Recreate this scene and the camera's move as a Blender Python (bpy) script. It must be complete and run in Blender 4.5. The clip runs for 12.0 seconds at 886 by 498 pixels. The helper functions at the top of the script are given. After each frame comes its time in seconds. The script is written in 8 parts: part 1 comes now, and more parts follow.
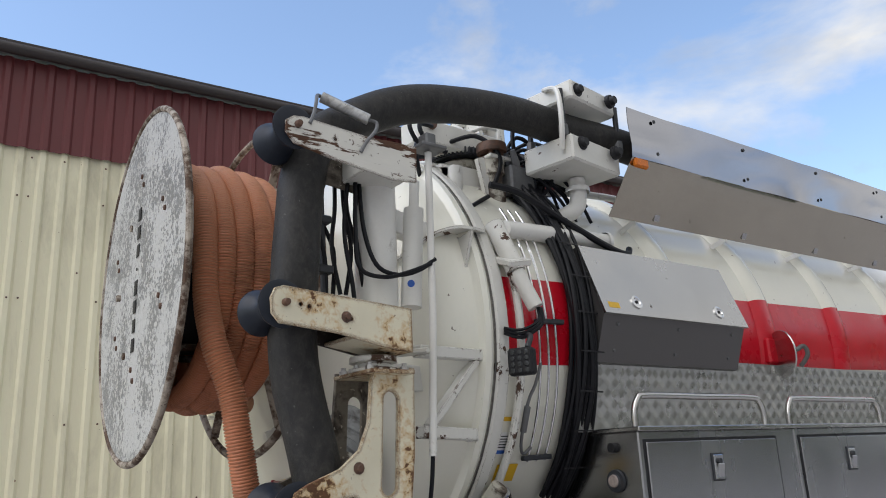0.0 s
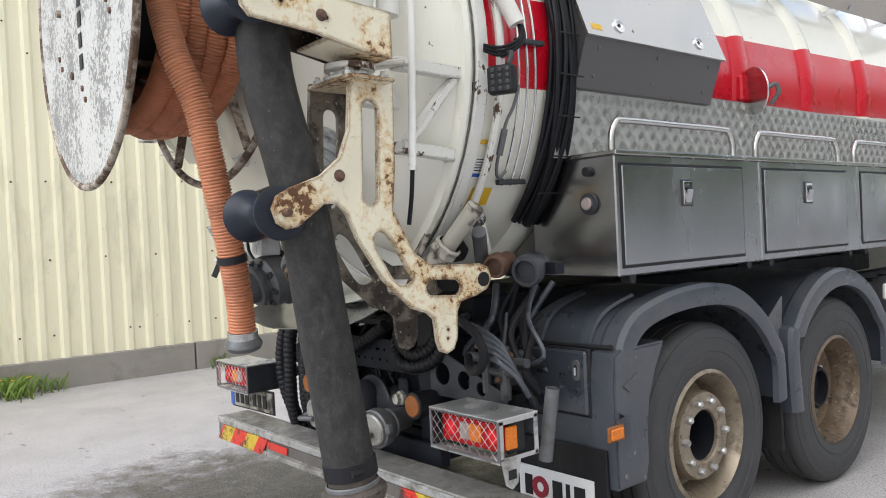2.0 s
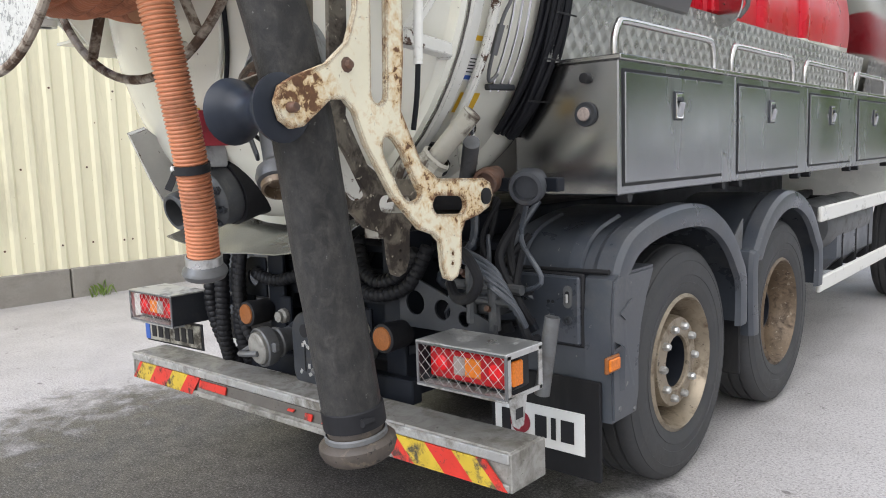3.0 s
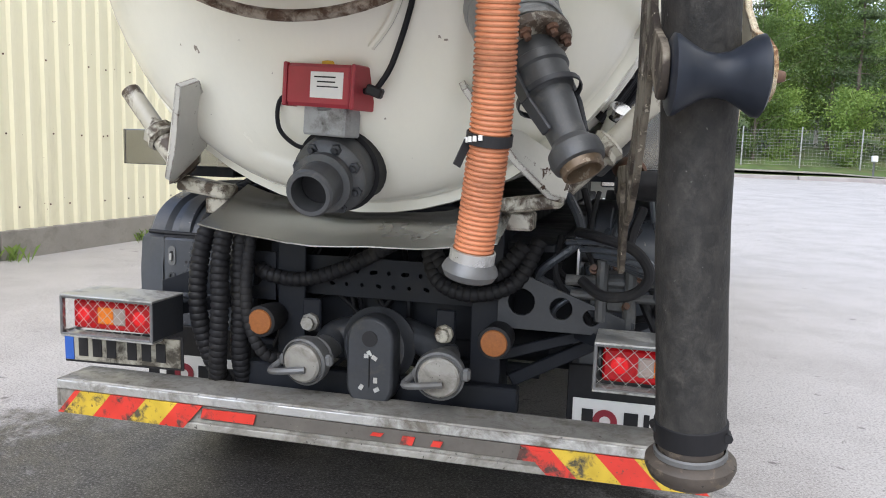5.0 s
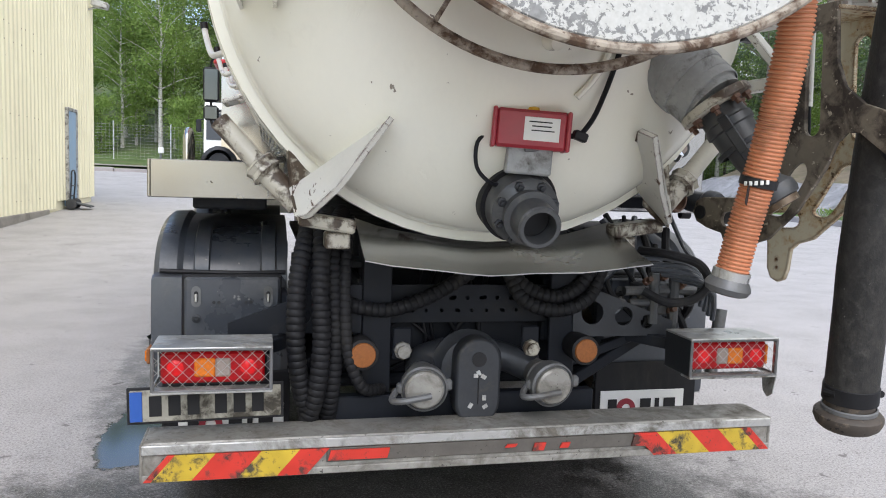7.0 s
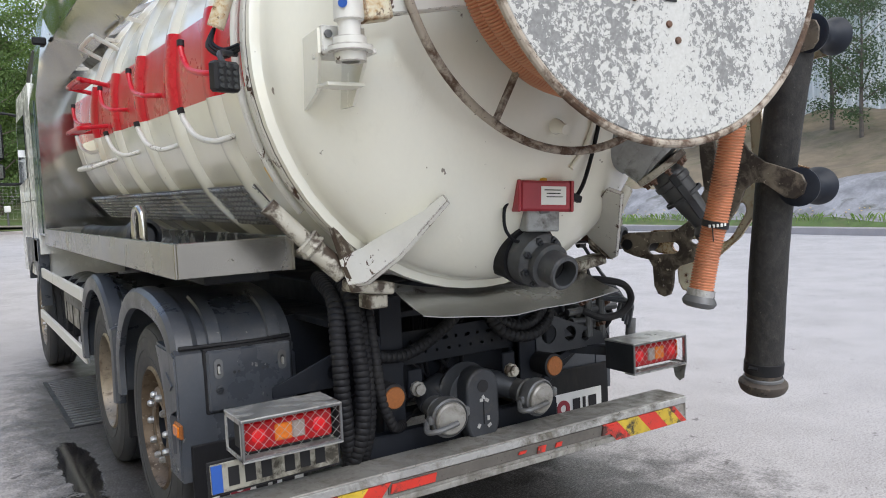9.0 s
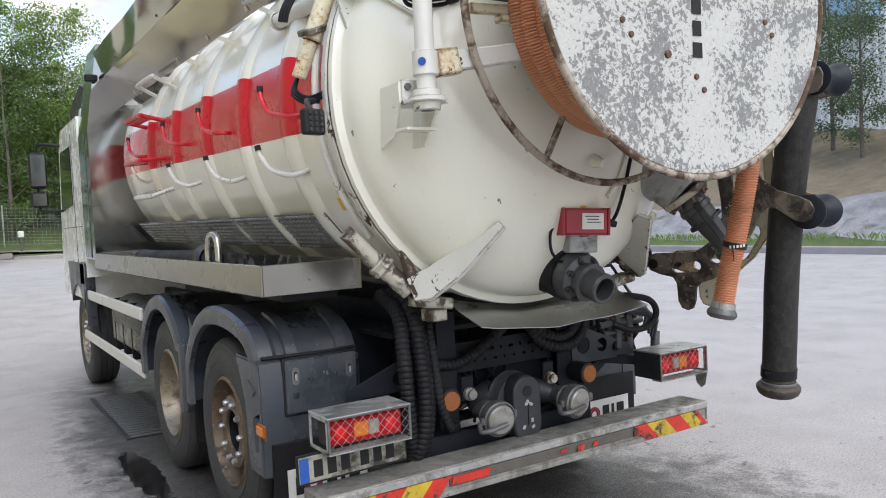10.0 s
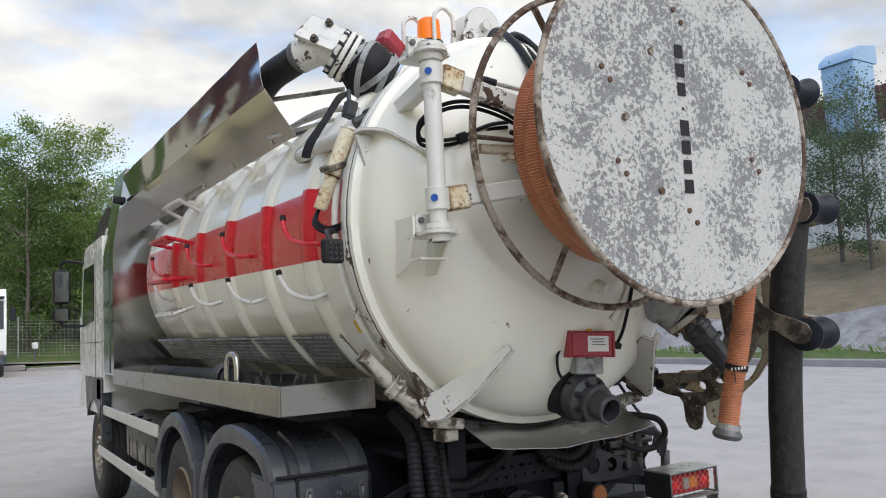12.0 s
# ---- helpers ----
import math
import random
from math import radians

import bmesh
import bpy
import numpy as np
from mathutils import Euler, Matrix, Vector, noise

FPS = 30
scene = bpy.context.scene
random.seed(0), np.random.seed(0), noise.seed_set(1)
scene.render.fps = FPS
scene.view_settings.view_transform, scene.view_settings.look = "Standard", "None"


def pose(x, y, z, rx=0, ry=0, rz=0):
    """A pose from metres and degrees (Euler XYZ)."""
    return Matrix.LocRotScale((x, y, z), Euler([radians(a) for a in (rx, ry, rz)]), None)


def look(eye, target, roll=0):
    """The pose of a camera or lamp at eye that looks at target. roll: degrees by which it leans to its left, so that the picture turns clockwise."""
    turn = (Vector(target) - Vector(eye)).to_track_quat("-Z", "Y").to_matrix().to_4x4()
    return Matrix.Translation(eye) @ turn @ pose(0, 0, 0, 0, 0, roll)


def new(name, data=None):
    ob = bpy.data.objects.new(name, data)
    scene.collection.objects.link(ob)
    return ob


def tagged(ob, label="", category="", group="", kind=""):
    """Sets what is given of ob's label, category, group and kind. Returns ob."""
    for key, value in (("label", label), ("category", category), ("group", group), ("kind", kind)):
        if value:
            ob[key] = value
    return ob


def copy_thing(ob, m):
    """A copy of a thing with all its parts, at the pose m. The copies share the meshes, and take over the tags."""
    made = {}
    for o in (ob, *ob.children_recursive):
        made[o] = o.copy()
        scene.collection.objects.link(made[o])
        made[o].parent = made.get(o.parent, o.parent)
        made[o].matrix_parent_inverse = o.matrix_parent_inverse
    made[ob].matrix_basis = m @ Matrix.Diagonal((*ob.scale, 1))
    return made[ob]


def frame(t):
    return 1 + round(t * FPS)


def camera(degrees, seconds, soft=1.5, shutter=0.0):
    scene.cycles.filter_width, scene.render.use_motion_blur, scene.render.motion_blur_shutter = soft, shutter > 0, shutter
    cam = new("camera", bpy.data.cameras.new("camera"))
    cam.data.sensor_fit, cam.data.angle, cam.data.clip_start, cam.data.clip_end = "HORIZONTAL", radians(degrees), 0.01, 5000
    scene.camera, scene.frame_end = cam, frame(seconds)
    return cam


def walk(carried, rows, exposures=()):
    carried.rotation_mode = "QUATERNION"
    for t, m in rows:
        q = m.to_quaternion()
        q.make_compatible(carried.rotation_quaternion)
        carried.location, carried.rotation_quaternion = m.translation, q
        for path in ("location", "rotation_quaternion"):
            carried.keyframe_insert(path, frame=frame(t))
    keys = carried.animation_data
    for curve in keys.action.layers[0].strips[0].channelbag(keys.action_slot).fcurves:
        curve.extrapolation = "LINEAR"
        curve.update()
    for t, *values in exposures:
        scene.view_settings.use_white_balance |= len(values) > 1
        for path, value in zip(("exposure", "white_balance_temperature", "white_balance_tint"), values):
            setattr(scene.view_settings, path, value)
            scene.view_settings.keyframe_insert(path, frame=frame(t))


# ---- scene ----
cam = camera(59.2, 12.0, soft=1.0)
PATH = [
    (0, (3.441, -1.902, 1.753), (1.898, -0.746, 2.286), -2.7),
    (0.5, (3.445, -1.891, 1.706), (1.877, -0.729, 2.146), -2.7),
    (1, (3.433, -1.893, 1.658), (1.847, -0.714, 1.965), -2.8),
    (1.5, (3.398, -1.906, 1.596), (1.814, -0.693, 1.736), -2.9),
    (2, (3.251, -1.911, 1.549), (1.716, -0.629, 1.516), -2.8),
    (2.5, (2.977, -1.876, 1.534), (1.542, -0.493, 1.373), -2.6),
    (2.7, (2.863, -1.899, 1.529), (1.476, -0.471, 1.33), -2.4),
    (4.3, (1.54, -2.331, 1.486), (0.77, -0.505, 1.213), 1.1),
    (4.5, (1.366, -2.383, 1.499), (0.676, -0.525, 1.232), 1.3),
    (5, (0.957, -2.486, 1.479), (0.466, -0.565, 1.223), 1.8),
    (5.5, (0.531, -2.583, 1.495), (0.246, -0.618, 1.255), 2.2),
    (6, (0.097, -2.686, 1.517), (0.036, -0.701, 1.283), 2.2),
    (6.5, (-0.358, -2.703, 1.518), (-0.171, -0.724, 1.3), 2.3),
    (7, (-0.817, -2.738, 1.501), (-0.371, -0.798, 1.307), 1.9),
    (7.2, (-0.951, -2.708, 1.531), (-0.408, -0.794, 1.324), 1.5),
    (8.8, (-1.943, -2.716, 1.656), (-0.886, -1.024, 1.509), -2.2),
    (9, (-2.047, -2.779, 1.672), (-0.976, -1.095, 1.534), -2.5),
    (9.5, (-2.32, -2.884, 1.698), (-1.241, -1.203, 1.584), -2.9),
    (10, (-2.487, -3.03, 1.705), (-1.418, -1.342, 1.623), -2.9),
    (10.5, (-2.556, -3.169, 1.712), (-1.496, -1.473, 1.677), -2.8),
    (11, (-2.564, -3.188, 1.735), (-1.508, -1.49, 1.772), -2.9),
    (11.5, (-2.573, -3.189, 1.755), (-1.519, -1.494, 1.877), -2.9),
    (12, (-2.582, -3.192, 1.764), (-1.531, -1.502, 1.965), -2.9),
]
walk(cam, [(t, look(eye, target, roll)) for t, eye, target, roll in PATH],
     exposures=[(0.0, 0.48), (0.7, 0.68), (1.5, 1.05), (2.0, 1.28), (2.5, 1.40), (4.5, 1.42), (6.5, 1.22), (7.2, 1.18), (8.8, 1.06), (10.0, 1.0), (11.0, 0.83), (12.0, 0.64)])

# ---- world, sun, exposure ----
world = bpy.data.worlds.new("sky")
scene.world = world
world.use_nodes = True
wt = world.node_tree
wt.nodes.clear()


def wnode(kind, **inputs):
    n = wt.nodes.new(kind)
    for k, v in inputs.items():
        n.inputs[k].default_value = v
    return n


SUN_EL, SUN_ROT = radians(50), radians(182)
sky = wnode("ShaderNodeTexSky")
sky.sky_type, sky.sun_disc, sky.sun_elevation, sky.sun_rotation = "NISHITA", False, SUN_EL, SUN_ROT
wco = wnode("ShaderNodeTexCoord")
wmap = wnode("ShaderNodeMapping")
wmap.inputs["Scale"].default_value = (1.0, 1.0, 2.2)
wt.links.new(wco.outputs["Generated"], wmap.inputs["Vector"])
cn = wnode("ShaderNodeTexNoise", Scale=2.6, Detail=8.0, Roughness=0.58, Distortion=0.25)
wt.links.new(wmap.outputs[0], cn.inputs["Vector"])
sepw = wnode("ShaderNodeSeparateXYZ")
wt.links.new(wco.outputs["Generated"], sepw.inputs[0])
lean = wnode("ShaderNodeMath")
lean.operation = "MULTIPLY_ADD"
lean.inputs[1].default_value = 0.25
wt.links.new(sepw.outputs["X"], lean.inputs[0])
wt.links.new(cn.outputs["Fac"], lean.inputs[2])
cr = wnode("ShaderNodeValToRGB")
cr.color_ramp.elements[0].position, cr.color_ramp.elements[1].position = 0.39, 0.60
wt.links.new(lean.outputs[0], cr.inputs["Fac"])
shade = wnode("ShaderNodeTexNoise", Scale=5.0, Detail=5.0)
wt.links.new(wmap.outputs[0], shade.inputs["Vector"])
cc = wnode("ShaderNodeValToRGB")
cc.color_ramp.elements[0].color, cc.color_ramp.elements[1].color = (0.52, 0.545, 0.585, 1), (1.0, 0.985, 0.955, 1)
cc.color_ramp.elements[0].position, cc.color_ramp.elements[1].position = 0.35, 0.62
wt.links.new(shade.outputs["Fac"], cc.inputs["Fac"])
bg1, bg2 = wnode("ShaderNodeBackground", Strength=0.195), wnode("ShaderNodeBackground", Strength=0.66)
wt.links.new(sky.outputs[0], bg1.inputs[0])
wt.links.new(cc.outputs[0], bg2.inputs[0])
wmix = wnode("ShaderNodeMixShader")
wt.links.new(cr.outputs[0], wmix.inputs[0])
wt.links.new(bg1.outputs[0], wmix.inputs[1])
wt.links.new(bg2.outputs[0], wmix.inputs[2])
wt.links.new(wmix.outputs[0], wnode("ShaderNodeOutputWorld").inputs[0])

sun = new("sun", bpy.data.lights.new("sun", "SUN"))
sun.data.energy, sun.data.angle, sun.data.color = 1.05, radians(70), (1.0, 0.985, 0.96)
sun.matrix_world = look((0, 0, 30), Vector((0, 0, 30)) + Vector((-math.sin(SUN_ROT) * math.cos(SUN_EL), -math.cos(SUN_ROT) * math.cos(SUN_EL), -math.sin(SUN_EL))))


# ---- materials ----
def material(name):
    m = bpy.data.materials.new(name)
    m.use_nodes = True
    t = m.node_tree
    return m, t, t.nodes["Principled BSDF"]


def link(t, a, b):
    t.links.new(a, b)


def noise_node(t, scale, detail=5.0, rough=0.6, stretch=None, distortion=0.0):
    co = t.nodes.new("ShaderNodeTexCoord")
    n = t.nodes.new("ShaderNodeTexNoise")
    n.inputs["Scale"].default_value, n.inputs["Detail"].default_value, n.inputs["Roughness"].default_value = scale, detail, rough
    n.inputs["Distortion"].default_value = distortion
    mp = t.nodes.new("ShaderNodeMapping")
    if stretch:
        mp.inputs["Scale"].default_value = stretch
    link(t, co.outputs["Object"], mp.inputs["Vector"])
    link(t, mp.outputs[0], n.inputs["Vector"])
    return n.outputs["Fac"]


def ramp(t, fac, stops):
    r = t.nodes.new("ShaderNodeValToRGB")
    e = r.color_ramp.elements
    while len(e) < len(stops):
        e.new(0.5)
    for el, (p, c) in zip(e, stops):
        el.position = p
        el.color = c if len(c) == 4 else (*c, 1)
    link(t, fac, r.inputs["Fac"])
    return r.outputs["Color"]


def mix(t, fac, a, b):
    m = t.nodes.new("ShaderNodeMix")
    m.data_type = "RGBA"
    for sock, v in ((m.inputs["Factor"], fac), (m.inputs["A"], a), (m.inputs["B"], b)):
        if hasattr(v, "is_output"):
            link(t, v, sock)
        elif isinstance(v, (int, float)):
            sock.default_value = v
        else:
            sock.default_value = (*v, 1)
    return m.outputs["Result"]


def grey(v):
    return (v, v, v)


def bump(t, bsdf, height, strength, distance=0.01):
    b = t.nodes.new("ShaderNodeBump")
    b.inputs["Strength"].default_value, b.inputs["Distance"].default_value = strength, distance
    link(t, height, b.inputs["Height"])
    link(t, b.outputs[0], bsdf.inputs["Normal"])


def surface(name, base, rough=0.5, metal=0.0, var=0.12, scale=6.0, fine=60.0, bumps=0.1, dirt=None, dirt_at=(0.55, 0.75), dirt_scale=3.0, stretch=None, coat=0.0, dirt_rough=0.85, rough_var=0.12, spec=0.5, cluster=None, specks=None, edge=None, halo=None):
    """Paint, metal, rubber or plastic with broad and fine variation and an optional layer of dirt or rust in patches."""
    m, t, p = material(name)
    big = noise_node(t, scale, stretch=stretch)
    small = noise_node(t, fine, 4.0, stretch=stretch)
    lo, hi = tuple(c * (1 - var) for c in base), tuple(min(1, c * (1 + var)) for c in base)
    col = ramp(t, big, [(0.3, lo), (0.7, hi)])
    col = mix(t, ramp(t, small, [(0.35, grey(0)), (0.75, grey(0.35))]), col, tuple(c * (1 - 1.6 * var) for c in base))
    rgh = ramp(t, big, [(0.3, grey(max(0.02, rough - rough_var))), (0.7, grey(min(1, rough + rough_var)))])
    if dirt:
        d = noise_node(t, dirt_scale, 9.0, 0.68, stretch=stretch, distortion=0.4)
        if cluster:
            big_d = noise_node(t, cluster, 3.0, 0.55)
            av = t.nodes.new("ShaderNodeMix")
            av.inputs["Factor"].default_value = 0.5
            link(t, big_d, av.inputs["A"])
            link(t, d, av.inputs["B"])
            d = av.outputs["Result"]
        if edge:
            bev = t.nodes.new("ShaderNodeBevel")
            bev.samples = 4
            bev.inputs["Radius"].default_value = edge[0]
            geo = t.nodes.new("ShaderNodeNewGeometry")
            dot = t.nodes.new("ShaderNodeVectorMath")
            dot.operation = "DOT_PRODUCT"
            link(t, bev.outputs[0], dot.inputs[0])
            link(t, geo.outputs["Normal"], dot.inputs[1])
            sharp_edge = t.nodes.new("ShaderNodeMath")
            sharp_edge.operation = "SUBTRACT"
            sharp_edge.inputs[0].default_value = 1.0
            link(t, dot.outputs["Value"], sharp_edge.inputs[1])
            worn = t.nodes.new("ShaderNodeMath")
            worn.operation = "MULTIPLY_ADD"
            worn.inputs[1].default_value = edge[1]
            link(t, sharp_edge.outputs[0], worn.inputs[0])
            link(t, d, worn.inputs[2])
            d = worn.outputs[0]
        mask = ramp(t, d, [(dirt_at[0], grey(0)), (dirt_at[1], grey(1))])
        if halo:
            col = mix(t, ramp(t, d, [(halo[1], grey(0)), (halo[2], grey(0.85))]), col, halo[0])
        grain = ramp(t, small, [(0.3, tuple(c * 0.55 for c in dirt)), (0.7, dirt)])
        col = mix(t, mask, col, grain)
        rgh = mix(t, mask, rgh, grey(dirt_rough))
        if metal:
            mm = t.nodes.new("ShaderNodeMath")
            mm.operation = "MULTIPLY_ADD"
            mm.inputs[1].default_value, mm.inputs[2].default_value = -metal, metal
            link(t, mask, mm.inputs[0])
            link(t, mm.outputs[0], p.inputs["Metallic"])
    elif metal:
        p.inputs["Metallic"].default_value = metal
    if specks:
        sp = ramp(t, noise_node(t, specks[0], 6.0, 0.6), [(specks[1], grey(0)), (specks[1] + 0.012, grey(0.85))])
        col = mix(t, sp, col, specks[2])
        rgh = mix(t, sp, rgh, grey(0.8))
    link(t, col, p.inputs["Base Color"])
    link(t, rgh, p.inputs["Roughness"])
    p.inputs["Coat Weight"].default_value = coat
    p.inputs["Specular IOR Level"].default_value = spec
    p.inputs["Coat Roughness"].default_value = 0.08
    if bumps:
        bump(t, p, small, bumps, 0.004)
    return m


CREAM = (0.80, 0.785, 0.685)
M = {
    "tank": surface("tank_paint", CREAM, 0.20, var=0.03, scale=2.0, bumps=0.01, rough_var=0.06, coat=0.35, dirt=(0.74, 0.71, 0.60), dirt_at=(0.62, 0.95), dirt_scale=2.5, stretch=(1, 1, 0.5), specks=(17, 0.695, (0.13, 0.10, 0.07))),
    "tank_red": surface("tank_red_paint", (0.56, 0.006, 0.020), 0.30, var=0.10, scale=3.0, bumps=0.01, coat=0.12, dirt=(0.40, 0.02, 0.03), dirt_at=(0.66, 0.9), dirt_scale=4),
    "white": surface("chipped_white_paint", (0.68, 0.67, 0.62), 0.42, var=0.07, scale=5, bumps=0.06, dirt=(0.10, 0.055, 0.035), dirt_at=(0.592, 0.598), dirt_scale=22.0, cluster=5.0, edge=(0.012, 0.35)),
    "white_clean": surface("white_paint", (0.70, 0.69, 0.65), 0.38, var=0.06, scale=3, bumps=0.03, dirt=(0.26, 0.22, 0.17), dirt_at=(0.6, 0.72), dirt_scale=5.0),
    "rusty": surface("rusty_cream_paint", (0.72, 0.67, 0.51), 0.5, var=0.06, scale=5, bumps=0.2, dirt=(0.15, 0.068, 0.03), dirt_at=(0.575, 0.605), dirt_scale=40, cluster=4.2, halo=((0.52, 0.30, 0.085), 0.49, 0.60), edge=(0.022, 1.3), specks=(34, 0.66, (0.09, 0.045, 0.025))),
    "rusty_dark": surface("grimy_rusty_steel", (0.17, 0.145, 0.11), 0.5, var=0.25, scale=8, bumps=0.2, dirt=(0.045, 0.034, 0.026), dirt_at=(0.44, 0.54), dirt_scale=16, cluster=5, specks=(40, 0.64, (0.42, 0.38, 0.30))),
    "ring": surface("rusty_white_tube", (0.36, 0.31, 0.25), 0.55, var=0.15, bumps=0.15, dirt=(0.105, 0.062, 0.038), dirt_at=(0.45, 0.54), dirt_scale=22, cluster=7, specks=(50, 0.66, (0.08, 0.05, 0.035))),
    "scratched": surface("scratched_white_paint", (0.66, 0.645, 0.59), 0.42, var=0.06, scale=5, bumps=0.1, dirt=(0.10, 0.045, 0.022), dirt_at=(0.500, 0.516), dirt_scale=15, stretch=(1, 0.35, 1.8), cluster=4, edge=(0.016, 0.7), specks=(36, 0.66, (0.07, 0.04, 0.025))),
    # sheet steel darker than the stainless; its dark reflections sit in the base colour
    "darkened_steel": surface("darkened_brushed_sheet", (0.115, 0.11, 0.108), 0.34, metal=0.6, var=0.05, scale=1.5, fine=80, bumps=0.0, rough_var=0.04, stretch=(1, 0.2, 1)),
    "valve_grey": surface("dark_grey_cast_valve", (0.075, 0.078, 0.082), 0.45, metal=0.3, var=0.2, bumps=0.12, dirt=(0.16, 0.155, 0.145), dirt_at=(0.55, 0.72), dirt_scale=11),
    "rubber": surface("black_rubber", (0.012, 0.012, 0.014), 0.58, var=0.3, scale=5, bumps=0.15, dirt=(0.045, 0.043, 0.040), dirt_at=(0.52, 0.75), dirt_scale=4, stretch=(1, 1, 0.35), spec=0.25),
    "hose_black": surface("scuffed_suction_hose", (0.023, 0.0225, 0.022), 0.5, var=0.3, scale=6, fine=150, bumps=0.5, dirt=(0.082, 0.077, 0.071), dirt_at=(0.42, 0.80), dirt_scale=34, stretch=(0.8, 0.8, 0.6), spec=0.24, specks=(60, 0.69, (0.13, 0.125, 0.12))),
    "plastic": surface("black_plastic", (0.050, 0.057, 0.070), 0.33, var=0.2, scale=4, bumps=0.04, dirt=(0.125, 0.125, 0.128), dirt_at=(0.50, 0.78), dirt_scale=2.6, spec=0.6, dirt_rough=0.6, specks=(30, 0.69, (0.24, 0.23, 0.22))),
    "roller": surface("roller_plastic", (0.018, 0.022, 0.031), 0.42, var=0.2, bumps=0.05, spec=0.22),
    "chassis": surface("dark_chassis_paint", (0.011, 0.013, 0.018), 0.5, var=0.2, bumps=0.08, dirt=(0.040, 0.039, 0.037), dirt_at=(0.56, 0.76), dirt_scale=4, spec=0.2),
    "stainless": surface("brushed_stainless", (0.55, 0.54, 0.52), 0.24, metal=1.0, var=0.06, scale=2.2, fine=90, bumps=0.01, rough_var=0.07, specks=(22, 0.70, (0.13, 0.11, 0.09))),
    "stainless_dull": surface("dull_stainless", (0.42, 0.42, 0.425), 0.25, metal=1.0, var=0.09, scale=1.6, fine=60, bumps=0.0, rough_var=0.09, stretch=(1, 1, 0.3), specks=(24, 0.72, (0.09, 0.085, 0.08))),
    "mirror_steel": surface("polished_dented_steel", (0.38, 0.39, 0.43), 0.10, metal=1.0, var=0.05, scale=1.5, bumps=0.0, rough_var=0.04),
    "alu": surface("aluminium", (0.56, 0.56, 0.55), 0.38, metal=0.85, var=0.1, bumps=0.05, dirt=(0.16, 0.145, 0.12), dirt_at=(0.48, 0.64), dirt_scale=5),
    "alu_dirty": surface("grimy_aluminium", (0.36, 0.35, 0.325), 0.42, metal=0.5, var=0.12, bumps=0.08, dirt=(0.15, 0.135, 0.112), dirt_at=(0.42, 0.66), dirt_scale=8, specks=(50, 0.66, (0.06, 0.055, 0.05))),
    "steel": surface("grey_cast_metal", (0.15, 0.153, 0.157), 0.5, metal=0.4, var=0.2, bumps=0.12, dirt=(0.10, 0.09, 0.075), dirt_at=(0.5, 0.75), dirt_scale=8),
    "steel_dark": surface("dark_cast_metal", (0.034, 0.037, 0.043), 0.45, metal=0.2, var=0.25, bumps=0.12, dirt=(0.085, 0.078, 0.070), dirt_at=(0.57, 0.74), dirt_scale=14),
    "chrome": surface("chrome", (0.7, 0.7, 0.7), 0.15, metal=1.0, var=0.04, bumps=0.0),
    "rusty_coupling": surface("rusty_muddy_coupling", (0.060, 0.048, 0.039), 0.6, var=0.3, scale=9, bumps=0.3, dirt=(0.15, 0.12, 0.09), dirt_at=(0.54, 0.62), dirt_scale=22, specks=(40, 0.62, (0.016, 0.014, 0.013))),
    "brown_metal": surface("brown_rusted_coupling", (0.13, 0.065, 0.04), 0.6, var=0.25, bumps=0.2, dirt=(0.05, 0.045, 0.04), dirt_at=(0.5, 0.7), dirt_scale=12),
    "rim_brown": surface("rust_stained_rim", (0.16, 0.115, 0.075), 0.45, metal=0.35, var=0.3, scale=9, bumps=0.15, dirt=(0.055, 0.035, 0.022), dirt_at=(0.52, 0.68), dirt_scale=14, specks=(40, 0.62, (0.30, 0.25, 0.19))),
    "rim_silver": surface("silver_rim", (0.30, 0.25, 0.185), 0.36, metal=0.5, var=0.2, scale=9, bumps=0.12, dirt=(0.13, 0.085, 0.05), dirt_at=(0.50, 0.70), dirt_scale=12, specks=(44, 0.66, (0.05, 0.04, 0.03))),
    "tyre": surface("tyre_rubber", (0.043, 0.044, 0.047), 0.58, var=0.25, bumps=0.1, dirt=(0.090, 0.088, 0.087), dirt_at=(0.42, 0.76), dirt_scale=9, spec=0.4),
    "orange": surface("orange_ribbed_hose", (0.50, 0.18, 0.085), 0.5, var=0.12, scale=4, bumps=0.04, dirt=(0.22, 0.09, 0.05), dirt_at=(0.5, 0.72), dirt_scale=5),
    "orange_pale": surface("pale_orange_groove", (0.54, 0.27, 0.15), 0.55, var=0.08, scale=4, bumps=0.0),
    "actuator": surface("red_actuator_paint", (0.34, 0.03, 0.045), 0.4, var=0.12, bumps=0.05, dirt=(0.18, 0.05, 0.05), dirt_at=(0.58, 0.8), dirt_scale=10),
    "tape": surface("grey_duct_tape", (0.30, 0.31, 0.31), 0.45, var=0.2, scale=10, bumps=0.3, dirt=(0.11, 0.10, 0.09), dirt_at=(0.52, 0.7), dirt_scale=11),
    "grimy": surface("oily_grimy_white_paint", (0.50, 0.475, 0.40), 0.45, var=0.15, scale=6, bumps=0.15, dirt=(0.085, 0.06, 0.042), dirt_at=(0.455, 0.525), dirt_scale=17, cluster=6, dirt_rough=0.5, edge=(0.012, 0.3)),
    "stained_steel": surface("stained_tray_steel", (0.32, 0.312, 0.285), 0.24, metal=0.95, var=0.10, scale=2.0, bumps=0.01, rough_var=0.08, dirt=(0.27, 0.23, 0.15), dirt_at=(0.55, 0.70), dirt_scale=3.0, dirt_rough=0.5, specks=(20, 0.70, (0.14, 0.11, 0.08))),
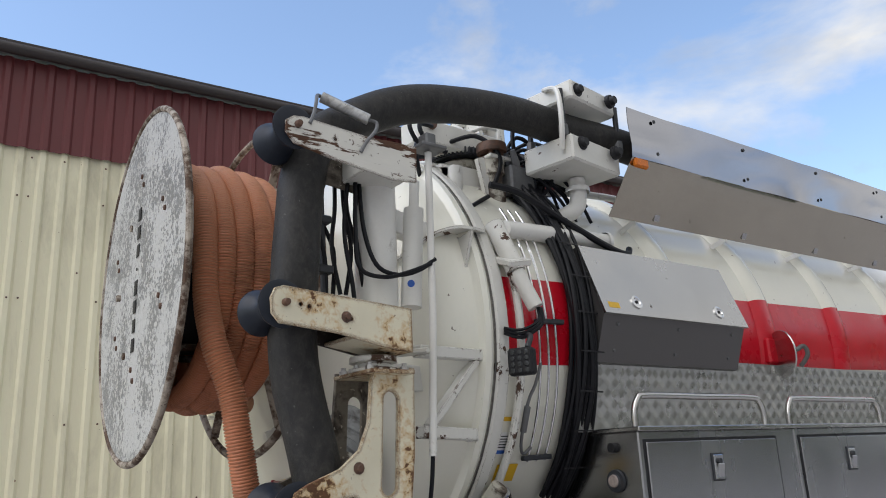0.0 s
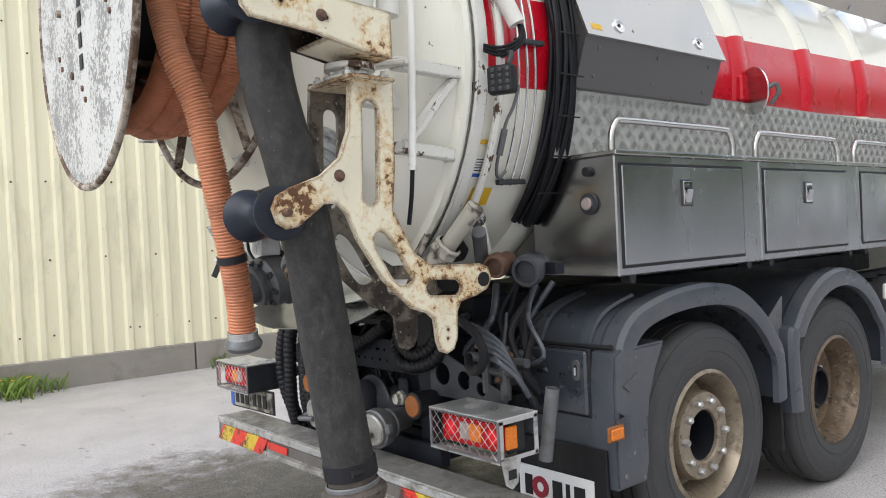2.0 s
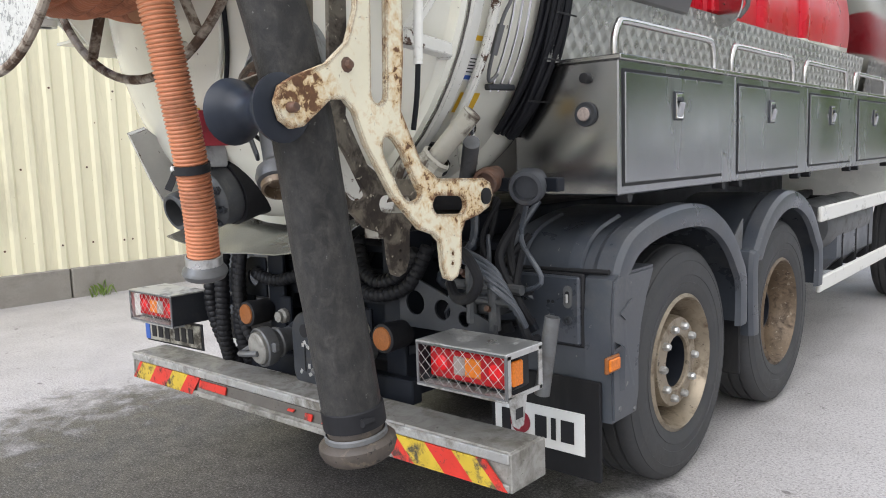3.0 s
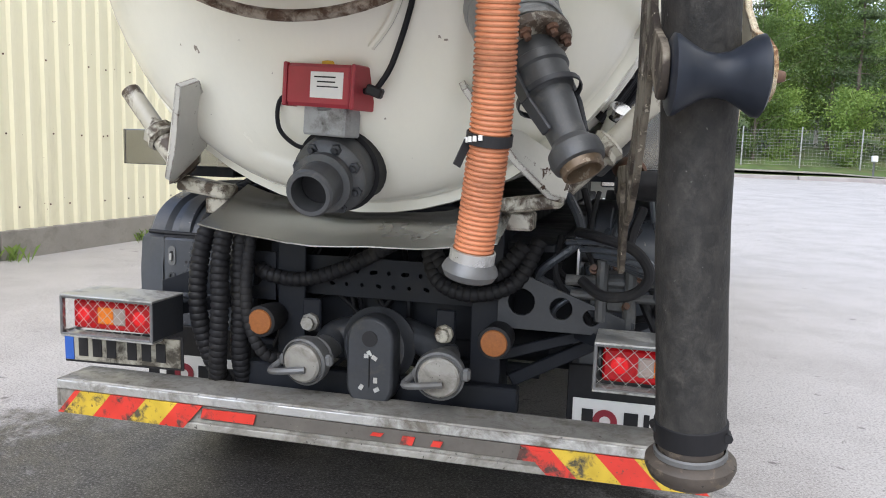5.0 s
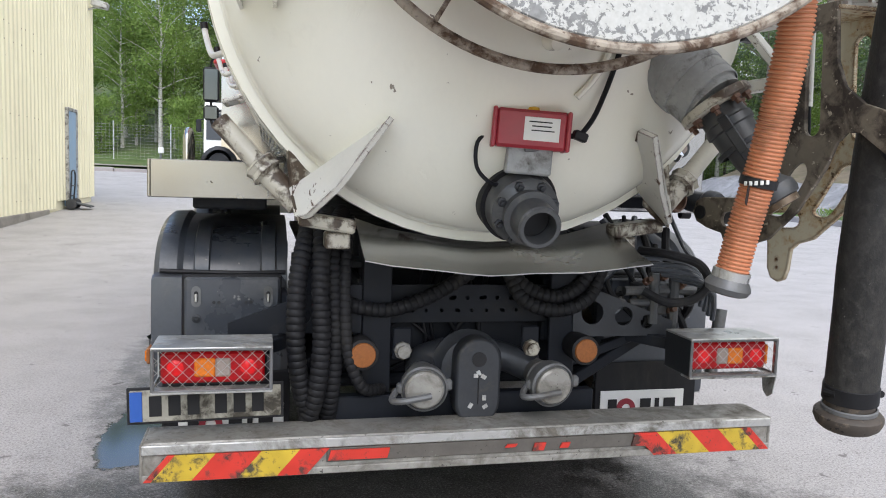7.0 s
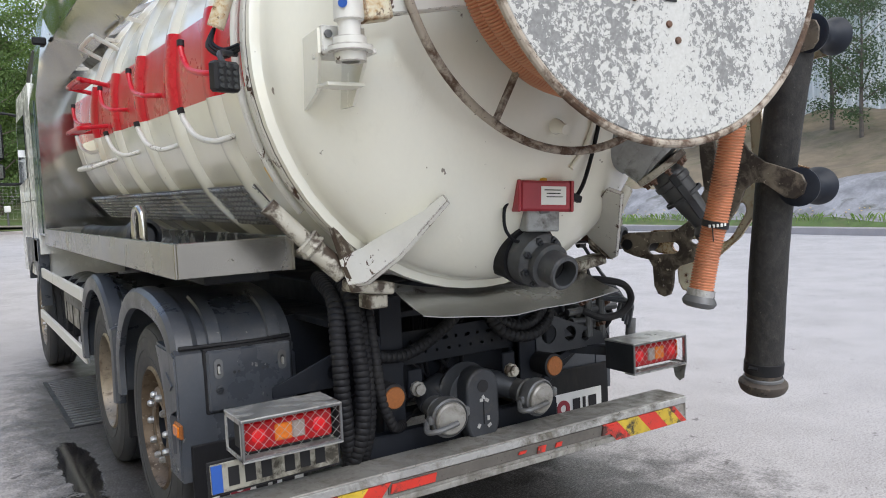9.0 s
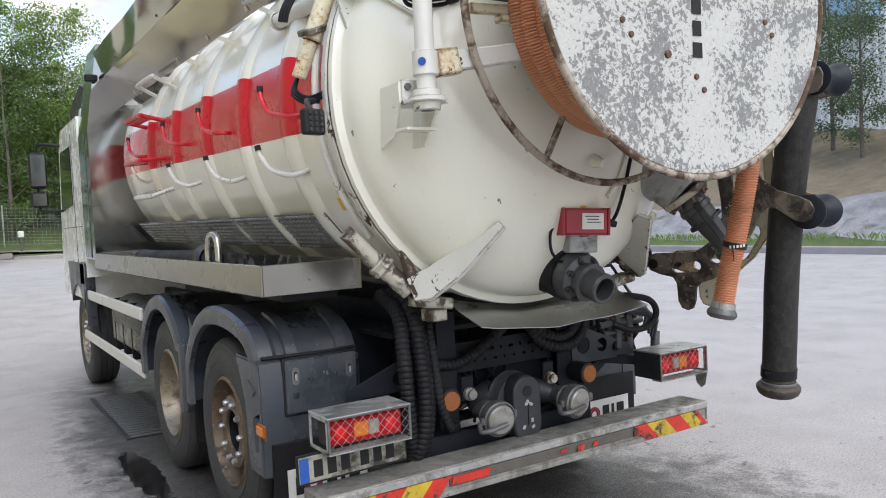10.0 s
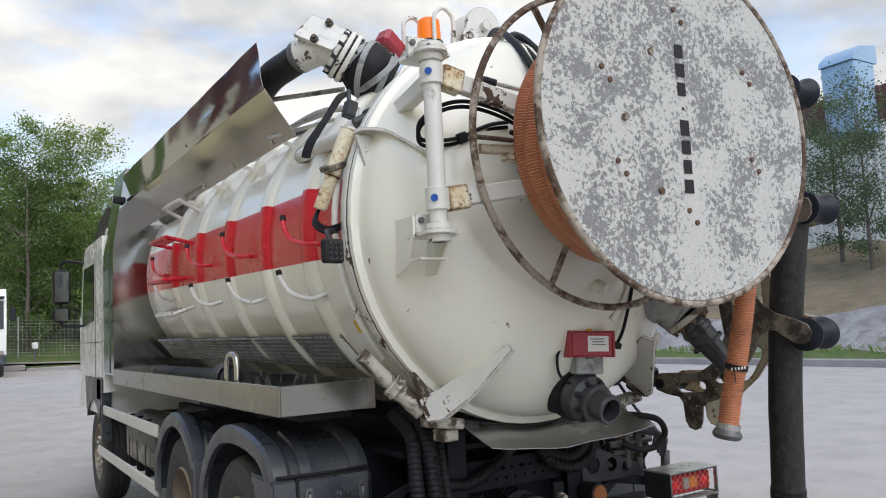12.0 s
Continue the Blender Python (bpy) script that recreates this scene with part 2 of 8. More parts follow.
    "tray_steel": surface("reflecting_stainless", (0.43, 0.395, 0.33), 0.13, metal=1.0, var=0.10, scale=2.0, bumps=0.0, rough_var=0.06, specks=(20, 0.71, (0.16, 0.14, 0.11))),
    "cabinet_steel": surface("grey_stainless_sheet", (0.40, 0.40, 0.40), 0.12, metal=1.0, var=0.06, scale=2.0, bumps=0.0, rough_var=0.05),
    "grime": surface("flaking_grimy_metal", (0.105, 0.095, 0.084), 0.6, var=0.25, scale=8, bumps=0.15, dirt=(0.34, 0.33, 0.30), dirt_at=(0.60, 0.62), dirt_scale=24, cluster=4, specks=(50, 0.64, (0.04, 0.036, 0.03))),
    "plate_alu": surface("tread_plate_aluminium", (0.50, 0.50, 0.48), 0.30, metal=0.75, var=0.07, scale=3.0, bumps=0.02),
    "mirror_glass": surface("dark_mirror_glass", (0.10, 0.11, 0.11), 0.08, metal=0.6, var=0.05, bumps=0.0),
    "cable": surface("black_cable", (0.009, 0.0095, 0.012), 0.45, var=0.2, bumps=0.0, spec=0.22),
    "red_film": surface("red_reflective_film", (0.58, 0.035, 0.022), 0.4, var=0.14, scale=15, bumps=0.05, dirt=(0.10, 0.045, 0.038), dirt_at=(0.53, 0.60), dirt_scale=20, cluster=6, specks=(60, 0.66, (0.10, 0.06, 0.05))),
    "yellow_film": surface("yellow_reflective_film", (0.56, 0.39, 0.035), 0.45, var=0.2, scale=15, bumps=0.05, dirt=(0.09, 0.078, 0.05), dirt_at=(0.50, 0.58), dirt_scale=26, cluster=6, specks=(60, 0.65, (0.08, 0.065, 0.045))),
    "plate": surface("dirty_number_plate", (0.36, 0.345, 0.29), 0.5, var=0.15, bumps=0.05, dirt=(0.08, 0.07, 0.055), dirt_at=(0.48, 0.58), dirt_scale=18, cluster=5),
    "blue": surface("blue_plastic", (0.02, 0.09, 0.38), 0.4, bumps=0.0),
    "black": surface("black_paint", (0.02, 0.02, 0.022), 0.5, bumps=0.05, spec=0.22),
    "sign_white": surface("white_sign", (0.72, 0.72, 0.70), 0.45, var=0.05, bumps=0.02, dirt=(0.35, 0.33, 0.30), dirt_at=(0.6, 0.85), dirt_scale=6),
    "logo_red": surface("dark_red_print", (0.25, 0.015, 0.03), 0.45, bumps=0.0),
    "yellow": surface("yellow_plastic", (0.70, 0.42, 0.02), 0.45, var=0.08, bumps=0.0),
    "cab": surface("cab_white_paint", (0.80, 0.80, 0.76), 0.25, var=0.04, bumps=0.0, coat=0.2),
    "green": surface("dark_green_paint", (0.03, 0.075, 0.06), 0.25, var=0.1, bumps=0.0, coat=0.6),
    "duct_blue": surface("blue_duct_sheet", (0.28, 0.41, 0.56), 0.45, var=0.06, bumps=0.03),
}


def glassy(name, col, rough=0.12, glow=0.0):
    m, t, p = material(name)
    n = noise_node(t, 120, 2)
    link(t, ramp(t, n, [(0.3, tuple(c * 0.7 for c in col)), (0.7, col)]), p.inputs["Base Color"])
    p.inputs["Roughness"].default_value = rough
    p.inputs["Coat Weight"].default_value = 0.0
    p.inputs["Specular IOR Level"].default_value = 0.3
    if glow:
        p.inputs["Emission Color"].default_value, p.inputs["Emission Strength"].default_value = (*col, 1), glow
    return m


M["lens_glow"] = glassy("bright_red_lamp_bulb", (0.62, 0.012, 0.016), glow=0.14)
M["lens_red_lit"] = glassy("glowing_red_lamp_lens", (0.36, 0.004, 0.007), glow=0.05)
M["lens_orange"] = glassy("orange_lamp_lens", (0.75, 0.20, 0.02))
M["lens_clear"] = glassy("clear_lamp_lens", (0.36, 0.30, 0.27))
M["reflector"] = glassy("dull_amber_reflector", (0.30, 0.105, 0.03), 0.35)
M["beacon"] = glassy("orange_beacon_dome", (0.85, 0.20, 0.02), 0.1, 0.25)
M["window"] = glassy("dark_cab_glass", (0.015, 0.02, 0.022), 0.04)
M["work_lens"] = glassy("work_lamp_lens", (0.055, 0.058, 0.06), 0.2)


def peeling():
    """White paint flaking off grey sheet metal, scaly patches of all sizes."""
    m, t, p = material("peeling_white_paint")
    a = noise_node(t, 5.5, 3.0, 0.5)
    b = noise_node(t, 50.0, 8.0, 0.70, distortion=0.5)
    s = t.nodes.new("ShaderNodeMath")
    s.operation = "MULTIPLY_ADD"
    s.inputs[1].default_value = 0.52
    link(t, a, s.inputs[0])
    link(t, b, s.inputs[2])
    h = t.nodes.new("ShaderNodeMath")
    h.operation = "MULTIPLY"
    h.inputs[1].default_value = 0.5
    link(t, s.outputs[0], h.inputs[0])
    mask = ramp(t, h.outputs[0], [(0.3900, grey(0)), (0.3950, grey(1))])
    fine = noise_node(t, 70, 4)
    whites = ramp(t, fine, [(0.3, (0.45, 0.45, 0.425)), (0.7, (0.53, 0.53, 0.51))])
    greys = ramp(t, fine, [(0.3, (0.155, 0.157, 0.155)), (0.7, (0.24, 0.243, 0.24))])
    spots = ramp(t, noise_node(t, 4.5, 9, 0.7), [(0.64, grey(0)), (0.78, grey(0.8))])
    col = mix(t, spots, mix(t, mask, whites, greys), (0.25, 0.20, 0.14))
    link(t, col, p.inputs["Base Color"])
    link(t, mix(t, mask, grey(0.5), grey(0.42)), p.inputs["Roughness"])
    inv = ramp(t, mask, [(0, grey(1)), (1, grey(0))])
    bump(t, p, inv, 0.35, 0.001)
    return m


M["peeling"] = peeling()


def asphalt():
    """Worn pale asphalt with dark stones; damp round the truck, with small puddles."""
    m, t, p = material("asphalt")

    def calc(op, a, b, c=None):
        n = t.nodes.new("ShaderNodeMath")
        n.operation = op
        for k, v in enumerate((a, b, c)):
            if hasattr(v, "is_output"):
                link(t, v, n.inputs[k])
            elif v is not None:
                n.inputs[k].default_value = v
        return n.outputs[0]

    big = noise_node(t, 0.22, 6, 0.62)
    mid = noise_node(t, 1.3, 8, 0.65)
    edge = noise_node(t, 6.5, 9, 0.7)
    grain = noise_node(t, 95, 4, 0.75)
    stones = noise_node(t, 38, 6, 0.8)
    co = t.nodes.new("ShaderNodeTexCoord")
    chips = noise_node(t, 62, 3, 0.5)
    col = ramp(t, big, [(0.3, (0.37, 0.352, 0.35)), (0.7, (0.43, 0.412, 0.41))])
    col = mix(t, ramp(t, mid, [(0.44, grey(0)), (0.70, grey(0.55))]), col, (0.24, 0.222, 0.215))
    col = mix(t, ramp(t, chips, [(0.52, grey(0)), (0.58, grey(0.55))]), col, (0.17, 0.16, 0.158))
    col = mix(t, ramp(t, grain, [(0.48, grey(0)), (0.60, grey(0.75))]), col, (0.55, 0.53, 0.525))
    col = mix(t, ramp(t, noise_node(t, 7.0, 5, 0.6), [(0.66, grey(0)), (0.69, grey(0.8))]), col, (0.13, 0.12, 0.118))

    def oval(cx, cy, rx, ry):
        d = t.nodes.new("ShaderNodeVectorMath")
        d.operation = "DISTANCE"
        mp = t.nodes.new("ShaderNodeMapping")
        mp.inputs["Scale"].default_value = (1 / rx, 1 / ry, 1)
        link(t, co.outputs["Object"], mp.inputs["Vector"])
        link(t, mp.outputs[0], d.inputs[0])
        d.inputs[1].default_value = (cx / rx, cy / ry, 0)
        return d.outputs["Value"]

    near = calc("MINIMUM", oval(-0.45, 0.1, 2.0, 1.55), oval(-0.75, 3.4, 1.0, 4.2))
    for n, k in ((mid, 0.9), (edge, 1.2), (stones, 0.8)):
        near = calc("MULTIPLY_ADD", n, k, near)
    near = calc("MULTIPLY", calc("SUBTRACT", near, 1.45), 0.5)
    wet = ramp(t, near, [(0.38, grey(1)), (0.58, grey(0))])
    # last stop: pale wet stones, with their glints painted into the colour
    dark = ramp(t, noise_node(t, 80, 7, 0.75), [(0.40, (0.018, 0.016, 0.015)), (0.50, (0.056, 0.052, 0.050)), (0.56, (0.105, 0.099, 0.096)), (0.62, (0.28, 0.27, 0.265))])
    col = mix(t, wet, col, dark)
    pool = calc("MINIMUM", oval(-1.42, 2.75, 0.12, 0.70), oval(-1.50, 1.72, 0.20, 0.55))
    pool = calc("MULTIPLY_ADD", edge, 1.0, pool)
    puddle = ramp(t, calc("MULTIPLY", pool, 0.5), [(0.70, grey(1)), (0.73, grey(0))])
    col = mix(t, puddle, col, (0.014, 0.013, 0.014))
    link(t, col, p.inputs["Base Color"])
    rough = mix(t, wet, ramp(t, mid, [(0.35, grey(0.62)), (0.65, grey(0.85))]), ramp(t, edge, [(0.4, grey(0.28)), (0.6, grey(0.5))]))
    link(t, mix(t, puddle, rough, grey(0.09)), p.inputs["Roughness"])
    flat = calc("MULTIPLY", calc("SUBTRACT", 1.0, puddle), calc("MULTIPLY_ADD", stones, 0.8, grain))
    bump(t, p, flat, 0.55, 0.004)
    return m


M["asphalt"] = asphalt()
M["cladding"] = surface("cream_cladding", (0.84, 0.80, 0.595), 0.45, var=0.05, scale=0.6, bumps=0.02, dirt=(0.44, 0.40, 0.29), dirt_at=(0.56, 0.86), dirt_scale=1.1, stretch=(1, 1, 0.22), specks=(13, 0.715, (0.20, 0.09, 0.04)))
M["band"] = surface("brown_red_cladding", (0.145, 0.036, 0.038), 0.5, var=0.1, scale=0.8, bumps=0.02)
M["plinth"] = surface("concrete_plinth", (0.30, 0.28, 0.25), 0.9, var=0.15, scale=1.5, bumps=0.3, dirt=(0.16, 0.15, 0.13), dirt_at=(0.5, 0.75), dirt_scale=1.5)
M["kerb"] = surface("granite_kerb", (0.32, 0.29, 0.28), 0.85, var=0.2, scale=1.2, bumps=0.3)
M["gutter"] = surface("dark_brown_gutter", (0.035, 0.028, 0.028), 0.45, bumps=0.02)
M["downpipe"] = surface("brown_downpipe", (0.11, 0.035, 0.03), 0.45, bumps=0.02)
M["grass"] = surface("grass", (0.085, 0.13, 0.035), 0.9, var=0.4, scale=1.5, fine=25, bumps=0.5, dirt=(0.17, 0.15, 0.07), dirt_at=(0.5, 0.75), dirt_scale=0.6)
M["soil"] = surface("dry_bank_soil", (0.20, 0.155, 0.10), 0.95, var=0.3, scale=1.5, fine=12, bumps=0.6, dirt=(0.10, 0.11, 0.04), dirt_at=(0.5, 0.7), dirt_scale=0.8)
M["rock"] = surface("grey_rock", (0.27, 0.26, 0.26), 0.85, var=0.4, scale=1.2, fine=9, bumps=0.7, dirt=(0.10, 0.10, 0.07), dirt_at=(0.52, 0.7), dirt_scale=1.1)
M["bark"] = surface("bark", (0.13, 0.105, 0.085), 0.9, var=0.3, bumps=0.5)
M["birch"] = surface("birch_bark", (0.50, 0.48, 0.44), 0.8, var=0.2, scale=3, bumps=0.3, dirt=(0.08, 0.07, 0.06), dirt_at=(0.55, 0.62), dirt_scale=4, stretch=(1, 1, 3))


def leaves(name, a, b):
    m, t, p = material(name)
    g = t.nodes.new("ShaderNodeNewGeometry")
    n = noise_node(t, 0.5, 3)
    col = mix(t, ramp(t, n, [(0.35, grey(0)), (0.65, grey(0.7))]), mix(t, g.outputs["Random Per Island"], a, b), tuple(c * 0.55 for c in a))
    link(t, col, p.inputs["Base Color"])
    p.inputs["Roughness"].default_value = 0.65
    p.inputs["Subsurface Weight"].default_value = 0.0
    tr = t.nodes.new("ShaderNodeBsdfTranslucent")
    link(t, col, tr.inputs["Color"])
    ms = t.nodes.new("ShaderNodeMixShader")
    ms.inputs[0].default_value = 0.35
    link(t, p.outputs[0], ms.inputs[1])
    link(t, tr.outputs[0], ms.inputs[2])
    link(t, ms.outputs[0], t.nodes["Material Output"].inputs["Surface"])
    return m


M["leaf"] = leaves("birch_leaves", (0.17, 0.28, 0.055), (0.30, 0.41, 0.10))
M["leaf_dark"] = leaves("deciduous_leaves", (0.085, 0.15, 0.035), (0.16, 0.24, 0.06))
M["needle"] = leaves("pine_needles", (0.085, 0.135, 0.060), (0.165, 0.215, 0.10))


# ---- mesh tools ----
class G:
    """Gathers vertices and faces of one mesh."""

    def __init__(self):
        self.v, self.f, self.m = [], [], []

    def add(self, vs, fs, mat=0):
        n = len(self.v)
        self.v += [tuple(p) for p in vs]
        self.f += [tuple(i + n for i in f) for f in fs]
        self.m += [mat] * len(fs)
        return self

    def box(self, c, s, bevel=0.004, rot=None, mat=0):
        h = [x / 2 for x in s]
        b = min(bevel, min(h) * 0.6)
        vs, idx = [], {}
        for i, sx in enumerate((-1, 1)):
            for j, sy in enumerate((-1, 1)):
                for k, sz in enumerate((-1, 1)):
                    for a in range(3):
                        q = [sx * h[0], sy * h[1], sz * h[2]]
                        for o, sg in enumerate((sx, sy, sz)):
                            if o != a:
                                q[o] -= sg * b
                        idx[i, j, k, a] = len(vs)
                        vs.append(q)
        fs = []
        for a in range(3):
            o1, o2 = [x for x in range(3) if x != a]
            for s_ in (0, 1):
                ring = []
                for u, w in ((0, 0), (1, 0), (1, 1), (0, 1)):
                    key = [0, 0, 0]
                    key[a], key[o1], key[o2] = s_, u, w
                    ring.append(idx[(*key, a)])
                fs.append(ring)
            for u in (0, 1):
                for w in (0, 1):
                    k0, k1 = [0, 0, 0], [0, 0, 0]
                    k0[o1], k0[o2], k1[o1], k1[o2] = u, w, u, w
                    k1[a] = 1
                    fs.append([idx[(*k0, o1)], idx[(*k1, o1)], idx[(*k1, o2)], idx[(*k0, o2)]])
        for i in (0, 1):
            for j in (0, 1):
                for k in (0, 1):
                    fs.append([idx[i, j, k, a] for a in range(3)])
        r = Euler([radians(a) for a in rot]).to_matrix() if rot else Matrix.Identity(3)
        return self.add([Vector(c) + r @ Vector(q) for q in vs], fs, mat)

    def tube(self, pts, r, seg=12, closed=False, cap=True, mat=0, squash=None):
        pts = [Vector(p) for p in pts]
        n = len(pts)
        rr = r if isinstance(r, (list, tuple)) else [r] * n
        tang = []
        for i in range(n):
            a, b = (pts[(i - 1) % n], pts[(i + 1) % n]) if closed else (pts[max(0, i - 1)], pts[min(n - 1, i + 1)])
            tang.append((b - a).normalized() if (b - a).length > 1e-9 else Vector((0, 0, 1)))
        up = Vector((0, 0, 1)) if abs(tang[0].z) < 0.9 else Vector((1, 0, 0))
        u = (up - tang[0] * up.dot(tang[0])).normalized()
        vs, fs = [], []
        for i in range(n):
            u = (u - tang[i] * u.dot(tang[i])).normalized()
            w = tang[i].cross(u)
            for k in range(seg):
                a = 2 * math.pi * k / seg
                vs.append(pts[i] + rr[i] * (math.cos(a) * u + math.sin(a) * w))
        for i in range(n if closed else n - 1):
            j = (i + 1) % n
            for k in range(seg):
                l = (k + 1) % seg
                fs.append((i * seg + k, i * seg + l, j * seg + l, j * seg + k))
        if cap and not closed:
            fs.append(tuple(range(seg))[::-1])
            fs.append(tuple((n - 1) * seg + k for k in range(seg)))
        return self.add(vs, fs, mat)

    def rod(self, a, b, r, seg=12, mat=0):
        return self.tube([a, b], r, seg, mat=mat)

    def bar(self, a, b, w, h, up=(0, 0, 1), bevel=0.004, mat=0):
        """A straight bar of rectangular section from a to b; w across, h along up."""
        a, b = Vector(a), Vector(b)
        d = b - a
        y = d.normalized()
        z = (Vector(up) - y * Vector(up).dot(y)).normalized()
        x = y.cross(z)
        r = Matrix((x, y, z)).transposed()
        g = G().box((0, 0, 0), (w, d.length, h), bevel)
        c = (a + b) / 2
        return self.add([c + r @ Vector(q) for q in g.v], g.f, mat)

    def lathe(self, prof, origin, axis=(0, 0, 1), seg=24, mat=0, arc=1.0):
        """Turns (radius, height) pairs about an axis."""
        ax = Vector(axis).normalized()
        q = ax.to_track_quat("Z", "Y").to_matrix()
        vs, fs, rows = [], [], []
        for r, h in prof:
            if r < 1e-6:
                rows.append([len(vs)] * seg)
                vs.append(Vector(origin) + q @ Vector((0, 0, h)))
            else:
                rows.append(list(range(len(vs), len(vs) + seg)))
                vs += [Vector(origin) + q @ Vector((r * math.cos(2 * math.pi * k / seg), r * math.sin(2 * math.pi * k / seg), h)) for k in range(seg)]
        for a, b in zip(rows, rows[1:]):
            for k in range(seg):
                l = (k + 1) % seg
                f = list(dict.fromkeys((a[k], a[l], b[l], b[k])))
                if len(f) > 2:
                    fs.append(f)
        return self.add(vs, fs, mat)

    def prism(self, pts, vec, mat=0):
        """A flat outline of 3D points, pushed along vec."""
        n = len(pts)
        vs = [Vector(p) for p in pts] + [Vector(p) + Vector(vec) for p in pts]
        fs = [tuple(range(n))[::-1], tuple(range(n, 2 * n))] + [(i, (i + 1) % n, n + (i + 1) % n, n + i) for i in range(n)]
        return self.add(vs, fs, mat)

    def sheet(self, rows, thick=None, mat=0):
        """A grid of points as a sheet; thick: a vector that gives it a second side."""
        nr, nc = len(rows), len(rows[0])
        vs = [Vector(p) for r in rows for p in r]
        fs = [(i * nc + j, i * nc + j + 1, (i + 1) * nc + j + 1, (i + 1) * nc + j) for i in range(nr - 1) for j in range(nc - 1)]
        if thick is not None:
            n = len(vs)
            vs += [p + Vector(thick) for p in vs]
            fs += [tuple(k + n for k in f[::-1]) for f in fs]
            edge = [j for j in range(nc)] + [i * nc + nc - 1 for i in range(1, nr)] + [(nr - 1) * nc + j for j in range(nc - 2, -1, -1)] + [i * nc for i in range(nr - 2, 0, -1)]
            for a, b in zip(edge, edge[1:] + edge[:1]):
                fs.append((a, b, b + n, a + n))
        return self.add(vs, fs, mat)

    def mesh(self, name, mats, sharp=35):
        me = bpy.data.meshes.new(name)
        me.from_pydata(self.v, [], self.f)
        for m in mats:
            me.materials.append(m)
        if any(self.m):
            me.polygons.foreach_set("material_index", self.m)
        bm = bmesh.new()
        bm.from_mesh(me)
        bmesh.ops.recalc_face_normals(bm, faces=bm.faces)
        bm.to_mesh(me)
        bm.free()
        me.shade_smooth()
        me.set_sharp_from_angle(angle=radians(sharp))
        return me


def smooth(pts, per=8, closed=False):
    """Points of a smooth curve through pts."""
    p = [Vector(q) for q in pts]
    n = len(p)
    out = []
    for i in range(n if closed else n - 1):
        a, b, c, d = (p[(i + k) % n] for k in (-1, 0, 1, 2)) if closed else (p[max(0, i - 1)], p[i], p[i + 1], p[min(n - 1, i + 2)])
        for s in range(per):
            x = s / per
            out.append(0.5 * ((2 * b) + (c - a) * x + (2 * a - 5 * b + 4 * c - d) * x * x + (3 * b - a - 3 * c + d) * x ** 3))
    if not closed:
        out.append(p[-1])
    return out


def resample(pts, step):
    out, left = [pts[0]], step
    for a, b in zip(pts, pts[1:]):
        d = (b - a).length
        pos = 0.0
        while d - pos >= left:
            pos += left
            out.append(a.lerp(b, pos / d))
            left = step
        left -= d - pos
    return out


HOME = {}


def thing(name, at, label, category, group="", kind=""):
    e = new(name)
    e.location = at
    e.empty_display_size = 0.1
    HOME[e.name] = Vector(at)
    return tagged(e, label, category, group, kind)


def part(name, g, mat, parent=None, label="", sharp=35):
    """Links gathered geometry as one mesh object under a thing or a part."""
    me = g if isinstance(g, bpy.types.Mesh) else g.mesh(name, mat if isinstance(mat, list) else [mat], sharp)
    ob = new(name, me)
    if parent is not None:
        ob.parent = parent
        ob.matrix_parent_inverse = Matrix.Translation(-HOME.get(parent.name, Vector((0, 0, 0))))
    return tagged(ob, label) if label else ob


def solo(name, g, mat, label, category, group="", kind="", sharp=35):
    return tagged(part(name, g, mat, None, "", sharp), label, category, group, kind)


def cutout(name, outline, holes, thick, to_world, mat, parent, label="", bevel=0.002):
    """A plate with holes: 2D outlines filled, given thickness and slightly rounded edges."""
    cu = bpy.data.curves.new(name, "CURVE")
    cu.dimensions, cu.fill_mode, cu.extrude, cu.bevel_depth, cu.bevel_resolution = "2D", "BOTH", thick / 2 - bevel, bevel, 1
    for loop in [outline, *holes]:
        sp = cu.splines.new("POLY")
        sp.points.add(len(loop) - 1)
        for q, (x, y) in zip(sp.points, loop):
            q.co = (x, y, 0, 1)
        sp.use_cyclic_u = True
    tmp = bpy.data.objects.new("tmp", cu)
    me = bpy.data.meshes.new_from_object(tmp)
    bpy.data.objects.remove(tmp)
    bpy.data.curves.remove(cu)
    me.transform(to_world)
    me.name = name
    me.materials.clear()
    me.materials.append(mat)
    return part(name, me, mat, parent, label)


def round2(pts, per=6):
    return [(p.x, p.y) for p in smooth([(x, y, 0) for x, y in pts], per, True)]


def slot2(a, b, r, n=8):
    """Outline of a slot with round ends between two 2D points."""
    a, b = Vector(a), Vector(b)
    ang = math.atan2((b - a).y, (b - a).x)
    out = []
    for c, s in ((b, -1), (a, 1)):
        for k in range(n + 1):
            t = ang + s * math.pi / 2 + math.pi * k / n
            out.append((c.x + r * math.cos(t), c.y + r * math.sin(t)))
    return out


def corrugated(path, r, pitch, depth, seg=16, per=3):
    pts = resample(path, pitch / per)
    rr = [r - depth * (0 if i % per else 1) for i in range(len(pts))]
    return pts, rr


# ---- ground ----
def rise(x, y):
    """Height of the yard: level round the truck, climbing to the far end, more so on the shed's side."""
    far = (0.5 + 0.55 * max(0.0, min(1.0, (6 - x) / 13))) * max(0.0, min(1.0, (19 - x) / 8))
    return far * max(0.0, min(y, 38) - 10) / 28


xs = [-300, -60, -30, -20, -14, -7, -4, -2, 0, 2, 4, 6, 9, 11, 13, 15, 17, 19, 20, 40, 300]
ys = [-250, -60, -20, -8, 0, 4, 8, 10, 12, 16, 20, 26, 32, 38, 60, 120, 400]
ground = solo("ground", G().sheet([[(x, y, rise(x, y)) for x in xs] for y in ys]), M["asphalt"], "light grey asphalt yard, wet and dark round the truck", "ground", kind="structure")

